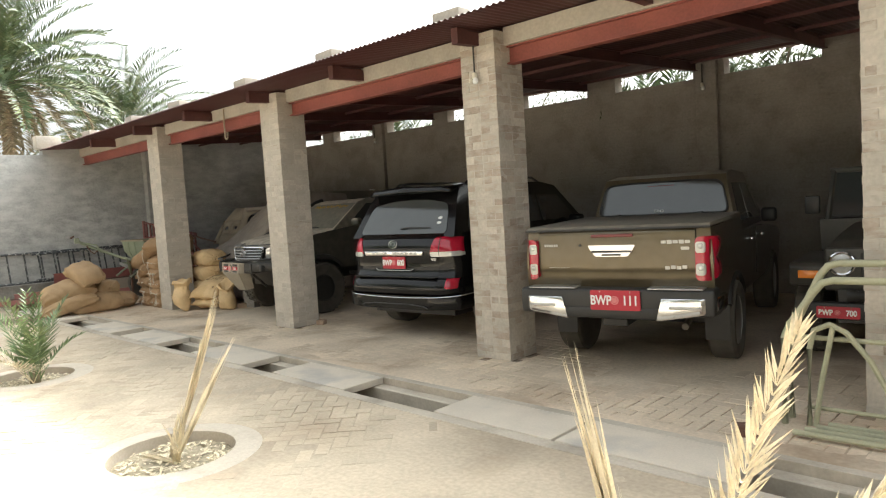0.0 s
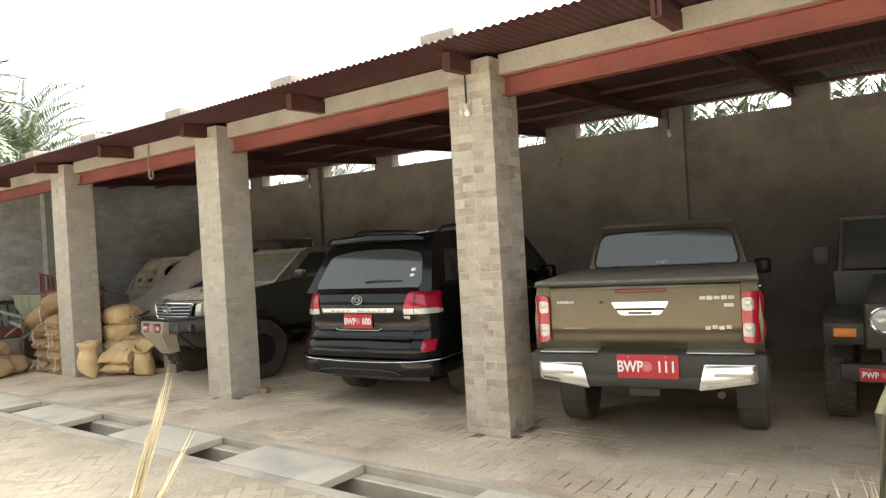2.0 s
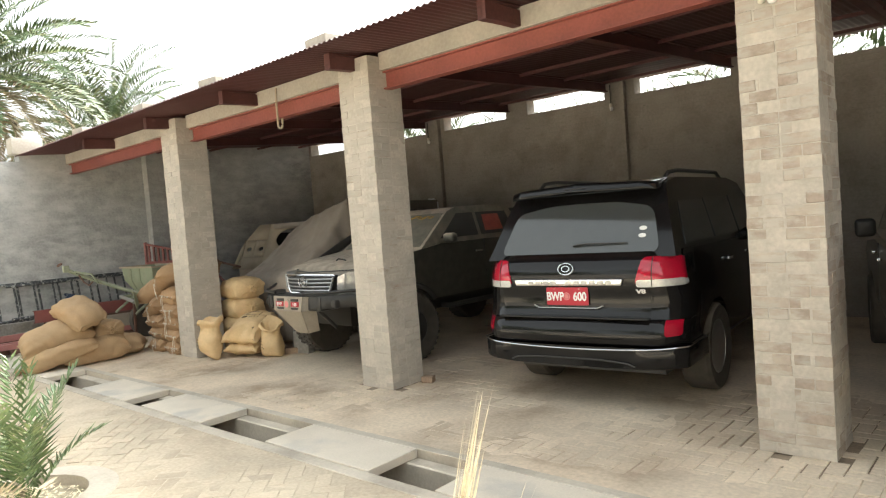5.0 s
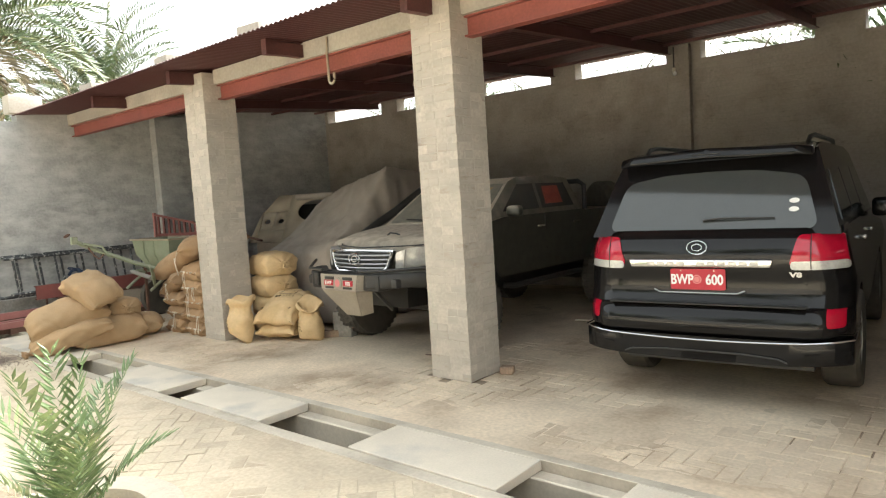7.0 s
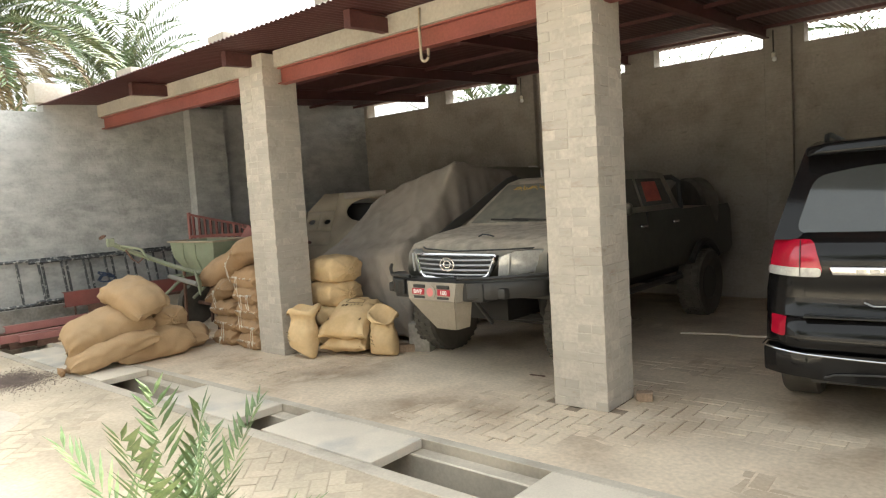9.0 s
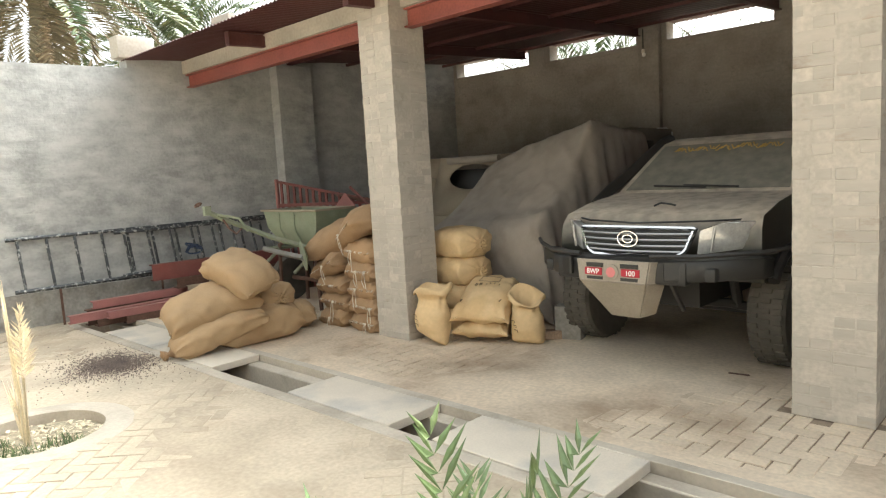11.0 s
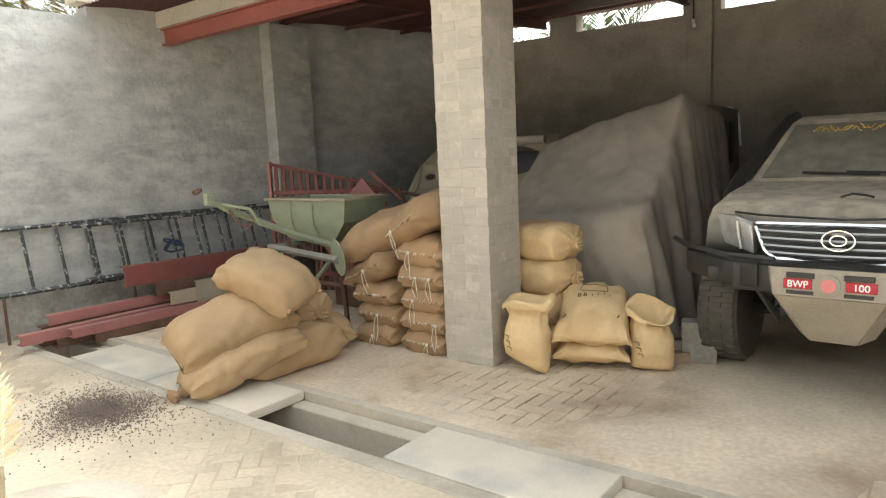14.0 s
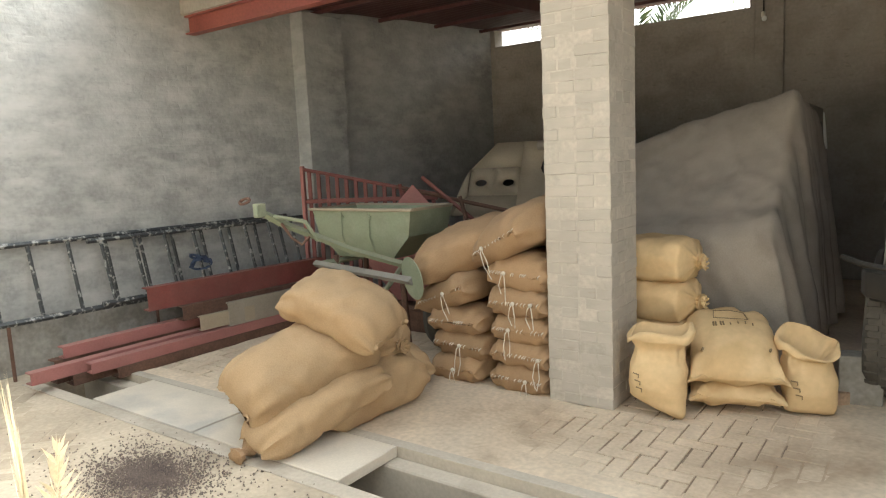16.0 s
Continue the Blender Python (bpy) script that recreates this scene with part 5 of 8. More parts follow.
# ---------------------------------------------------------------- open jeep behind the last pillar
def build_jeep():
    T = thing("jeep_car", pose(11.80, 1.30, 0, 0, 0, 4.0), "dark olive jeep with round headlamps parked behind a pillar", "car")
    z0 = 0.62
    part("hood", hull(bmesh.new(), [(0.12, 0.70), (0.10, 1.05), (0.14, 1.11), (0.32, 1.17), (0.7, 1.225), (1.25, 1.27), (1.25, 0.70)], 0.53, 0.98, (0.42, 1.27), 0.045), JEEP_PAINT, T)
    part("tub", hull(bmesh.new(), [(1.2, 0.62), (1.2, 1.30), (3.5, 1.28), (3.6, 1.2), (3.6, 0.6)], 0.76, 1.0, None, 0.03), JEEP_PAINT, T)
    grille = part("grille", boxed(-0.52, 0.52, 0.06, 0.12, 0.70, 1.10, 0.03, 3), JEEP_PAINT, T)
    for k in range(7):
        x = -0.21 + 0.07 * k
        part("grille_slot", boxed(x - 0.016, x + 0.016, 0.054, 0.1, 0.79, 1.05, 0.006, 1), PLASTIC, grille)
    for s in (-1, 1):
        lamp = part("head_lamp", lathe(bmesh.new(), [(0.105, 0.08), (0.108, 0.03), (0.09, 0.025), (0.06, 0.012), (0.01, 0.005)], "y", 24, (s * 0.37, 0, 0.955)), CLEAR_LENS, T)
        part("lamp_ring", tube(bmesh.new(), [(s * 0.37 + 0.10 * math.cos(a), 0.03, 0.955 + 0.10 * math.sin(a)) for a in np.linspace(0, 2 * math.pi, 25)[:-1]], 0.013, 6, True), CHROME, lamp)
        bm = bmesh.new()
        prism(bm, [(0.10, 0.74), (0.08, 0.92), (0.14, 0.955), (1.0, 0.985), (1.25, 0.70), (1.15, 0.68), (0.95, 0.86), (0.45, 0.86), (0.32, 0.74)], 0, *sorted((s * 0.50, s * 0.82)), 0.02)
        part("fender", bm, JEEP_PAINT, T)
        part("indicator", boxed(*sorted((s * 0.57, s * 0.74)), 0.066, 0.12, 0.81, 0.885, 0.008, 2), AMBER, T, "amber indicator")
        wheel(T, s * 0.72, 0.72, 0.38, 0.25, s, 30, PLASTIC)
        wheel(T, s * 0.72, 2.9, 0.38, 0.25, s, 30, PLASTIC)
        part("windscreen_post", tube(bmesh.new(), [(s * 0.70, 1.30, 1.28), (s * 0.66, 1.48, 1.80)], 0.03, 6), JEEP_PAINT, T)
        part("door_mirror", boxed(*sorted((s * 0.80, s * 0.95)), 1.42, 1.48, 1.35, 1.55, 0.02, 2), PLASTIC, T)
    part("windscreen_bar", boxed(-0.70, 0.70, 1.46, 1.52, 1.78, 1.84, 0.02, 2), JEEP_PAINT, T)
    part("windscreen", panel(bmesh.new(), [(-0.68, 1.31, 1.32), (0.68, 1.31, 1.32), (0.64, 1.47, 1.78), (-0.64, 1.47, 1.78)], 0.004), TINT, T)
    part("canvas_top", hull(bmesh.new(), [(1.50, 1.30), (1.50, 1.82), (3.45, 1.86), (3.55, 1.28)], 0.72, 1.3, (0.66, 1.85), 0.04), JEEP_PAINT, T)
    part("front_bumper", boxed(-0.70, 0.70, -0.06, 0.06, 0.46, 0.61, 0.02, 2), PLASTIC, T)
    part("tow_loop", tube(bmesh.new(), [(0.16, -0.02, 0.60), (0.16, -0.02, 0.70), (0.24, -0.02, 0.70), (0.24, -0.02, 0.60)], 0.012, 6), PLASTIC, T)
    number_plate(T, facing(-0.39, -0.070, 0.525), "BWP", "700", 0.345, 0.105)
    part("axle", tube(bmesh.new(), [(-0.66, 0.72, 0.38), (0.66, 0.72, 0.38)], 0.05, 8), PLASTIC, T)
    part("rear_axle", tube(bmesh.new(), [(-0.66, 2.9, 0.38), (0.66, 2.9, 0.38)], 0.05, 8), PLASTIC, T)
    part("chassis", boxed(-0.40, 0.40, 0.02, 3.5, 0.42, 0.72), PLASTIC, T)
    part("winch", lathe(bmesh.new(), [(0.02, -0.30), (0.06, -0.30), (0.06, -0.24), (0.045, -0.22), (0.045, 0.12), (0.06, 0.14), (0.06, 0.20), (0.02, 0.20)], "x", 16, (-0.02, -0.02, 0.675)), PLASTIC, T)


build_jeep()

# ---------------------------------------------------------------- sacks
JUTE = material("jute_sacking", (0.40, 0.275, 0.155), 0.95, vary=0.15, scale=3, fine=130, bump=0.004, second=(0.33, 0.22, 0.12), patch=0.4, patch_scale=3, random_amount=0.07)
JUTE_DARK = material("old_jute_sacking", (0.37, 0.24, 0.135), 0.95, vary=0.18, scale=4, fine=130, bump=0.004, second=(0.31, 0.20, 0.11), patch=0.5, patch_scale=4, random_amount=0.08)
PAPER = material("buff_paper_sack", (0.64, 0.465, 0.255), 0.75, vary=0.07, scale=3, fine=28, bump=0.003, second=(0.53, 0.37, 0.19), patch=0.4, patch_scale=3, random_amount=0.05)
PRINT = material("faded_print", (0.22, 0.16, 0.09), 0.85, vary=0.3, scale=40)
STRING = material("white_string", (0.62, 0.57, 0.48), 0.9, vary=0.1)


def sack_mesh(L, W, H, seed, bend=0.0, neck=False, lumps=0.018, bulge=3.4, ears=(0.92, 0.92), tips=0.035):
    """A filled sack along x: full middle, each end pressed into a flat seam (ears: its width over the sack's) or drawn into a tied neck at +x."""
    bm = bmesh.new()
    nu, nv = 52, 44
    off = Vector((seed * 3.7, seed * 1.3, 0))
    rows = []
    for i in range(nu + 1):
        t = -1 + 2 * i / nu
        u = math.copysign(abs(t) ** 0.8, t)
        a = abs(u)
        ear = ears[0] if u < 0 else ears[1]
        w = 1 + (ear - 1) * a ** 6
        h = max(0.0, 1 - a ** bulge) ** 0.6
        if neck and u > 0.72:
            k = (u - 0.72) / 0.28
            q = max(0.15, 1 - 1.35 * k ** 1.2) if k < 0.7 else 0.15 + 0.55 * (k - 0.7)
            w, h = w * q, max(q * 0.85, 0.12)
        row = []
        for j in range(nv):
            v = 2 * math.pi * j / nv
            c, s = math.cos(v), math.sin(v)
            e = 0.74
            y = W / 2 * w * math.copysign(abs(c) ** e, c)
            z = (H / 2 * h + 0.006) * math.copysign(abs(s) ** e, s)
            x = L / 2 * u
            tip = a ** 7 * abs(c) ** 4
            if not neck or u < 0:
                x += math.copysign(tips * L * (tip - 0.6 * a ** 7 * (1 - abs(c))), u)
                z -= 0.10 * H * tip
            p = Vector((x, y, z))
            n3 = Vector((0, c, s))
            crease = 0.024 * math.cos(9 * v + seed + 4 * noise.noise(off + Vector((u, 0, 0)))) * a ** 3 * (1 - a ** 16) + 0.010 * math.cos(23 * v + 2 * seed) * a ** 6 * (1 - a ** 20)
            p += n3 * (lumps * noise.noise(p * 4 + off) + 0.012 * noise.noise(p * 9 + off) + 0.006 * noise.noise(Vector((p.x * 9, p.y * 26, p.z * 26)) + off) - 0.016 * (1 - abs(noise.noise(Vector((p.x * 3.5 + p.y * 2, p.y * 5 - p.x * 2, p.z * 5)) + off))) ** 9 * (1 - a ** 3) + crease)
            if p.z < -H * 0.38:
                p.z = -H * 0.38 + (p.z + H * 0.38) * 0.25
            p.z -= bend * u * u
            row.append(bm.verts.new(p))
        rows.append(row)
    for A, B in zip(rows, rows[1:]):
        for j in range(nv):
            bm.faces.new((A[j], A[(j + 1) % nv], B[(j + 1) % nv], B[j]))
    bm.faces.new(rows[0][::-1]), bm.faces.new(rows[-1])
    return bm


def ruffle(bm, s, L, W, z0, seed, depth=0.022):
    """The sewn edge that stands out along a seam, gathered into small waves."""
    rows = []
    n = 36
    for k in range(n + 1):
        q = -1 + 2 * k / n
        zz = z0 + 0.010 * math.sin(5 * q + seed) + 0.006 * math.sin(23 * q + 2 * seed)
        x0 = s * (L / 2 * (1 + 0.05 * q * q) - 0.016)
        d = depth * (0.8 + 0.35 * math.sin(17 * q + seed))
        y = W * 0.5 * q
        rows.append([bm.verts.new(v) for v in ((x0, y, zz - 0.006), (x0 + s * d, y, zz - 0.003), (x0 + s * d, y, zz + 0.003), (x0, y, zz + 0.006))])
    for A, B in zip(rows, rows[1:]):
        for j in range(4):
            bm.faces.new((A[j], A[(j + 1) % 4], B[(j + 1) % 4], B[j]))
    bm.faces.new(rows[0]), bm.faces.new(rows[-1][::-1])
    bmesh.ops.recalc_face_normals(bm, faces=bm.faces[:])
    return bm


def sack(m, L, W, H, mat, label, group, seed, bend=0.0, neck=False, ties=0, prints=False, lumps=0.018, bulge=3.4, ears=(0.92, 0.92), stitched=False, tips=0.02):
    T = thing("sack", m, label, "sack", group)
    bm = sack_mesh(L, W, H, seed, bend, neck, lumps, bulge, ears, tips)
    cos = [v.co.copy() for v in bm.verts]
    part("sack_body", bm, mat, T, angle=80)
    rnd = random.Random(seed)
    for s, ear in ((-1, ears[0]), (1, ears[1])):
        if (neck and s > 0) or ear < 0.7:
            continue
        part("seam", ruffle(bmesh.new(), s, L, W * ear * 0.93, -bend, seed + s), mat, T)
    x = -L / 2
    if stitched:
        # light twine in slanting stitches along the seam that faces the yard
        bm = bmesh.new()
        q = -0.42
        while q < 0.40:
            if rnd.random() < 0.72:
                tube(bm, [(x * 0.99 - 0.001, W * q, -bend + 0.016), (x - 0.016, W * q + 0.008, -bend + 0.004), (x * 0.99 - 0.001, W * q + 0.017, -bend - 0.014)], 0.0034, 5)
            q += rnd.uniform(0.03, 0.07)
        tagged(part("stitching", bm, STRING, T), "pale twine stitches", kind="stuff")
    if neck:
        part("neck_tie", lathe(bmesh.new(), [(0.020, -0.016), (0.030, -0.008), (0.030, 0.010), (0.020, 0.016)], "x", 14, (L / 2 * 0.925, 0, -bend * 0.85)), STRING if mat != PAPER else PAPER, T)
        bm = bmesh.new()
        for k in range(7):
            a = 2 * math.pi * k / 7 + seed
            tube(bm, [(L / 2 * 0.95, 0.012 * math.cos(a), 0.012 * math.sin(a) - bend), (L / 2 + 0.02, 0.038 * math.cos(a), 0.040 * math.sin(a) - bend), (L / 2 + 0.03, 0.050 * math.cos(a + 0.6), 0.046 * math.sin(a + 0.6) - 0.012 - bend)], 0.014, 5, taper=0.5)
        part("twisted_end", bm, mat, T)
    for k in range(ties):
        y = W * rnd.uniform(-0.40, 0.32)
        for d in (-0.014, 0.016):
            ln = rnd.uniform(0.13, 0.24)
            pts = [(x - 0.012, y, -bend + 0.01), (x - 0.030, y + d, -bend - 0.02), (x - 0.034, y + 1.8 * d, -bend - ln * 0.55), (x - 0.028, y + 1.2 * d + rnd.uniform(-0.02, 0.02), -bend - ln)]
            part("string_end", tube(bmesh.new(), pts, 0.0040, 5), STRING, T, "loose white string")
        part("knot", lathe(bmesh.new(), [(0.004, -0.016), (0.015, -0.006), (0.015, 0.006), (0.004, 0.016)], "x", 8, (x - 0.018, y, -bend + 0.008)), STRING, T)
    if prints:
        # worn print that follows the upper side: a frame, a row of marks and fold lines
        def top(px, py):
            return max(c.z for c in cos if abs(c.x - px) < 0.03 and abs(c.y - py) < 0.03) + 0.001
        def stroke(name, pts, r):
            part(name, tube(bmesh.new(), [(px, py, top(px, py)) for px, py in pts], r, 4), PRINT, T)
        a0, a1 = L * 0.10, L * 0.26
        ring = [(a0, -W * 0.20), (a0, -W * 0.07), (a0, W * 0.07), (a0, W * 0.20), (a1, W * 0.18), (a1, 0), (a1, -W * 0.18), (a0, -W * 0.20)]
        stroke("printed_frame", ring, 0.0035)
        for i in range(6):
            py = W * (-0.24 + 0.085 * i)
            ln = 0.045 if i > 3 else 0.028
            for d in ((0.0, 0.016) if i > 3 else (0.0,)):
                stroke("printed_mark", [(L * 0.03, py + d), (L * 0.03 - ln, py + d)], 0.006 if i > 3 else 0.004)
        for q in (-0.38, 0.37):
            stroke("printed_mark", [(-L * 0.30, W * q), (-L * 0.30 - 0.03, W * q + 0.01)], 0.008)
    return T


def along(a, b, roll=0.0):
    """A pose in the middle of a and b, its x axis from a to b and its z axis as far up as can be, then rolled."""
    a, b = Vector(a), Vector(b)
    x = (b - a).normalized()
    y = Vector((0, 0, 1)).cross(x).normalized()
    z = x.cross(y)
    m = Matrix((x, y, z)).transposed().to_4x4()
    return Matrix.Translation((a + b) / 2) @ m @ Matrix.Rotation(radians(roll), 4, "X")


HEAP = "heap of jute sacks"
sack(along((-1.20, -1.72, 0.36), (-0.98, -0.90, 0.58), 24), 0.94, 0.52, 0.38, JUTE, "plump tan jute sack slumped on other sacks of a heap", HEAP, 1, 0.03, bulge=4.6, ears=(0.80, 0.72))
tail = sack(along((-1.02, -1.74, 0.13), (-0.86, -0.92, 0.34), 14), 0.96, 0.38, 0.28, JUTE, "long tan jute sack with a tied brown end under a heap", HEAP, 2, 0.0, bulge=4.0, ears=(0.66, 0.80))
sack(along((-1.06, -1.30, 0.19), (-0.96, -0.42, 0.20), 4), 0.94, 0.50, 0.42, JUTE, "wide tan jute sack lying on the floor beside a stack", HEAP, 3, 0.0, bulge=4.6, ears=(0.80, 0.84))
sack(along((-1.26, -1.08, 0.90), (-0.68, -0.98, 0.70), 16), 0.76, 0.50, 0.32, JUTE, "tan jute sack draped over the top of a heap", HEAP, 4, 0.05, bulge=4.6, ears=(0.82, 0.82))
sack(along((-1.42, -0.62, 0.42), (-0.88, -0.62, 0.46), 0), 0.66, 0.44, 0.32, JUTE, "tan jute sack wedged at the back of a heap", HEAP, 5, 0.02, neck=True)
sack(along((-1.48, -1.40, 0.17), (-1.36, -0.75, 0.20), 0), 0.80, 0.46, 0.34, JUTE, "tan jute sack half hidden behind a heap", HEAP, 6, 0.0)
sack(along((-1.45, -0.62, 0.15), (-1.15, -0.15, 0.15), 0), 0.8, 0.5, 0.34, JUTE, "tan jute sack hidden at the floor of a heap", HEAP, 7, 0.0)
sack(along((-1.34, -1.40, 0.13), (-1.26, -0.7, 0.14), 0), 0.8, 0.40, 0.28, JUTE, "tan jute sack pressed flat inside a heap", HEAP, 8, 0.0)
# tied tail of the lowest long sack
bm = bmesh.new()
lathe(bm, [(0.01, -0.07), (0.055, -0.06), (0.05, -0.03), (0.026, -0.01), (0.026, 0.01), (0.06, 0.05)], "x", 12)
for v in bm.verts:
    v.co *= 1 + 0.35 * noise.noise(v.co * 30)
t = part("tied_end", bm, JUTE_DARK, tail, "bunched brown sack end")
t.matrix_basis = pose(-0.515, 0.06, -0.075, 0, 10, 12)

# stacked jute sacks against the first pillar: two columns, their sewn ends to the yard
rnd = random.Random(21)
STACK = "brown jute sack in a stack with stitched end and strings"
GROUP = "stack of jute sacks"
z = 0.0
for k, h in enumerate((0.20, 0.17, 0.20, 0.20, 0.23)):
    sack(along((-0.25 + rnd.uniform(-0.02, 0.02), -0.02 + rnd.uniform(-0.03, 0.03), z + h * 0.5), (-0.24, 0.80, z + h * 0.5), rnd.uniform(-4, 4)), 0.84, 0.50, h + 0.075, JUTE_DARK, STACK, GROUP, 30 + k, 0.0, ties=1 + (k == 3), bulge=7.0, ears=(0.86, 0.86), tips=0.006, stitched=True)
    z += h
sack(along((-0.36, -0.06, z + 0.15), (-0.10, 0.72, z + 0.25), -24), 0.94, 0.62, 0.36, JUTE_DARK, "brown jute sack tilted on the top of a stack", GROUP, 40, 0.03, ties=1, bulge=4.2, stitched=True)
z = 0.0
for k, h in enumerate((0.19, 0.20, 0.17)):
    sack(along((-0.82 + rnd.uniform(-0.03, 0.03), 0.0 + rnd.uniform(-0.04, 0.04), z + h * 0.5), (-0.78, 0.82, z + h * 0.5), rnd.uniform(-4, 4)), 0.84, 0.52, h + 0.075, JUTE_DARK, STACK, GROUP, 50 + k, 0.0, ties=1 if k != 2 else 0, bulge=7.0, ears=(0.86, 0.86), tips=0.006, stitched=k != 0)
    z += h
sack(along((-0.93, 0.0, z + 0.11), (-0.82, 0.80, z + 0.14), -20), 0.86, 0.62, 0.30, JUTE_DARK, "brown jute sack tilted in a stack with a stitched end", GROUP, 57, 0.0, ties=1, bulge=4.6, stitched=True)
sack(along((-1.20, 0.16, z + 0.34), (-0.52, 0.40, z + 0.58), 14), 0.92, 0.56, 0.36, JUTE_DARK, "brown jute sack slanting down from the top of a stack", GROUP, 60, 0.02)

# buff sacks on the other side of the pillar
YS = "buff paper sack with a twisted end in a stack"
z = 0.0
for k, h in enumerate((0.24, 0.25, 0.28, 0.29)):
    sack(along((0.22, 0.78 + 0.02 * k, z + h * 0.5), (0.84 - 0.015 * k, 0.72 + 0.02 * k, z + h * 0.5), 0), 0.66, 0.50, h + 0.06, PAPER, YS, "stack of buff sacks", 70 + k, 0.0, neck=True, bulge=4.4, ears=(0.9, 0.9))
    z += h
sack(along((1.17, 0.30, 0.125), (0.96, 0.86, 0.14), 0), 0.66, 0.50, 0.24, PAPER, "buff paper sack lying flat under another", "loose buff sacks", 80, 0.0, bulge=2.6, ears=(1.16, 0.66), tips=0.05)
sack(along((1.19, 0.27, 0.30), (0.97, 0.86, 0.52), 0), 0.72, 0.54, 0.30, PAPER, "buff paper sack with faded print lying on another", "loose buff sacks", 81, 0.03, prints=True, bulge=2.8, ears=(1.12, 0.56), tips=0.05)


def standing_bag(m, w, d, h, seed, label, slant, gape):
    """A sack standing upright: full body, pinched neck, wide collar folded over and gaping; slant lifts one lower corner."""
    T = thing("open_sack", m, label, "sack", "standing buff sacks")
    bm = bmesh.new()
    nu, nv = 30, 36
    off = Vector((seed * 2.3, 0, 0))
    def ring(u, kw, kd, dz=0.0, wave=0.0):
        row = []
        for j in range(nv):
            v = 2 * math.pi * j / nv
            c, s = math.cos(v), math.sin(v)
            p = Vector((w / 2 * kw * math.copysign(abs(c) ** 0.72, c), d / 2 * kd * math.copysign(abs(s) ** 0.8, s), h * u + dz))
            pinch = math.exp(-((u - 0.74) / 0.10) ** 2)
            p += Vector((c, s, 0)) * (0.022 * noise.noise(p * 5 + off) + 0.012 * noise.noise(p * 13 + off) * (0.4 + u) + 0.012 * pinch * math.cos(8 * v + seed))
            p.z += slant * (1 - min(1.0, u * 1.25)) ** 2 * (0.5 - p.x / w)
            top = max(0.0, (u - 0.72) / 0.28)
            p.z += top * (gape * s + 0.022 * math.sin(3 * v + seed) + 0.03 * c * (1 if seed == 1 else -1)) + wave * math.sin(5 * v + seed)
            row.append(bm.verts.new(p))
        return row
    rows = []
    for i in range(nu + 1):
        u = i / nu
        kw = np.interp(u, [0, 0.06, 0.30, 0.55, 0.70, 0.80, 0.92, 1.0], [0.92, 1.0, 1.02, 0.98, 0.84, 0.80, 0.98, 1.06])
        kd = np.interp(u, [0, 0.06, 0.30, 0.55, 0.70, 0.80, 0.92, 1.0], [0.45, 0.80, 1.05, 1.0, 0.70, 0.60, 0.80, 0.92])
        rows.append(ring(u, float(kw), float(kd)))
    inner = [ring(1.0, 0.98, 0.84, 0.004), ring(0.95, 0.92, 0.74), ring(0.84, 0.70, 0.50), ring(0.72, 0.62, 0.44)]
    allr = rows + inner
    for A, B in zip(allr, allr[1:]):
        for j in range(nv):
            bm.faces.new((A[j], A[(j + 1) % nv], B[(j + 1) % nv], B[j]))
    bm.faces.new(rows[0][::-1]), bm.faces.new(inner[-1])
    part("sack_body", bm, PAPER, T, angle=75)
    # the folded collar: a cuff that hangs outside the mouth
    bm = bmesh.new()
    cuff = [ring(1.0, 1.02, 0.88, 0.006), ring(1.0, 1.09, 0.97, 0.004), ring(0.97, 1.13, 1.04), ring(0.90, 1.10, 0.98, 0.0, 0.010), ring(0.90, 1.05, 0.92, 0.004, 0.010), ring(0.97, 1.02, 0.88)]
    for A, B in zip(cuff, cuff[1:] + cuff[:1]):
        for j in range(nv):
            bm.faces.new((A[j], A[(j + 1) % nv], B[(j + 1) % nv], B[j]))
    part("folded_collar", bm, PAPER, T, angle=75)
    bm = bmesh.new()
    ruffle_pts = [(w * q, -0.01 * math.cos(6 * q), 0.012 + slant * (0.5 - q)) for q in np.linspace(-0.46, 0.46, 9)]
    part("bottom_seam", tube(bm, ruffle_pts, 0.010, 5), PAPER, T)
    for i in range(3):
        x = -w * 0.40 + 0.012 * i
        zz = h * 0.52 - 0.045 * i
        part("printed_mark", tube(bmesh.new(), [(x, -d * 0.47, zz), (x + 0.035, -d * 0.51, zz - 0.006), (x + 0.035, -d * 0.51, zz - 0.028)], 0.004, 4), PRINT, T)


standing_bag(pose(0.735, 0.05, 0.0, -4, 3, 14), 0.36, 0.25, 0.57, 1, "buff paper sack standing with a rolled open mouth beside a pillar", 0.13, 0.02)
standing_bag(pose(1.56, 0.55, 0.0, -3, -2, 22), 0.31, 0.24, 0.47, 2, "buff paper sack standing with its mouth folded open", 0.03, 0.075)

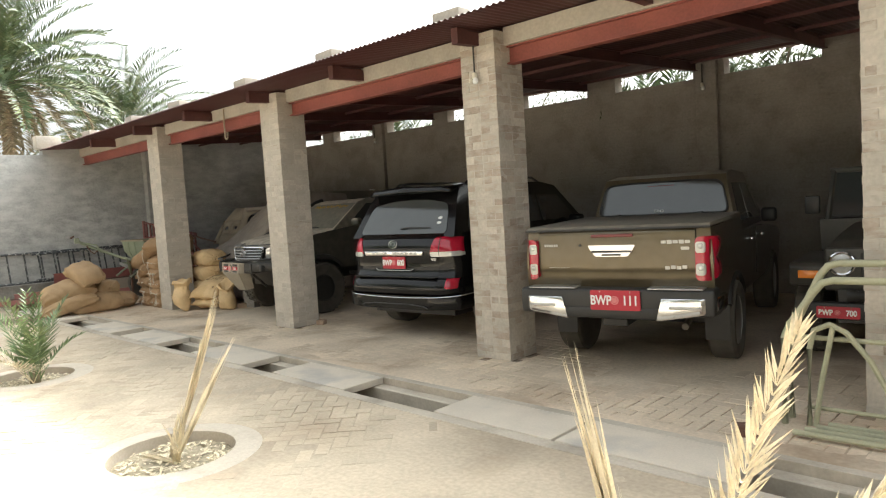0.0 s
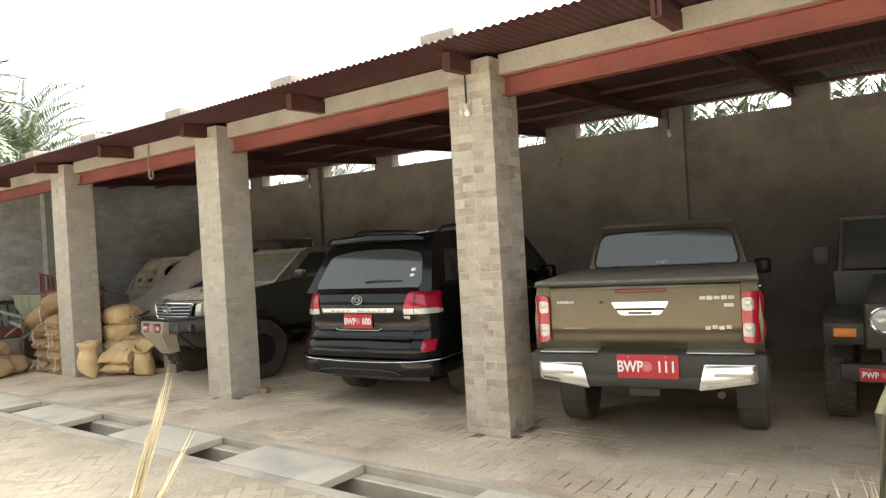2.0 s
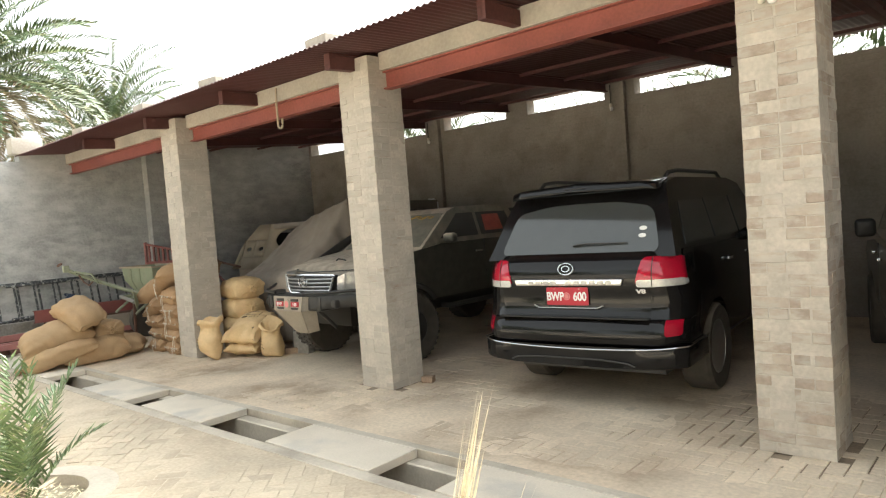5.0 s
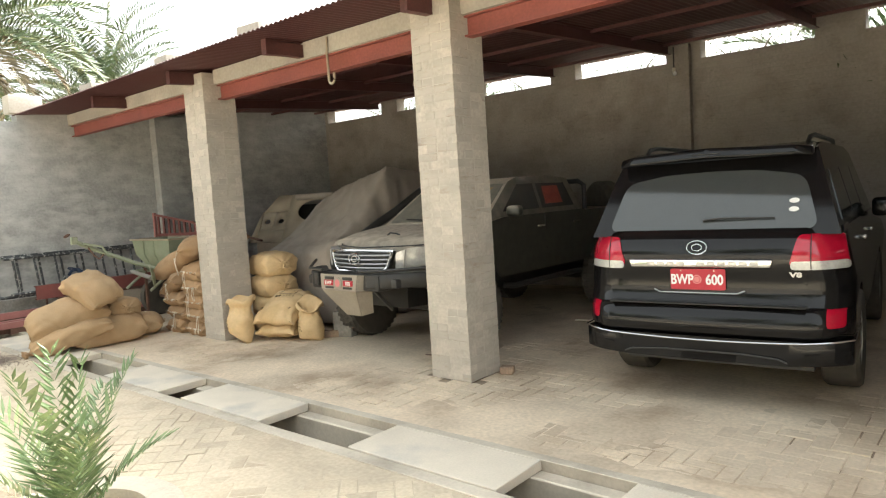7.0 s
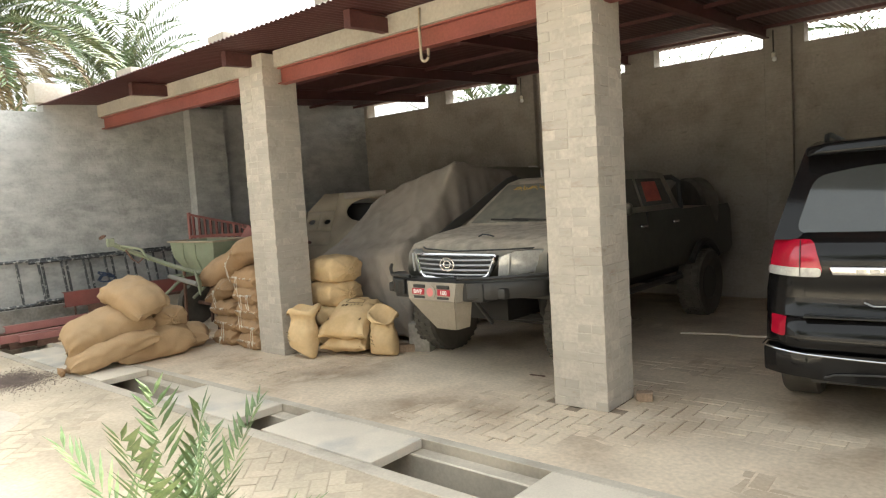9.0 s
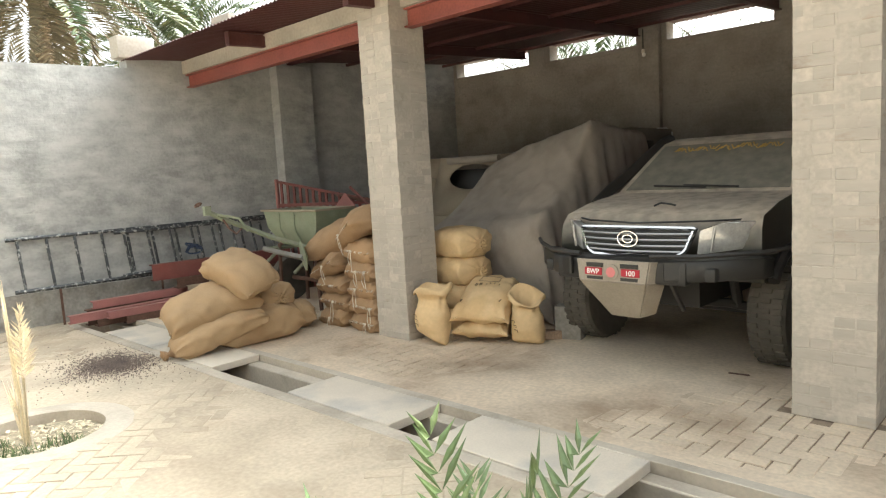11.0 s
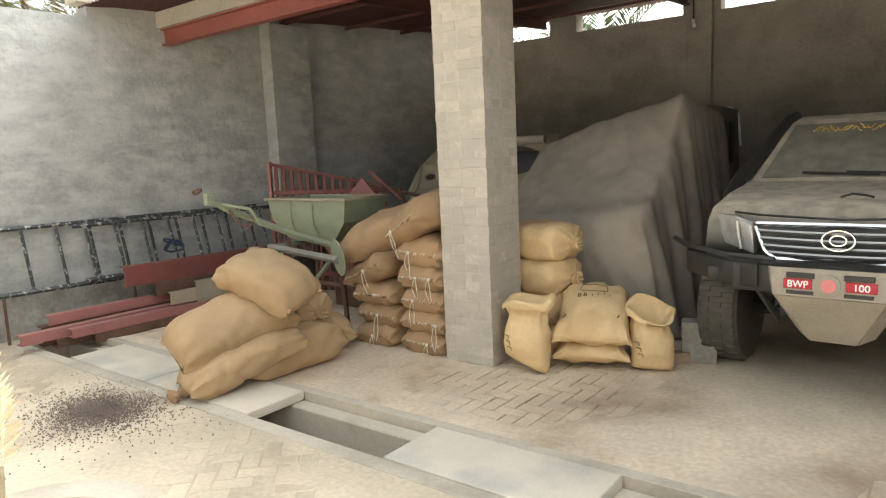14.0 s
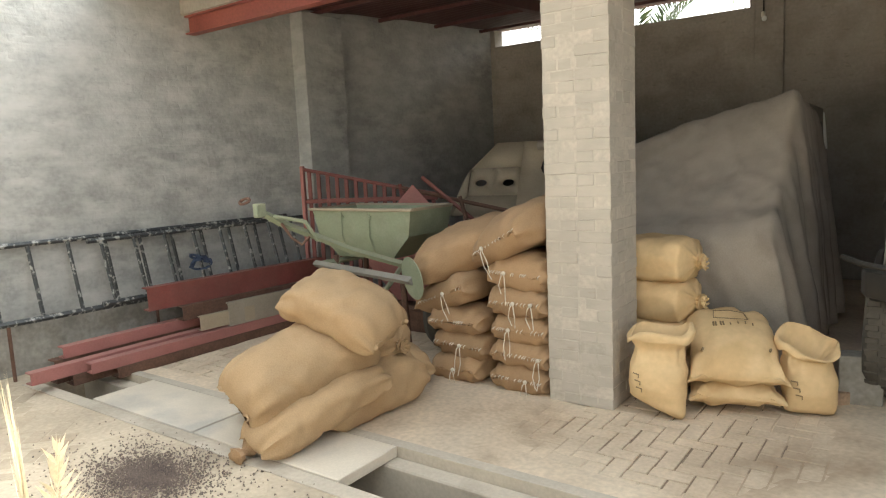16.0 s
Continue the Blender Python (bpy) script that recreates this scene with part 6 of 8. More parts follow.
# ---------------------------------------------------------------- covered vehicle and its neighbours
TARP = material("grey_tarpaulin", (0.32, 0.278, 0.235), 0.9, vary=0.14, scale=2.2, fine=110, bump=0.003, second=(0.235, 0.203, 0.172), patch=0.4, patch_scale=2.5, dust=0.35, dust_color=(0.41, 0.355, 0.295))
BEIGE = material("beige_body_panel", (0.36, 0.30, 0.22), 0.75, vary=0.1, scale=2, second=(0.28, 0.23, 0.17), patch=0.4, dust=0.3)
OLD_BODY = material("old_vehicle_body", (0.20, 0.185, 0.155), 0.7, vary=0.12, scale=3, dust=0.4, dust_color=(0.20, 0.18, 0.145))
GREEN_PAINT = material("green_machine_paint", (0.22, 0.27, 0.18), 0.55, vary=0.12, scale=3, second=(0.26, 0.30, 0.21), patch=0.35, patch_scale=5, dust=0.35)
RED_PALE = material("faded_red_steel", (0.34, 0.125, 0.115), 0.65, vary=0.15, scale=3, dust=0.4, dust_color=(0.36, 0.24, 0.20))
RED_DARK = material("deep_red_steel", (0.17, 0.034, 0.031), 0.6, vary=0.18, scale=3, dust=0.2)
LADDER = material("ladder_steel", (0.06, 0.065, 0.068), 0.45, metal=0.3, vary=0.2, scale=8, second=(0.42, 0.42, 0.40), patch=0.28, patch_scale=22)
LADDER_GREY = material("dusty_grey_steel", (0.20, 0.20, 0.19), 0.7, vary=0.15, scale=5, dust=0.3)
RUST = material("rusty_iron", (0.12, 0.065, 0.045), 0.85, vary=0.25, scale=9, bump=0.003)
CAGE = material("cream_green_tube", (0.36, 0.36, 0.24), 0.5, vary=0.1, scale=5, dust=0.2)


def build_covered_vehicle():
    T = thing("covered_vehicle", pose(0.42, 2.4, 0, 0, 0, 0), "vehicle hidden under a dusty grey tarpaulin that hangs in folds", "covered vehicle")
    # drape: stations (y, z left, z right); x from -0.86 to 0.78 in the frame of the thing
    st = [(-1.10, 0.92, 1.06), (-1.02, 1.00, 1.15), (-0.80, 1.10, 1.25), (-0.55, 1.24, 1.45), (-0.30, 1.40, 1.70), (-0.12, 1.54, 1.95), (0.02, 1.64, 2.14), (0.10, 1.69, 2.19), (0.30, 1.69, 2.17), (0.8, 1.66, 2.10), (1.4, 1.64, 2.05)]
    ys = np.linspace(st[0][0], st[-1][0], 90)
    zl = np.interp(ys, [s[0] for s in st], [s[1] for s in st])
    zr = np.interp(ys, [s[0] for s in st], [s[2] for s in st])
    bm = bmesh.new()
    x0, x1 = -0.86, 0.72
    nx, ns = 44, 30
    rows = []
    for y, a, b in zip(ys, zl, zr):
        row = []
        for k in range(ns):
            u = k / ns
            z = a * u
            fold = 0.05 * (1 - u) * math.sin(y * 9 + 1) + 0.02 * math.sin(y * 21)
            row.append((x0 - 0.13 * (1 - u) ** 0.7 + fold * (1 - u * 0.6), y, z))
        for k in range(nx + 1):
            u = k / nx
            sag = -0.10 * math.sin(math.pi * u) * (0.4 if y < 0.1 else 1.0)
            row.append((x0 + (x1 - x0) * u, y, a + (b - a) * u ** 0.66 + sag * 0.35))
        for k in range(1, ns + 1):
            u = 1 - k / ns
            z = b * u
            fold = 0.055 * math.sin(y * 12 + 0.5) + 0.03 * math.sin(y * 27 + 2)
            row.append((x1 + 0.27 * (1 - u) ** 0.6 + fold * (1 - u) ** 0.8, y, z + 0.02))
        rows.append(row)
    # front curtain
    front = []
    n = len(rows[0])
    for k in range(24, 0, -1):
        u = k / 25
        row = []
        for i, p in enumerate(rows[0]):
            x = p[0]
            row.append((x * (1 + 0.04 * (1 - u)), p[1] - 0.10 * (1 - u) ** 0.7 - 0.03 * (1 - u) * math.sin(x * 13), p[2] * u + 0.015))
        front.append(row)
    allr = front[::-1] + rows
    vs = []
    for r in allr:
        vr = []
        for p in r:
            q = Vector(p)
            q += Vector((0.5, -0.3, 0.6)) * 0.03 * noise.noise(q * 2.6)
            ridge = 1 - abs(noise.noise(Vector((q.x * 3.2 + q.z * 1.6, q.y * 2.4, q.z * 1.1))))
            q += Vector((0.3, -0.75, 0.45)) * 0.035 * ridge ** 5
            q += Vector((0.4, -0.6, 0.5)) * 0.010 * noise.noise(q * 11)
            q.z = max(0.006, q.z)
            vr.append(bm.verts.new(q))
        vs.append(vr)
    for A, B in zip(vs, vs[1:]):
        for i in range(n - 1):
            bm.faces.new((A[i], A[i + 1], B[i + 1], B[i]))
    cover = part("tarpaulin", bm, TARP, T, "dusty grey tarpaulin", angle=70)
    so = cover.modifiers.new("thickness", "SOLIDIFY")
    so.thickness = 0.006
    # uncovered rear cab with side openings and a pale edge
    cab = part("rear_cab", hull(bmesh.new(), [(0.9, 0.7), (0.95, 2.02), (1.1, 2.12), (2.3, 2.10), (2.35, 0.7)], 0.26, 1.0, (0.22, 2.1), 0.05), OLD_BODY, T)
    cab.location.x = 0.48
    for y in (1.15, 1.50, 1.85):
        part("side_opening", boxed(0.22, 0.252, y, y + 0.20, 1.45, 1.95, 0.02, 2), PLASTIC, cab)
    part("pale_edge", tube(bmesh.new(), [(0.0, 2.30, 2.125), (0.14, 2.30, 2.12), (0.22, 2.30, 2.05), (0.24, 2.30, 1.85), (0.26, 2.28, 1.65)], 0.016, 6), WHITE_PAINT, cab)
    for s in (-1, 1):
        wheel(T, s * 0.55, -0.45, 0.36, 0.22, s)
        wheel(T, s * 0.55, 1.75, 0.36, 0.22, s)
    part("chassis", boxed(-0.5, 0.5, -0.7, 2.3, 0.35, 0.75), PLASTIC, T)


build_covered_vehicle()


def holed_patch(bm, o, ux, uy, w, h, cx, cy, rx, ry, n=8):
    """A flat rectangle w by h with an oval hole; o is its corner, ux and uy its axes."""
    o, ux, uy = Vector(o), Vector(ux), Vector(uy)
    per = [(w * k / n, 0) for k in range(n)] + [(w, h * k / n) for k in range(n)] + [(w - w * k / n, h) for k in range(n)] + [(0, h - h * k / n) for k in range(n)]
    out = [bm.verts.new(o + ux * x + uy * y) for x, y in per]
    inn = []
    for x, y in per:
        a = math.atan2((y - cy) / ry, (x - cx) / rx)
        inn.append(bm.verts.new(o + ux * (cx + rx * math.cos(a)) + uy * (cy + ry * math.sin(a))))
    for i in range(len(per)):
        j = (i + 1) % len(per)
        bm.faces.new((out[i], out[j], inn[j], inn[i]))


def build_beige_body():
    T = thing("beige_vehicle_body", pose(-1.50, 2.80, 0, 0, 0, 6), "old beige vehicle body with two oval holes in its sloping front", "vehicle body")
    bm = bmesh.new()
    ux, uy = Vector((1, 0, 0)), Vector((0, 0.40, 0.92)).normalized()
    o = Vector((-1.10, -0.18, 1.05))
    def at(x, y):
        return o + ux * x + uy * y
    def quad(pts):
        bm.faces.new([bm.verts.new(at(*p)) for p in pts])
    quad([(0.0, 0.0), (0.20, 0.0), (0.20, 0.25)])
    quad([(0.20, 0.0), (0.85, 0.0), (0.85, 0.25), (0.20, 0.25)])
    holed_patch(bm, at(0.20, 0.25), ux, uy, 0.325, 0.35, 0.155, 0.16, 0.075, 0.045)
    holed_patch(bm, at(0.525, 0.25), ux, uy, 0.325, 0.35, 0.185, 0.16, 0.075, 0.045)
    quad([(0.20, 0.60), (0.85, 0.60), (0.85, 0.92), (0.50, 0.92)])
    quad([(0.0, 0.0), (0.20, 0.25), (0.20, 0.60), (0.12, 0.42)])
    holed_patch(bm, at(0.85, 0.0), ux, uy, 1.25, 0.92, 0.66, 0.60, 0.42, 0.20)
    sk = part("front_sheet", bm, BEIGE, T)
    so = sk.modifiers.new("thickness", "SOLIDIFY")
    so.thickness = 0.02
    part("inner_body", hull(bmesh.new(), [(0.12, 0.3), (0.12, 1.05), (0.36, 1.70), (1.9, 1.70), (1.9, 0.3)], 0.80, 0.6, None, 0.02), PLASTIC, T)
    part("window_roll", tube(bmesh.new(), [at(1.05, 0.86) - Vector((0, 0.05, 0)), at(1.95, 0.86) - Vector((0, 0.05, 0))], 0.055, 10), TARP, T)
    part("lower_front", boxed(-0.95, 0.98, -0.16, 0.1, 0.35, 1.05, 0.03, 2), BEIGE, T)
    for s in (-1, 1):
        wheel(T, s * 0.6, 0.5, 0.36, 0.2, s)
        wheel(T, s * 0.6, 1.6, 0.36, 0.2, s)


build_beige_body()


def build_seed_cart():
    T = thing("hopper_cart", pose(-2.07, 0.36, 0), "green metal farm hopper on a towed frame with disc blades", "farm machine")
    bm = bmesh.new()
    w = 0.60
    top = [(-w, 0.0, 1.30), (w, 0.0, 1.30), (w, 0.62, 1.30), (-w, 0.62, 1.30)]
    mid = [(-w + 0.05, 0.02, 1.07), (w - 0.05, 0.02, 1.07), (w - 0.05, 0.60, 1.07), (-w + 0.05, 0.60, 1.07)]
    low = [(-w + 0.16, 0.16, 0.84), (w - 0.36, 0.16, 0.84), (w - 0.36, 0.46, 0.84), (-w + 0.16, 0.46, 0.84)]
    rows = [[bm.verts.new(p) for p in r] for r in (low, mid, top)]
    inn = [[bm.verts.new((p[0] * 0.97, 0.31 + (p[1] - 0.31) * 0.94, p[2])) for p in r] for r in (top, mid, low)]
    for A, B in zip(rows + inn, (rows + inn)[1:]):
        for i in range(4):
            bm.faces.new((A[i], A[(i + 1) % 4], B[(i + 1) % 4], B[i]))
    bm.faces.new(rows[0][::-1]), bm.faces.new(inn[-1])
    hop = part("hopper", bm, GREEN_PAINT, T, "green sheet-metal hopper")
    part("rim", tube(bmesh.new(), [(-w, 0, 1.305), (w, 0, 1.305), (w, 0.62, 1.305), (-w, 0.62, 1.305)], 0.016, 6, True), BEIGE, hop, "pale worn rim")
    part("rim_plate", boxed(-w - 0.03, w + 0.03, -0.03, 0.02, 1.295, 1.318, 0.004, 1), BEIGE, hop)
    for x in (-0.22, 0.12):
        part("sheet_rib", tube(bmesh.new(), [(x, -0.006, 1.28), (x - 0.02, 0.012, 1.07), (x - 0.04, 0.11, 0.86)], 0.007, 5), GREEN_PAINT, hop)
        part("rivet", lathe(bmesh.new(), [(0.013, 0.0), (0.010, -0.012)], "y", 8, (x + 0.02, -0.004, 1.24)), GREEN_PAINT, hop)
    # draw bar with hitch
    bar = part("draw_bar", tube(bmesh.new(), [(0.62, -0.10, 0.84), (0.30, -0.42, 1.0), (0.0, -0.92, 1.28), (0.0, -1.10, 1.38)], 0.030, 4), GREEN_PAINT, T, "green square draw bar")
    part("hitch_plate", boxed(-0.028, 0.028, -1.16, -1.07, 1.34, 1.45, 0.008, 1), GREEN_PAINT, bar)
    part("hitch_ring", tube(bmesh.new(), [(-0.10 + 0.05 * math.cos(a), -1.17 + 0.03 * math.sin(a), 1.47 + 0.02 * math.sin(a)) for a in np.linspace(0, 6.28, 13)[:-1]], 0.012, 6, True), RUST, bar)
    part("lever", tube(bmesh.new(), [(0.02, -1.0, 1.34), (0.16, -0.8, 1.28), (0.20, -0.72, 1.12)], 0.018, 6), GREEN_PAINT, bar)
    part("chain", tube(bmesh.new(), [(0.05, -0.95, 1.28), (0.10, -0.90, 1.16), (0.16, -0.85, 1.10), (0.20, -0.80, 1.16)], 0.012, 6), RUST, bar)
    part("cross_beam", tube(bmesh.new(), [(-0.50, -0.10, 0.80), (0.98, -0.50, 0.80)], 0.035, 4), LADDER_GREY, T, "dusty grey cross beam")
    part("side_beam", tube(bmesh.new(), [(-0.42, -0.1, 0.80), (-0.42, 0.55, 0.80)], 0.03, 4), GREEN_PAINT, T)
    for x, y, a in ((0.98, -0.50, -25),):
        d = part("disc_blade", lathe(bmesh.new(), [(0.17, 0.0), (0.172, 0.008), (0.09, 0.035), (0.03, 0.05), (0.005, 0.05)], "y", 28), GREEN_PAINT, T, "green dished disc blade")
        d.matrix_basis = pose(x, y, 0.82, 8, 0, a)
    for x in (-0.40, 0.40):
        for y in (0.08, 0.50):
            part("leg", tube(bmesh.new(), [(x, y, 0.86), (x * 1.12, y, 0.02)], 0.028, 6), RUST, T)
        part("axle_strut", tube(bmesh.new(), [(x, 0.1, 0.80), (x, -0.25, 0.55)], 0.022, 6), GREEN_PAINT, T)
    for s in (-1, 1):
        part("cart_wheel", lathe(bmesh.new(), [(0.10, -0.05), (0.30, -0.06), (0.33, 0.0), (0.30, 0.06), (0.10, 0.05)], "x", 28, (s * 0.66, 0.40, 0.33)), TYRE, T)
    part("axle", tube(bmesh.new(), [(-0.66, 0.40, 0.33), (0.66, 0.40, 0.33)], 0.03, 8), RUST, T)


build_seed_cart()


def channel_bar(m, L, w, h, mat, label, group=""):
    """A steel channel lying along x."""
    bm = bmesh.new()
    t = 0.012
    prism(bm, [(-w / 2, 0), (w / 2, 0), (w / 2, t), (-w / 2 + t, t), (-w / 2 + t, h - t), (w / 2, h - t), (w / 2, h), (-w / 2, h)], 0, -L / 2, L / 2)
    o = part("steel_channel", bm, mat)
    o.matrix_basis = m
    return tagged(o, label, "steel channel", group)


def flat_along(a, b, roll=0):
    return along(a, b, roll)


channel_bar(flat_along((-3.62, -1.92, 0.09), (-3.62, 1.6, 0.09)), 3.5, 0.10, 0.10, RED_PALE, "faded red steel channel lying on a pile by the wall", "pile of steel channels")
channel_bar(flat_along((-3.78, -1.55, 0.20), (-3.74, 1.8, 0.20)), 3.4, 0.10, 0.10, RED_PALE, "faded red steel channel lying on top of others", "pile of steel channels")
channel_bar(flat_along((-3.48, -1.50, 0.09), (-3.42, 1.7, 0.09)), 3.2, 0.10, 0.09, RED_PALE, "faded red steel channel lying beside others", "pile of steel channels")
channel_bar(flat_along((-3.80, -1.6, 0.0), (-3.76, 1.7, 0.0)), 3.4, 0.12, 0.20, RUST, "rusty steel channel at the bottom of a pile", "pile of steel channels")
channel_bar(flat_along((-3.62, -1.6, 0.0), (-3.58, 1.7, 0.0)), 3.3, 0.14, 0.09, RUST, "rusty steel channel under a red one", "pile of steel channels")
channel_bar(flat_along((-3.46, -1.3, 0.0), (-3.42, 1.7, 0.0)), 3.0, 0.12, 0.09, RUST, "rusty flat steel channel on the floor", "pile of steel channels")
channel_bar(flat_along((-3.78, -0.76, 0.44), (-3.62, 1.3, 0.44)), 2.1, 0.11, 0.22, RED_DARK, "deep red steel beam leaning over a pile by the wall", "pile of steel channels")
channel_bar(flat_along((-3.70, -0.50, 0.30), (-3.56, 1.5, 0.30)), 2.0, 0.16, 0.14, RUST, "rusty steel channel between red beams", "pile of steel channels")
channel_bar(flat_along((-3.46, -0.15, 0.18), (-3.36, 1.6, 0.18)), 1.7, 0.04, 0.24, TAN_PLATE, "brown steel board standing against a pile", "pile of steel channels")
channel_bar(flat_along((-3.50, -0.45, 0.20), (-3.44, 0.2, 0.20)), 0.6, 0.05, 0.14, BEIGE, "pale drilled steel offcut on a pile", "pile of steel channels")


def build_ladder(dx, y0, y1, zl, zh, step, lean, label):
    T = thing("ladder", pose(0, 0, 0), label, "ladder", "ladders at the wall")
    def rail(z, off):
        return [(end_x(y) + off, y, z) for y in np.linspace(y0, y1, 6)]
    part("rail", tube(bmesh.new(), rail(zh, dx), 0.026, 6), LADDER, T)
    part("rail", tube(bmesh.new(), rail(zl, dx + lean), 0.028, 6), LADDER, T)
    y = y0 + 0.12
    while y < y1 - 0.05:
        part("rung", tube(bmesh.new(), [(end_x(y) + dx, y, zh), (end_x(y) + dx + lean, y, zl)], 0.019, 6), LADDER, T)
        y += step
    for y in (y0 + 0.5, y1 - 0.5):
        part("foot", tube(bmesh.new(), [(end_x(y) + dx + lean, y, zl), (end_x(y) + dx + lean, y, 0.0)], 0.016, 6), RUST, T)


build_ladder(0.05, -2.30, 1.25, 0.50, 1.15, 0.33, 0.16, "dark steel ladder on its side leaning against the end wall")
build_ladder(0.12, -1.05, 1.45, 0.54, 1.12, 0.31, 0.17, "second steel ladder on its side against the first")
bm = bmesh.new()
for k in range(3):
    tube(bm, [(-3.86 + 0.02 * math.sin(5 * a + k), -0.10 + 0.12 * math.cos(a + k), 0.78 + 0.05 * math.sin(a * (1 + k % 2)) + 0.03 * k) for a in np.linspace(0, 5.5, 14)], 0.013, 6)
BLUE = material("blue_cloth", (0.03, 0.05, 0.10), 0.8, vary=0.2, scale=20)
tagged(part("blue_rag", bm, BLUE), "dark blue rag knotted over a ladder rung", "rag")


def build_red_rack():
    T = thing("slatted_rack", pose(-3.85, 1.38, 0, 0, 0, 22), "dark red slatted steel rack standing behind the farm hopper", "rack")
    part("rack_rail", boxed(0, 1.6, -0.02, 0.02, 1.28, 1.33, 0.004, 1), RED_DARK, T)
    part("rack_rail", boxed(0.0, 1.6, -0.02, 0.02, 0.20, 0.25, 0.004, 1), RED_DARK, T)
    for k in range(14):
        x = 0.06 + k * 0.115
        part("slat", boxed(x - 0.022, x + 0.022, -0.012, 0.012, 0.0, 1.66 - 0.022 * k, 0.003, 1), RED_DARK, T)
    part("rack_cap", tube(bmesh.new(), [(0.0, 0, 1.68), (1.6, 0, 1.34)], 0.022, 6), RED_DARK, T)
    part("rack_post", boxed(-0.045, -0.005, -0.03, 0.03, 0, 1.72, 0.004, 1), RED_PALE, T)


build_red_rack()
o = part("steel_sheet", boxed(-0.52, 0.52, -0.006, 0.006, 0.0, 1.04, 0.002, 1), RED_PALE)
o.matrix_basis = pose(-2.71, 1.42, 0.375, -4, 45, 5)
tagged(o, "faded red steel sheet leaning on its corner", "steel sheet")
o = part("steel_stand", boxed(-0.5, 0.5, -0.12, 0.12, 0.0, 0.26, 0.01, 1), RUST)
o.matrix_basis = pose(-1.95, 1.18, 0)
tagged(o, "low rusty steel stand on the floor", "stand")
for k, (a, b) in enumerate((((-2.6, 1.55, 1.45), (-1.3, 1.9, 1.15)), ((-2.2, 1.5, 1.55), (-1.35, 1.6, 0.9)), ((-1.7, 1.45, 1.35), (-1.45, 1.7, 0.0)), ((-2.55, 1.55, 1.48), (-2.5, 1.8, 0.0)))):
    o = part("scrap_bar", tube(bmesh.new(), [a, b], 0.022, 5), RED_DARK if k % 2 else RUST)
    tagged(o, "thin rusty scrap bar in a tangle of old iron", "scrap bar", "tangle of scrap iron")

# ---------------------------------------------------------------- small things on the floor
def loose_brick(m, sx, sy, sz, mat, label, name="loose_brick"):
    o = part(name, boxed(-sx / 2, sx / 2, -sy / 2, sy / 2, 0, sz, 0.008, 1), mat)
    o.matrix_basis = m
    tagged(o, label, "brick" if name == "loose_brick" else "block")


RED_BRICK = material("old_red_brick", (0.33, 0.235, 0.165), 0.9, vary=0.2, scale=14, bump=0.004)
loose_brick(pose(1.80, 0.92, 0.0, 0, 0, 15), 0.26, 0.16, 0.33, PLINTH, "grey concrete block standing by a truck tyre", "concrete_block")
loose_brick(pose(1.66, 0.80, 0.0, 0, 0, 40), 0.20, 0.10, 0.09, RED_BRICK, "dusty brick lying by a truck tyre")
loose_brick(pose(4.66, 0.42, 0.0, 0, 0, 20), 0.13, 0.10, 0.07, RED_BRICK, "broken brick lying at the foot of a pillar")
loose_brick(pose(11.35, -0.86, 0.0, 0, 0, 30), 0.13, 0.10, 0.08, RUST, "small rusty lump of iron on the paving")
loose_brick(pose(3.52, 0.62, 0.0, 0, 0, 8), 0.16, 0.03, 0.012, RUST, "scrap of rusty iron on the dusty floor")
o = part("white_rope", tube(bmesh.new(), [(4.02, 2.87, 0.014), (4.25, 2.93, 0.014), (4.5, 3.0, 0.014), (4.68, 2.97, 0.014), (4.96, 3.05, 0.014)], 0.012, 6), STRING)
tagged(o, "white rope lying on the carport floor", "rope")


def build_cage():
    T = thing("tube_frame", pose(0, 0, 0), "cream-green steel tube frame standing against a pillar", "tube frame")
    for k, (y, dz) in enumerate(((-0.30, 0.0), (-0.46, -0.10))):
        pts = [(11.47, y, 0.0), (11.48, y, 0.62), (11.52, y, 0.72), (11.68, y, 1.06 + dz), (11.73, y, 1.12 + dz), (11.80, y, 1.14 + dz), (13.1, y, 1.15 + dz)]
        part("frame_tube", tube(bmesh.new(), pts, 0.026, 10), CAGE, T)
        part("frame_leg", tube(bmesh.new(), [(13.05, y, 1.15 + dz), (13.08, y, 0.0)], 0.026, 8), CAGE, T)
    part("cross_tube", tube(bmesh.new(), [(11.50, -0.38, 0.62), (13.05, -0.38, 0.63)], 0.018, 8), CAGE, T)
    part("cross_tube", tube(bmesh.new(), [(11.60, -0.38, 0.12), (13.05, -0.38, 0.14)], 0.016, 8), CAGE, T)
    part("joint_tube", tube(bmesh.new(), [(11.50, -0.30, 0.62), (11.50, -0.46, 0.62)], 0.018, 8), CAGE, T)
    part("inner_loop", tube(bmesh.new(), [(11.62, -0.42, 0.0), (11.63, -0.42, 0.55), (11.66, -0.42, 0.68), (11.76, -0.42, 0.73), (11.86, -0.42, 0.68), (12.0, -0.42, 0.50), (12.1, -0.42, 0.30)], 0.020, 8), CAGE, T)
    part("inner_strut", tube(bmesh.new(), [(11.78, -0.42, 0.72), (11.70, -0.42, 0.30), (11.66, -0.42, 0.0)], 0.018, 8), CAGE, T)
    for k in range(4):
        o = part("steel_tube", tube(bmesh.new(), [(11.60 + 0.05 * k, -0.72 + 0.09 * k, 0.035), (13.2, -0.86 + 0.07 * k + 0.2, 0.035)], 0.020, 8), CAGE)
        tagged(o, "cream-green steel tube lying on the paving", "tube", "loose steel tubes")


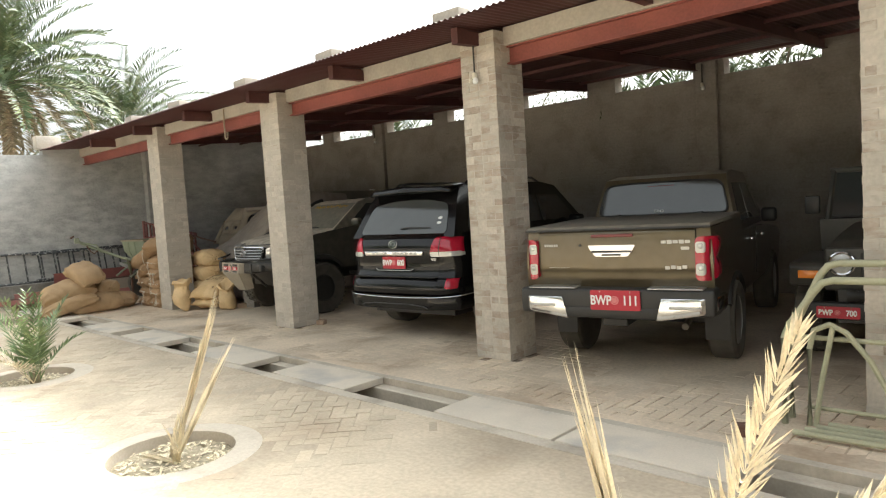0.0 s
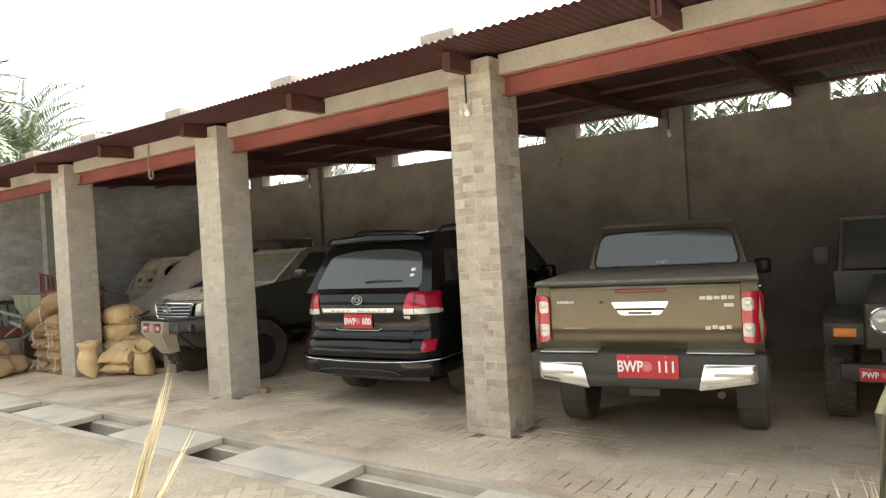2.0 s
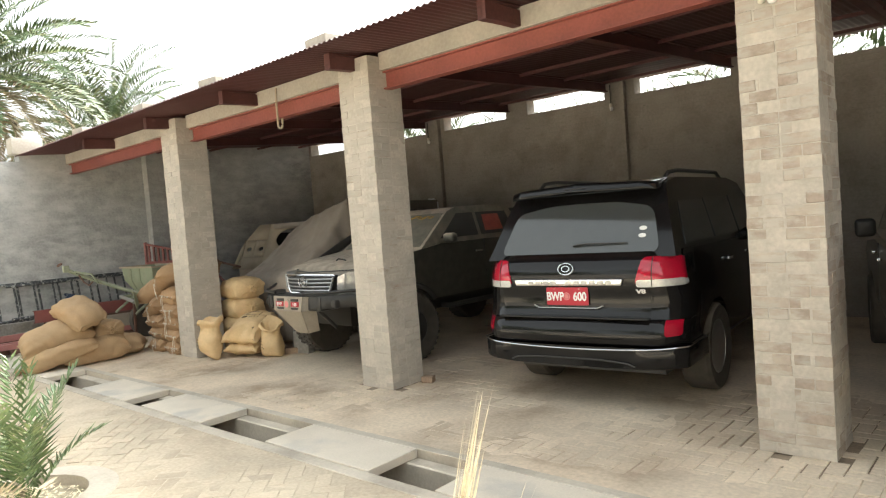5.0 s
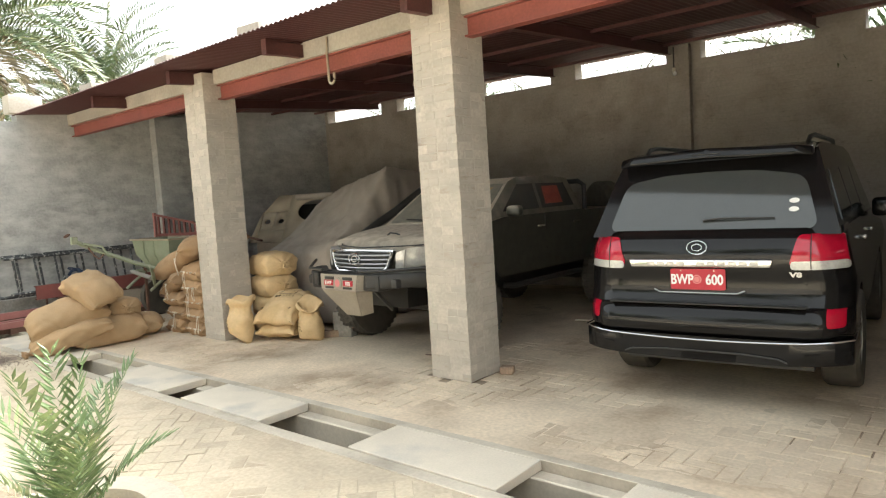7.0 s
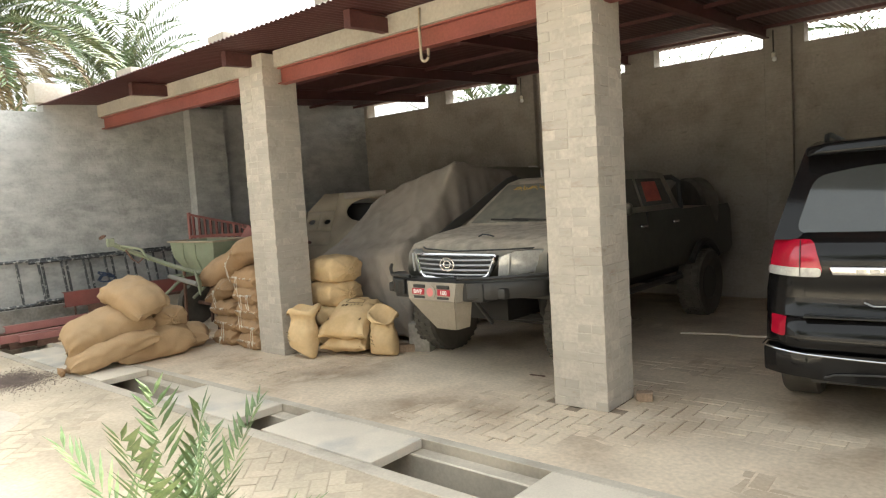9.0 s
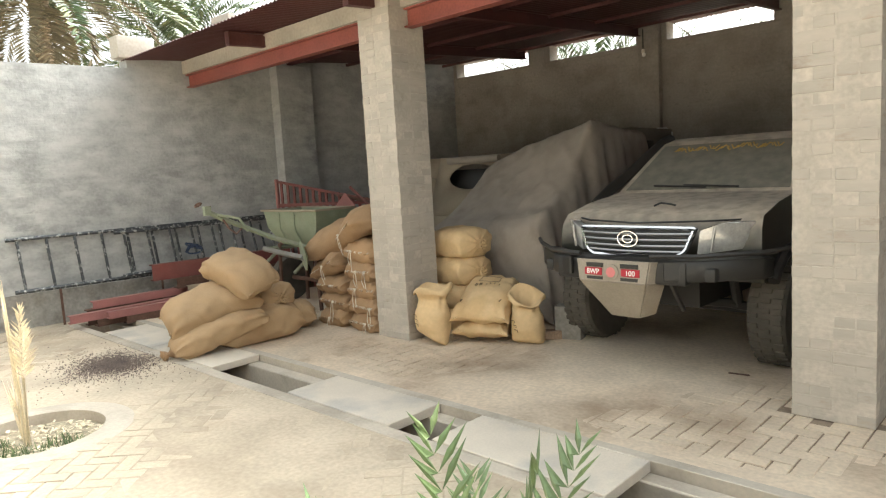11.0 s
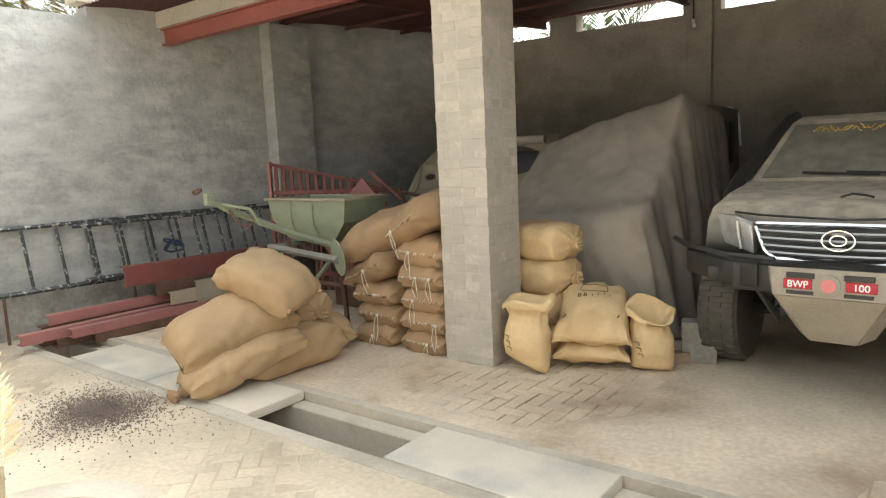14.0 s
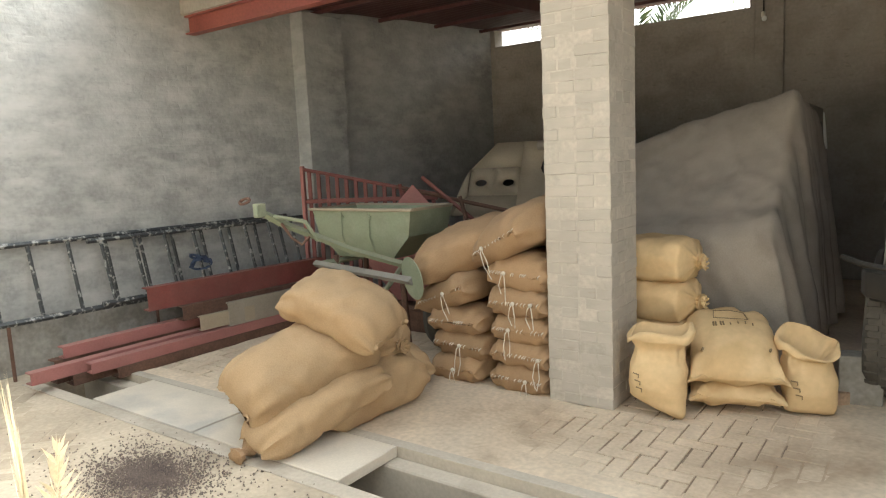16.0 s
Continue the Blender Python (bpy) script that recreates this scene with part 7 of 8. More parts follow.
build_cage()
FLAG = material("red_banner_cloth", (0.62, 0.075, 0.045), 0.75, vary=0.08, scale=3, bump=0.002)


def build_banner():
    T = thing("red_banner", pose(0, 0, 0), "plain red cloth banner with eyelets hung on a pillar", "banner")
    bm = bmesh.new()
    rows = []
    for i in range(30):
        z = 0.66 + (3.15 - 0.66) * i / 29
        rows.append([bm.verts.new((12.135 + 0.02 * math.sin(z * 2) + 0.03 * (i / 29) + 0.6 * j / 12, -0.028 - 0.012 * math.sin(j * 1.1 + z * 2.2), z)) for j in range(13)])
    for A, B in zip(rows, rows[1:]):
        for j in range(12):
            bm.faces.new((A[j], A[j + 1], B[j + 1], B[j]))
    o = part("cloth", bm, FLAG, T, angle=80)
    so = o.modifiers.new("thickness", "SOLIDIFY")
    so.thickness = 0.003
    for z in (0.70, 1.9, 2.85):
        part("eyelet", tube(bmesh.new(), [(12.165 + 0.02 * math.sin(z * 2) + 0.014 * math.cos(a), -0.044, z + 0.014 * math.sin(a)) for a in np.linspace(0, 6.28, 11)[:-1]], 0.004, 5, True), CHROME, T)
    part("banner_rail", tube(bmesh.new(), [(12.12, -0.02, 3.16), (12.8, -0.02, 3.16)], 0.015, 6), CAGE, T)


build_banner()

# ---------------------------------------------------------------- fittings on the carport
IVORY = material("ivory_plastic", (0.62, 0.58, 0.48), 0.5, vary=0.05)
BULB = material("frosted_bulb", (0.82, 0.82, 0.80), 0.2, vary=0.03, coat=0.4)


def build_bulb(m, rod=0.3, pair=True):
    T = thing("bulb_holder", m, "unlit white bulb on a thin conduit fixed to brickwork", "lamp", "bulb holders")
    part("conduit", tube(bmesh.new(), [(0, 0, 0.02), (0.0, 0.0, rod)], 0.009, 6), PLASTIC, T)
    part("holder", lathe(bmesh.new(), [(0.012, 0.04), (0.026, 0.03), (0.026, -0.02), (0.016, -0.03)], "z", 14), IVORY, T)
    prof = [(0.004, -0.085), (0.022, -0.078), (0.032, -0.058), (0.028, -0.032), (0.014, -0.015)]
    part("bulb", lathe(bmesh.new(), prof, "z", 18, (0.012, -0.005, 0)), BULB, T)
    if pair:
        part("second_holder", lathe(bmesh.new(), [(0.012, 0.03), (0.022, 0.02), (0.022, -0.02), (0.012, -0.03)], "z", 12, (-0.055, 0.0, -0.035)), IVORY, T)


build_bulb(pose(8.385, -0.055, 3.02), 0.33)
for x in (0.34, 4.42, 8.50):
    build_bulb(pose(x, Y_BACK - 0.14, 3.36), 0.34, False)


def build_hook():
    T = thing("hanging_hook", pose(2.74, 0.15, 0), "pale bent steel hook hanging over the red beam", "hook")
    pts = [(0, 0.04, 3.47), (0, 0.0, 3.47), (-0.005, -0.01, 3.3), (0.0, -0.01, 3.06)] + [(0.045 - 0.045 * math.cos(a), -0.01, 3.03 - 0.05 * math.sin(a)) for a in np.linspace(0, 3.14, 9)] + [(0.09, -0.01, 3.09)]
    part("hook_bar", tube(bmesh.new(), pts, 0.014, 8), BEIGE, T)


build_hook()
for i, x in enumerate((-2.0, 0.24, 2.12, 4.26, 6.28, 8.34, 10.3, 12.2)):
    z = roof_z(-0.3) + 0.014
    o = part("roof_weight", boxed(-0.18, 0.18, -0.11, 0.11, 0, 0.145, 0.012, 2), LINTEL)
    o.matrix_basis = pose(x, -0.30, z, 0, 0, random.Random(i).uniform(-6, 6))
    tagged(o, "pale block laid on the roof edge as a weight", "block", "roof weights")
o = part("roof_weight", boxed(-0.14, 0.14, -0.26, 0.26, 0, 0.30, 0.015, 2), LINTEL)
o.matrix_basis = pose(-4.36, -0.46, 3.50)
tagged(o, "pale plastered block on the end wall at the roof corner", "block")

# ---------------------------------------------------------------- planters and plants
R_HOLE = 0.45
LEAF = material("palm_leaf", (0.068, 0.102, 0.042), 0.5, vary=0.25, scale=5, fine=60, island=0.30, second=(0.15, 0.16, 0.07), patch=0.35, patch_scale=3)
LEAF_YOUNG = material("young_palm_leaf", (0.12, 0.175, 0.07), 0.42, vary=0.2, scale=6, fine=60, island=0.25, second=(0.20, 0.25, 0.11), patch=0.3, patch_scale=6)
LEAF_OLD = material("withered_palm_leaf", (0.17, 0.14, 0.085), 0.8, vary=0.2, scale=6, fine=60, island=0.25)
STRAW = material("dry_straw_leaf", (0.70, 0.61, 0.44), 0.8, vary=0.15, scale=8, fine=90, island=0.16)
BARK = material("palm_bark", (0.20, 0.155, 0.105), 0.95, vary=0.3, scale=9, fine=50, bump=0.01)
TWIG = material("tree_bark", (0.15, 0.12, 0.09), 0.95, vary=0.2, scale=9)
LEAF_TREE = material("tree_leaf", (0.095, 0.115, 0.055), 0.6, vary=0.2, scale=5, island=0.3)


def build_planter(cx, cy, seed, green):
    T = thing("planter_ring", pose(cx, cy, 0), "round planting hole with a smooth cement rim and litter" , "planter", "planting holes", "structure")
    part("rim", lathe(bmesh.new(), [(0.66, -0.01), (0.64, 0.006), (R_HOLE + 0.02, 0.014), (R_HOLE, 0.008), (R_HOLE - 0.005, -0.14), (R_HOLE + 0.02, -0.15)], "z", 48, (0, 0, 0), False), CEMENT, T)
    bm = bmesh.new()
    ctr = bm.verts.new((0, 0, -0.065))
    prev = None
    for r in np.linspace(0.05, R_HOLE - 0.003, 9):
        ring = []
        for k in range(40):
            a = 2 * math.pi * k / 40
            p = Vector((r * math.cos(a), r * math.sin(a), 0))
            p.z = -0.075 + 0.018 * noise.noise(p * 9 + Vector((seed, 0, 0)))
            ring.append(bm.verts.new(p))
        for k in range(40):
            if prev:
                bm.faces.new((prev[k], prev[(k + 1) % 40], ring[(k + 1) % 40], ring[k]))
            else:
                bm.faces.new((ctr, ring[k], ring[(k + 1) % 40]))
        prev = ring
    part("soil", bm, SOIL, T)
    rnd = random.Random(seed)
    verts, faces = [], []
    for k in range(420):
        r, a = (R_HOLE - 0.03) * math.sqrt(rnd.random()), rnd.uniform(0, 6.283)
        p = Vector((r * math.cos(a), r * math.sin(a), -0.062 + rnd.uniform(0, 0.012)))
        d = Vector((rnd.uniform(-1, 1), rnd.uniform(-1, 1), rnd.uniform(-0.3, 0.3))).normalized() * rnd.uniform(0.012, 0.035)
        e = d.cross(Vector((0, 0, 1))).normalized() * rnd.uniform(0.005, 0.014) + Vector((0, 0, rnd.uniform(-0.006, 0.006)))
        i = len(verts)
        verts += [tuple(p - d), tuple(p + e), tuple(p + d), tuple(p - e)]
        faces.append((i, i + 1, i + 2, i + 3))
    me = bpy.data.meshes.new("leaf_litter")
    me.from_pydata(verts, [], faces)
    me.materials.append(STRAW)
    ob = new("leaf_litter", me)
    ob.parent = T
    tagged(ob, kind="stuff")
    if green:
        verts, faces = [], []
        for k in range(260):
            r, a = 0.16 + 0.22 * rnd.random(), rnd.uniform(-2.2, 0.9)
            p = Vector((r * math.cos(a), r * math.sin(a), -0.07))
            t = p + Vector((rnd.uniform(-0.04, 0.04), rnd.uniform(-0.04, 0.04), rnd.uniform(0.04, 0.11)))
            w = Vector((rnd.uniform(-1, 1), rnd.uniform(-1, 1), 0)).normalized() * 0.005
            i = len(verts)
            verts += [tuple(p - w), tuple(p + w), tuple(t)]
            faces.append((i, i + 1, i + 2))
        me = bpy.data.meshes.new("weeds")
        me.from_pydata(verts, [], faces)
        me.materials.append(LEAF_YOUNG)
        ob = new("weeds", me)
        ob.parent = T
        tagged(ob, kind="stuff")


for i, (cx, cy) in enumerate(RINGS):
    build_planter(cx, cy, i + 1, i == 2)


def frond(verts, faces, base, az, elev, length, droop, n, leaf, width, rnd, fold=0.5, spread=60, start=0.22, rach=0.012):
    """One feather leaf: an arching midrib and two rows of narrow folded leaflets."""
    p = Vector(base)
    side = Vector((-math.sin(az), math.cos(az), 0))
    step = length / n
    e = elev
    for i in range(n + 1):
        u = i / n
        d = Vector((math.cos(az) * math.cos(e), math.sin(az) * math.cos(e), math.sin(e)))
        up = side.cross(d) * -1
        if up.z < 0 and e < 1.5:
            up = -up
        r = rach * (1 - 0.85 * u)
        k = len(verts)
        verts += [tuple(p + side * r), tuple(p + up * r), tuple(p - side * r), tuple(p - up * r)]
        if i:
            for q in range(4):
                faces.append((k - 4 + q, k - 4 + (q + 1) % 4, k + (q + 1) % 4, k + q))
        if u > start:
            w = (u - start) / (1 - start)
            ll = leaf * (0.55 + 0.75 * math.sin(math.pi * (0.18 + 0.72 * w))) * rnd.uniform(0.85, 1.1) * (1 - 0.35 * w)
            for s in (-1, 1):
                sp = radians(spread * (1 - 0.45 * w) + rnd.uniform(-8, 8))
                q = (d * math.cos(sp) + side * s * math.sin(sp) + up * (fold + rnd.uniform(-0.15, 0.15)) * math.sin(sp)).normalized()
                tip = p + q * ll + Vector((0, 0, -0.12 * ll * rnd.random()))
                wv = (d - q * d.dot(q)).normalized() * width
                mid = p + q * ll * 0.4
                k2 = len(verts)
                verts += [tuple(p), tuple(mid + wv), tuple(tip), tuple(mid - wv), tuple(mid + up * width * 0.6)]
                faces += [(k2, k2 + 1, k2 + 4), (k2, k2 + 4, k2 + 3), (k2 + 4, k2 + 1, k2 + 2), (k2 + 4, k2 + 2, k2 + 3)]
        p = p + d * step
        e -= droop * step / length * (0.4 + 1.2 * u)
    return p


def leaves_part(name, verts, faces, mat, parent, label=""):
    me = bpy.data.meshes.new(name)
    me.from_pydata(verts, [], faces)
    me.materials.append(mat)
    ob = new(name, me)
    ob.parent = parent
    if label:
        ob["label"] = label
    return ob


def build_palm(x, y, trunk, fr, count, seed, label, scale=1.0, old=14):
    rnd = random.Random(seed)
    T = thing("palm_tree", pose(x, y, 0), label, "palm tree", "date palms")
    bm = bmesh.new()
    n = max(6, int(trunk / 0.14))
    prof = []
    for i in range(n + 1):
        z = trunk * i / n
        r = (0.19 - 0.03 * i / n) * scale
        prof += [(r, z), (r + 0.05, z + 0.09)]
    lathe(bm, prof, "z", 14)
    for v in bm.verts:
        v.co.x += 0.05 * noise.noise(v.co * 3)
        v.co.y += 0.05 * noise.noise(v.co * 3 + Vector((7, 0, 0)))
    part("trunk", bm, BARK, T)
    for name, mat, cnt, e0, e1 in (("crown", LEAF, count, -0.15, 1.45), ("withered_fronds", LEAF_OLD, old, -1.0, -0.1)):
        verts, faces = [], []
        for k in range(cnt):
            az = k * 2.39996 + rnd.uniform(-0.2, 0.2)
            el = e0 + (e1 - e0) * (k + 0.5) / cnt
            L = fr * rnd.uniform(0.85, 1.1) * (0.7 if name != "crown" else 1.0)
            frond(verts, faces, (0.12 * math.cos(az), 0.12 * math.sin(az), trunk + 0.1 + 0.25 * k / cnt), az, el, L, rnd.uniform(0.7, 1.3), 40, 0.50 * scale, 0.024 * scale, rnd, rach=0.024)
        leaves_part(name, verts, faces, mat, T)
    return T


build_palm(-10.8, 0.35, 5.95, 3.7, 88, 3, "tall date palm with a wide grey-green crown and dry skirt", 1.0, 12)
build_palm(-13.6, 4.9, 4.9, 3.5, 64, 4, "younger date palm with bright upright fronds behind the wall", 0.9, 3)
build_palm(-9.4, -2.4, 2.2, 2.3, 34, 5, "low bushy date palm behind the end wall", 0.9, 10)
build_palm(-11.5, 6.6, 3.0, 2.4, 26, 6, "low date palm standing beyond the carport", 0.9, 5)
for k, (x, y, t, f) in enumerate(((6.2, 8.4, 2.6, 2.2), (8.4, 8.2, 2.4, 2.3), (10.6, 8.4, 2.5, 2.3), (13.2, 8.6, 2.5, 2.3), (-2.6, 9.0, 2.6, 2.4))):
    build_palm(x, y, t, f, 24, 20 + k, "date palm standing behind the back wall", 0.9, 4)


def build_tree(x, y, h, seed):
    """A spreading tree of fine drooping twigs with many small leaves."""
    rnd = random.Random(seed)
    T = thing("leafy_tree", pose(x, y, 0), "sparse fine-leaved tree behind the back wall", "tree", "trees behind the wall")
    bm = bmesh.new()
    tube(bm, [(0, 0, 0), (0.08, 0.03, h * 0.3), (-0.05, 0.1, h * 0.55)], 0.14, 8, taper=0.6)
    verts, faces = [], []
    for k in range(26):
        az, el = rnd.uniform(0, 6.28), rnd.uniform(0.1, 1.2)
        L = rnd.uniform(1.2, 2.4)
        a = Vector((-0.05, 0.1, h * rnd.uniform(0.4, 0.55)))
        d = Vector((math.cos(az) * math.cos(el), math.sin(az) * math.cos(el), math.sin(el)))
        pts = [a + d * L * u + Vector((0, 0, -0.35 * L * u * u)) for u in (0, 0.33, 0.66, 1)]
        tube(bm, pts, 0.035, 5, taper=0.2)
        for q in range(170):
            u = rnd.uniform(0.25, 1)
            c = a + d * L * u + Vector((rnd.gauss(0, 0.22), rnd.gauss(0, 0.22), -0.35 * L * u * u + rnd.gauss(-0.1, 0.2)))
            e = Vector((rnd.uniform(-1, 1), rnd.uniform(-1, 1), rnd.uniform(-1.2, 0.4))).normalized() * rnd.uniform(0.04, 0.09)
            w = e.cross(Vector((0.3, 0.2, 1))).normalized() * 0.014
            i = len(verts)
            verts += [tuple(c - e), tuple(c + w), tuple(c + e), tuple(c - w)]
            faces.append((i, i + 1, i + 2, i + 3))
    part("trunk", bm, TWIG, T)
    leaves_part("crown", verts, faces, LEAF_TREE, T)


for k, (x, y, h) in enumerate(((0.4, 8.4, 5.6), (2.6, 8.3, 5.8), (4.6, 8.6, 6.0), (-4.4, 9.5, 5.4), (1.4, 10.5, 6.4), (-1.2, 8.8, 5.6), (6.6, 7.7, 6.0), (9.0, 7.8, 6.2), (11.4, 7.7, 6.0), (13.8, 7.9, 6.2), (-3.2, 7.8, 5.6))):
    build_tree(x, y, h, 60 + k)


def build_yard_tree(x, y, h, seed):
    """A broad leafy tree on the far side of the yard, seen only as a mirror image in car windows and paint."""
    rnd = random.Random(seed)
    T = thing("leafy_tree", pose(x, y, 0), "broad dark leafy tree across the yard", "tree", "trees across the yard")
    bm = bmesh.new()
    tube(bm, [(0, 0, 0), (0.1, 0.05, h * 0.25), (-0.06, 0.1, h * 0.5)], 0.2, 8, taper=0.6)
    verts, faces = [], []
    for k in range(30):
        az, el = rnd.uniform(0, 6.28), rnd.uniform(0.0, 1.3)
        L = rnd.uniform(1.4, 0.42 * h)
        a = Vector((-0.05, 0.1, h * rnd.uniform(0.32, 0.5)))
        d = Vector((math.cos(az) * math.cos(el), math.sin(az) * math.cos(el), math.sin(el)))
        tube(bm, [a + d * L * u for u in (0, 0.5, 1)], 0.05, 5, taper=0.2)
        for q in range(120):
            c = a + d * L * rnd.uniform(0.3, 1.05) + Vector((rnd.gauss(0, 0.4), rnd.gauss(0, 0.4), rnd.gauss(0, 0.35)))
            e = Vector((rnd.uniform(-1, 1), rnd.uniform(-1, 1), rnd.uniform(-1, 1))).normalized() * rnd.uniform(0.10, 0.2)
            w = e.cross(Vector((0.3, 0.2, 1))).normalized() * 0.06
            i = len(verts)
            verts += [tuple(c - e), tuple(c + w), tuple(c + e), tuple(c - w)]
            faces.append((i, i + 1, i + 2, i + 3))
    part("trunk", bm, TWIG, T)
    leaves_part("crown", verts, faces, LEAF_TREE, T)


for k in range(9):
    build_yard_tree(-5 + 3.4 * k + 0.8 * math.sin(5 * k), -13.0 + 1.0 * math.sin(3 * k), 8.6 + 1.2 * math.sin(2.3 * k + 1), 90 + k)


def build_young_palm():
    rnd = random.Random(8)
    T = thing("young_palm", pose(RINGS[1][0] + 0.10, RINGS[1][1] + 0.02, -0.07), "green young date palm with stiff feather leaves in a planting hole", "palm plant")
    for k in range(10):
        az = k * 2.4 + 0.5
        el = 1.52 - 0.060 * k
        L = rnd.uniform(0.95, 1.14) * (1 - 0.036 * k)
        verts, faces = [], []
        frond(verts, faces, (0.03 * math.cos(az), 0.03 * math.sin(az), 0.02), az, el, L, 0.20 + 0.06 * k, 20, 0.23, 0.0105, rnd, fold=0.35, spread=56, start=0.16, rach=0.010)
        leaves_part("leaf", verts, faces, LEAF_YOUNG, T)
    verts, faces = [], []
    for k in range(4):
        frond(verts, faces, (0.04, -0.03, 0.02), 4.2 + k * 0.7, 1.0 - 0.1 * k, 0.6, 0.6, 14, 0.16, 0.005, rnd, start=0.3, rach=0.006)
    leaves_part("dry_leaf", verts, faces, STRAW, T, "dry straw-coloured leaf")
    part("stem", lathe(bmesh.new(), [(0.05, -0.02), (0.06, 0.04), (0.04, 0.12), (0.01, 0.16)], "z", 12), LEAF_OLD, T)


build_young_palm()


def dry_frond(T, base, tip, spreadw, n, seed, fan=0.0):
    """A folded dry frond: a sheaf of straw blades from base to tip, opening out at the top by fan."""
    rnd = random.Random(seed)
    base, tip = Vector(base), Vector(tip)
    d = (tip - base)
    side = d.cross(Vector((0.3, 1, 0))).normalized()
    back = side.cross(d).normalized()
    verts, faces = [], []
    for k in range(n):
        o = base + side * rnd.uniform(-0.02, 0.02) + back * rnd.uniform(-0.02, 0.02)
        f = rnd.uniform(0.55, 1.0)
        s0 = rnd.uniform(-1, 1)
        mid = base + d * 0.55 * f + side * s0 * spreadw * 0.5 + back * rnd.uniform(-1, 1) * spreadw * 0.4
        end = base + d * f + side * (s0 * (spreadw + fan)) + back * rnd.uniform(-1, 1) * spreadw * 0.6 + Vector((0, 0, -abs(s0) * fan * 0.5))
        w = (side * rnd.uniform(0.3, 1) + back * rnd.uniform(-1, 1)).normalized() * rnd.uniform(0.004, 0.009)
        i = len(verts)
        verts += [tuple(o - w), tuple(o + w), tuple(mid + w * 1.2), tuple(mid - w * 1.2), tuple(end)]
        faces += [(i, i + 1, i + 2, i + 3), (i + 3, i + 2, i + 4)]
    ob = leaves_part("dry_leaf", verts, faces, STRAW, T)
    bm = bmesh.new()
    tube(bm, [base, base + d * 0.4, base + d * 0.75], 0.014, 6, taper=0.3)
    part("midrib", bm, STRAW, T)


def dry_plume(T, base, tip, n, leaf, spread, start, droop, seed):
    """A dry feather leaf: a pale midrib with stiff narrow leaflets that point along it."""
    base, tip = Vector(base), Vector(tip)
    d = tip - base
    verts, faces = [], []
    for fold in (1.1, -0.8):
        frond(verts, faces, base, math.atan2(d.y, d.x), math.atan2(d.z, math.hypot(d.x, d.y)) + droop * 0.35, d.length, droop, n, leaf, 0.007, random.Random(seed), fold=fold, spread=spread, start=start, rach=0.012)
    leaves_part("dry_leaf", verts, faces, STRAW, T)


T = thing("dry_palm_seedling", pose(RINGS[0][0], RINGS[0][1], -0.07), "withered straw-coloured palm seedling standing in a planting hole", "dry plant", "withered seedlings")
dry_frond(T, (0, 0, 0), (0.10, 0.44, 1.30), 0.05, 60, 1)
dry_frond(T, (0.02, 0, 0), (0.22, 0.50, 0.98), 0.06, 22, 2)
dry_frond(T, (0, 0.02, 0), (0.02, 0.10, 0.45), 0.10, 20, 3)
dry_frond(T, (0.02, 0.02, 0), (0.20, -0.06, 0.40), 0.12, 16, 4)
dry_frond(T, (0.03, 0, 0.01), (-0.30, -0.18, 0.06), 0.03, 8, 5)
T = thing("dry_palm_seedling", pose(RINGS[2][0], RINGS[2][1] - 0.06, -0.07), "withered palm seedling with a pale fan-shaped leaf end", "dry plant", "withered seedlings")
dry_frond(T, (0, 0, 0), (-0.10, -0.02, 1.28), 0.03, 34, 6)
dry_plume(T, (0.02, 0.01, 0), (0.06, 0.04, 0.98), 30, 0.13, 30, 0.5, 0.15, 7)
dry_plume(T, (0.03, 0.0, 0), (0.16, 0.02, 0.84), 28, 0.14, 36, 0.6, 0.2, 8)
dry_frond(T, (0, 0, 0), (-0.14, -0.05, 0.55), 0.06, 14, 9)
T = thing("dry_palm_seedling", pose(RINGS[3][0], RINGS[3][1], -0.07), "large withered palm seedling with spreading straw-coloured fronds", "dry plant", "withered seedlings")
dry_frond(T, (0, 0, 0), (-0.42, 0.12, 1.26), 0.05, 46, 10)
dry_frond(T, (0, 0, 0), (-0.33, 0.10, 1.10), 0.05, 24, 11)
dry_plume(T, (0.02, 0, 0), (0.40, 0.12, 1.34), 42, 0.20, 24, 0.35, 0.12, 12)
dry_plume(T, (0.04, 0, 0), (0.60, 0.12, 0.90), 30, 0.20, 28, 0.35, 0.25, 13)
dry_plume(T, (0.05, 0.02, 0), (0.86, 0.16, 0.66), 22, 0.20, 28, 0.45, 0.4, 14)

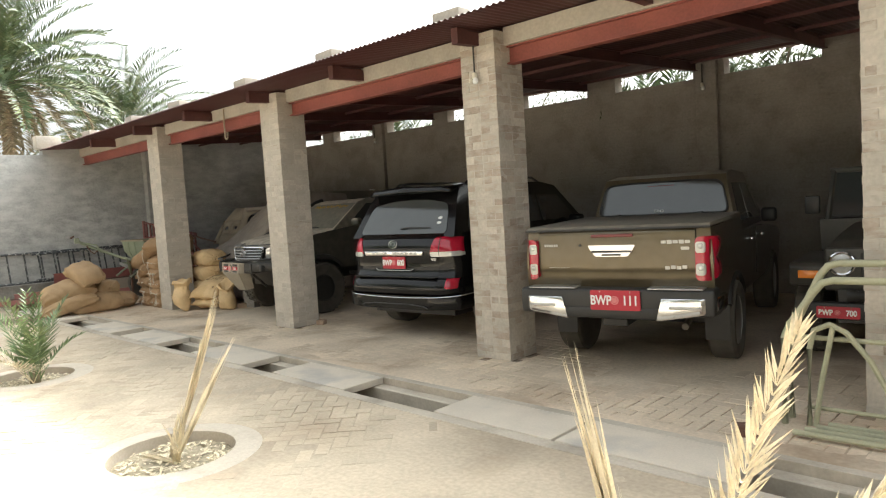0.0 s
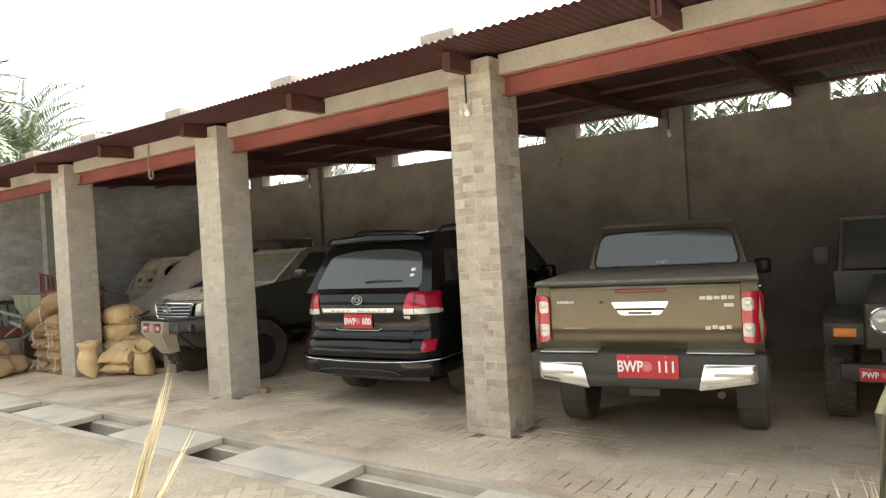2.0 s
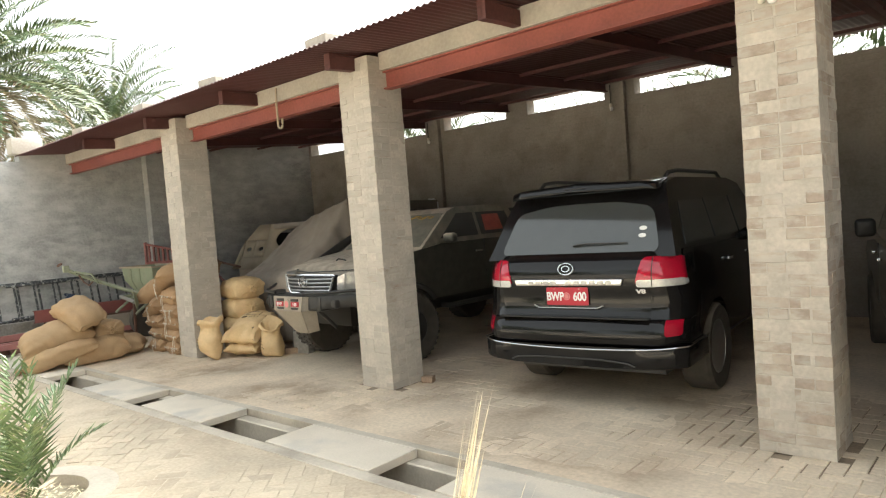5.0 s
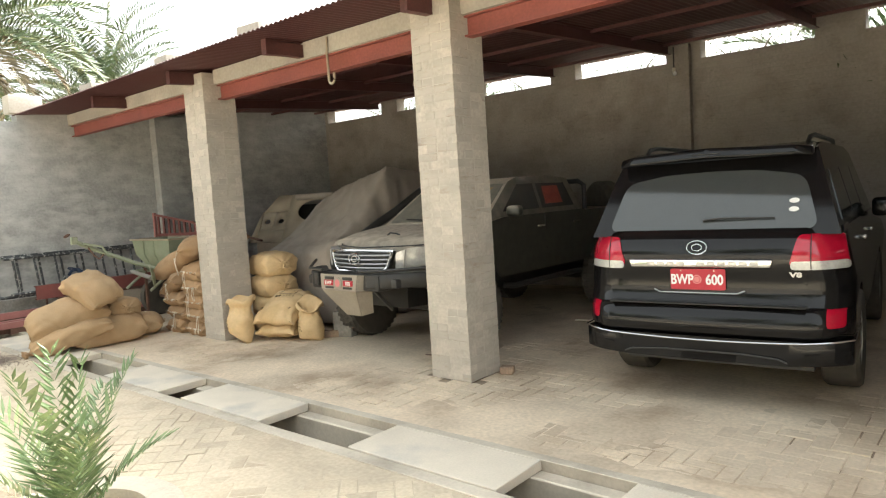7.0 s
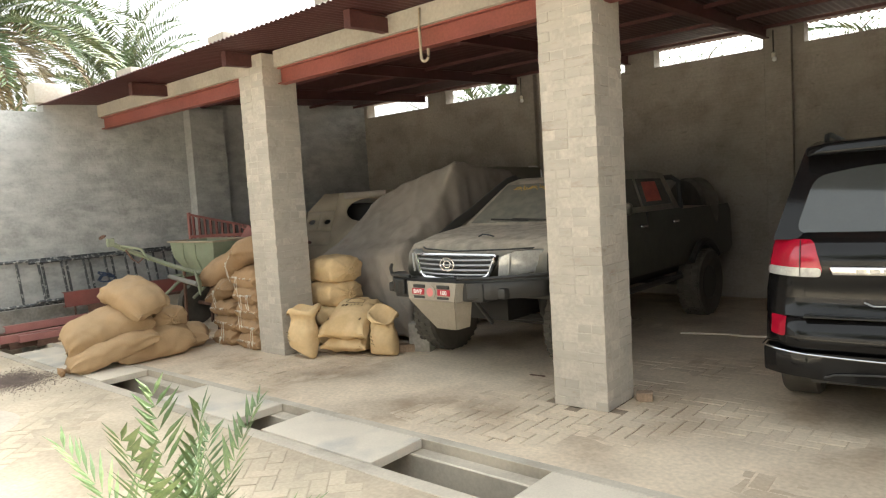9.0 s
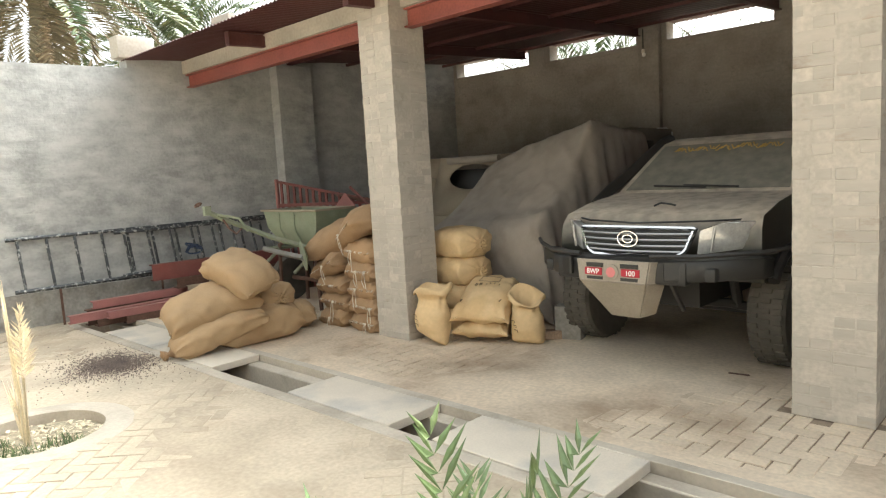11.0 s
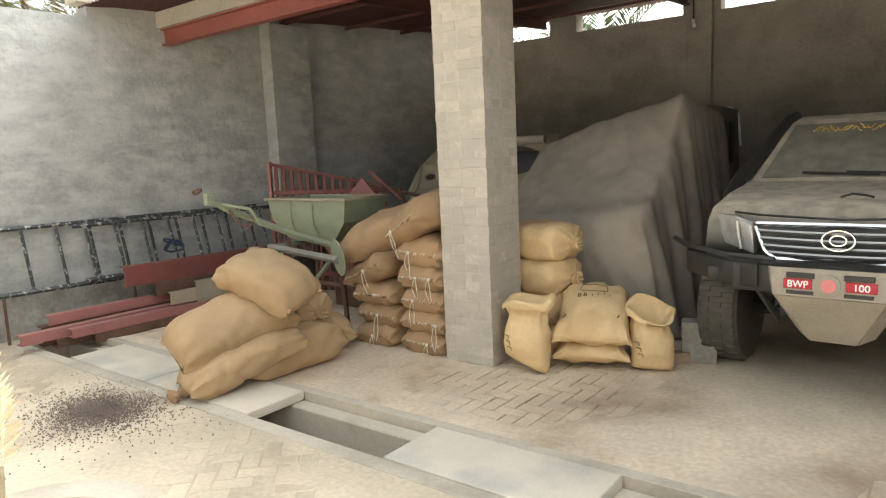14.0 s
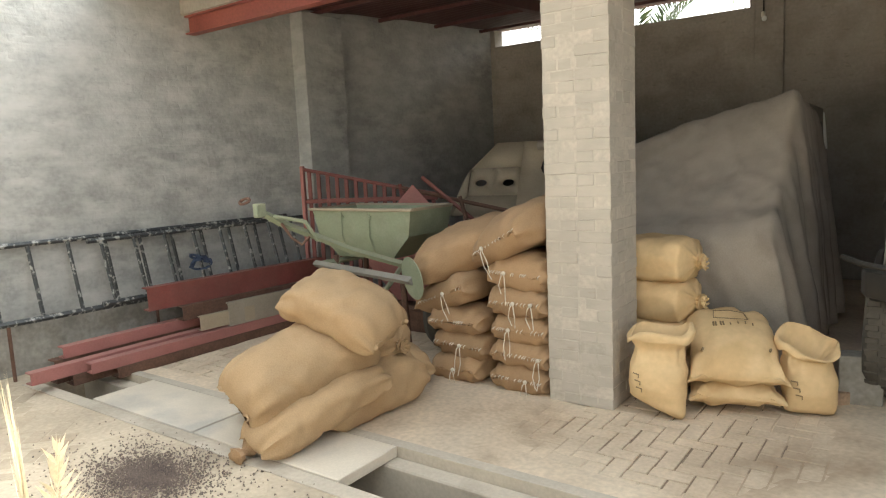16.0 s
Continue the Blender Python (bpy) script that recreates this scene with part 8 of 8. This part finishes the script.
# dark seeds spilled on the yard
def build_seeds():
    rnd = random.Random(77)
    verts, faces = [], []
    for k in range(7000):
        a = rnd.uniform(0, 6.283)
        lobe = 1 + 0.35 * noise.noise(Vector((math.cos(a) * 1.6, math.sin(a) * 1.6, 3.0)))
        r = abs(rnd.gauss(0, 0.26)) * lobe if rnd.random() < 0.8 else abs(rnd.gauss(0.2, 0.42)) * lobe
        x, y = -1.42 + r * math.cos(a) * 1.05, -2.22 + r * math.sin(a) * 0.72
        if y > Y_NEAR - 0.06 and rnd.random() < 0.8:
            continue
        z = 0.010 if r > 0.4 else 0.014
        s = rnd.uniform(0.004, 0.009)
        b = rnd.uniform(0, 6.283)
        i = len(verts)
        for q in range(3):
            verts.append((x + s * math.cos(b + 2.09 * q), y + s * math.sin(b + 2.09 * q), z - 0.004))
        verts.append((x, y, z + s * 0.7))
        faces += [(i, i + 1, i + 3), (i + 1, i + 2, i + 3), (i + 2, i, i + 3)]
    me = bpy.data.meshes.new("spilled_seeds")
    me.from_pydata(verts, [], faces)
    me.materials.append(material("dark_seed", (0.17, 0.13, 0.11), 0.8, vary=0.2, island=0.3))
    tagged(new("spilled_seeds", me), "dark seeds spilled over the yard paving", "seeds", kind="stuff")


build_seeds()

# ---------------------------------------------------------------- small pieces last: pillar bricks and paving
build_pillars()


def build_paving():
    """Bricks laid flat in herringbone, a little uneven, with sandy joints."""
    L, W, T = 0.228, 0.112, 0.05
    rnd = random.Random(5)
    def add(verts, faces, cx, cy, ang, z, tilt):
        c, s = math.cos(ang), math.sin(ang)
        k = len(verts)
        hx, hy = L / 2 - rnd.uniform(0.003, 0.009), W / 2 - rnd.uniform(0.003, 0.008)
        for dz, ins in ((-T, 0), (-0.003, 0), (0, 0.003)):
            for sx, sy in ((-1, -1), (1, -1), (1, 1), (-1, 1)):
                x, y = sx * (hx - ins), sy * (hy - ins)
                verts.append((cx + x * c - y * s, cy + x * s + y * c, z + dz + tilt[0] * x + tilt[1] * y))
        for r in (0, 4):
            for i in range(4):
                faces.append((k + r + i, k + r + (i + 1) % 4, k + r + 4 + (i + 1) % 4, k + r + 4 + i))
        faces.append((k + 8, k + 9, k + 10, k + 11))
    for zone in (0, 1):
        singles, verts, faces = [], [], []
        rot = radians(45 if zone == 0 else 0)
        c, s = math.cos(rot), math.sin(rot)
        for i in range(-150, 151):
            for j in range(-80, 81):
                # herringbone: pairs of a lying and a standing brick, stepped by one width
                for kind in (0, 1):
                    u = (i + 4 * j) * W
                    v = i * W
                    if kind == 0:
                        px, py, a = u + L / 2, v + W / 2, 0.0
                    else:
                        px, py, a = u + L + W / 2, v + W - L / 2 + 0.0, math.pi / 2
                    x, y = px * c - py * s + 6, px * s + py * c - 2
                    if zone == 0 and not (-4.3 < x < 15.5 and -8.5 < y < Y_NEAR - 0.17):
                        continue
                    if zone == 1 and not (end_x(y) + 0.1 < x < 19.5 and Y_FAR + 0.13 < y < Y_BACK - 0.05):
                        continue
                    if zone == 0 and any((x - cx) ** 2 + (y - cy) ** 2 < 0.62 ** 2 for cx, cy in RINGS):
                        continue
                    if zone == 1 and any(q - 0.02 < x < q + PW + 0.02 and -0.02 < y < PD + 0.02 for q in PILLARS):
                        continue
                    sink = 0.5 + 0.5 * noise.noise(Vector((x * 0.55, y * 0.55, zone * 9)))
                    z = rnd.uniform(-0.004, 0.001) if zone else 0.015 - 0.030 * sink + rnd.uniform(-0.003, 0.003)
                    if zone and y > 1.6 and dust_cover(x, y) > 0.97:
                        continue
                    tilt = (rnd.uniform(-0.012, 0.012), rnd.uniform(-0.018, 0.018))
                    near = (zone == 0 and 1.2 < x < 5.6 and -2.9 < y < -1.9) or (zone == 1 and 1.2 < x < 6.6 and -1.05 < y < -0.1)
                    if near and len(singles) < 296:
                        singles.append((x, y, a + rot, z, tilt))
                    else:
                        add(verts, faces, x, y, a + rot, z, tilt)
        t = thing("paving_yard" if zone == 0 else "paving_carport", pose(0, 0, 0), "dusty yellowish brick paving in herringbone" if zone == 0 else "dusty brown brick paving of the carport floor, lightened against its shade", "paving", kind="structure")
        me = bpy.data.meshes.new("laid_bricks")
        me.from_pydata(verts, [], faces)
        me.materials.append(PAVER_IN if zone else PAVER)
        ob = new("laid_bricks", me)
        ob.parent = t
        tagged(ob, kind="stuff")
        v1, f1 = [], []
        add(v1, f1, 0, 0, 0, 0, (0, 0))
        one = bpy.data.meshes.new("brick")
        one.from_pydata(v1, [], f1)
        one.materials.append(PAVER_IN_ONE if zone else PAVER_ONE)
        for x, y, a, z, tilt in singles:
            piece("brick", one, t, pose(x, y, z, math.degrees(tilt[1]), math.degrees(tilt[0]), math.degrees(a)))


build_paving()
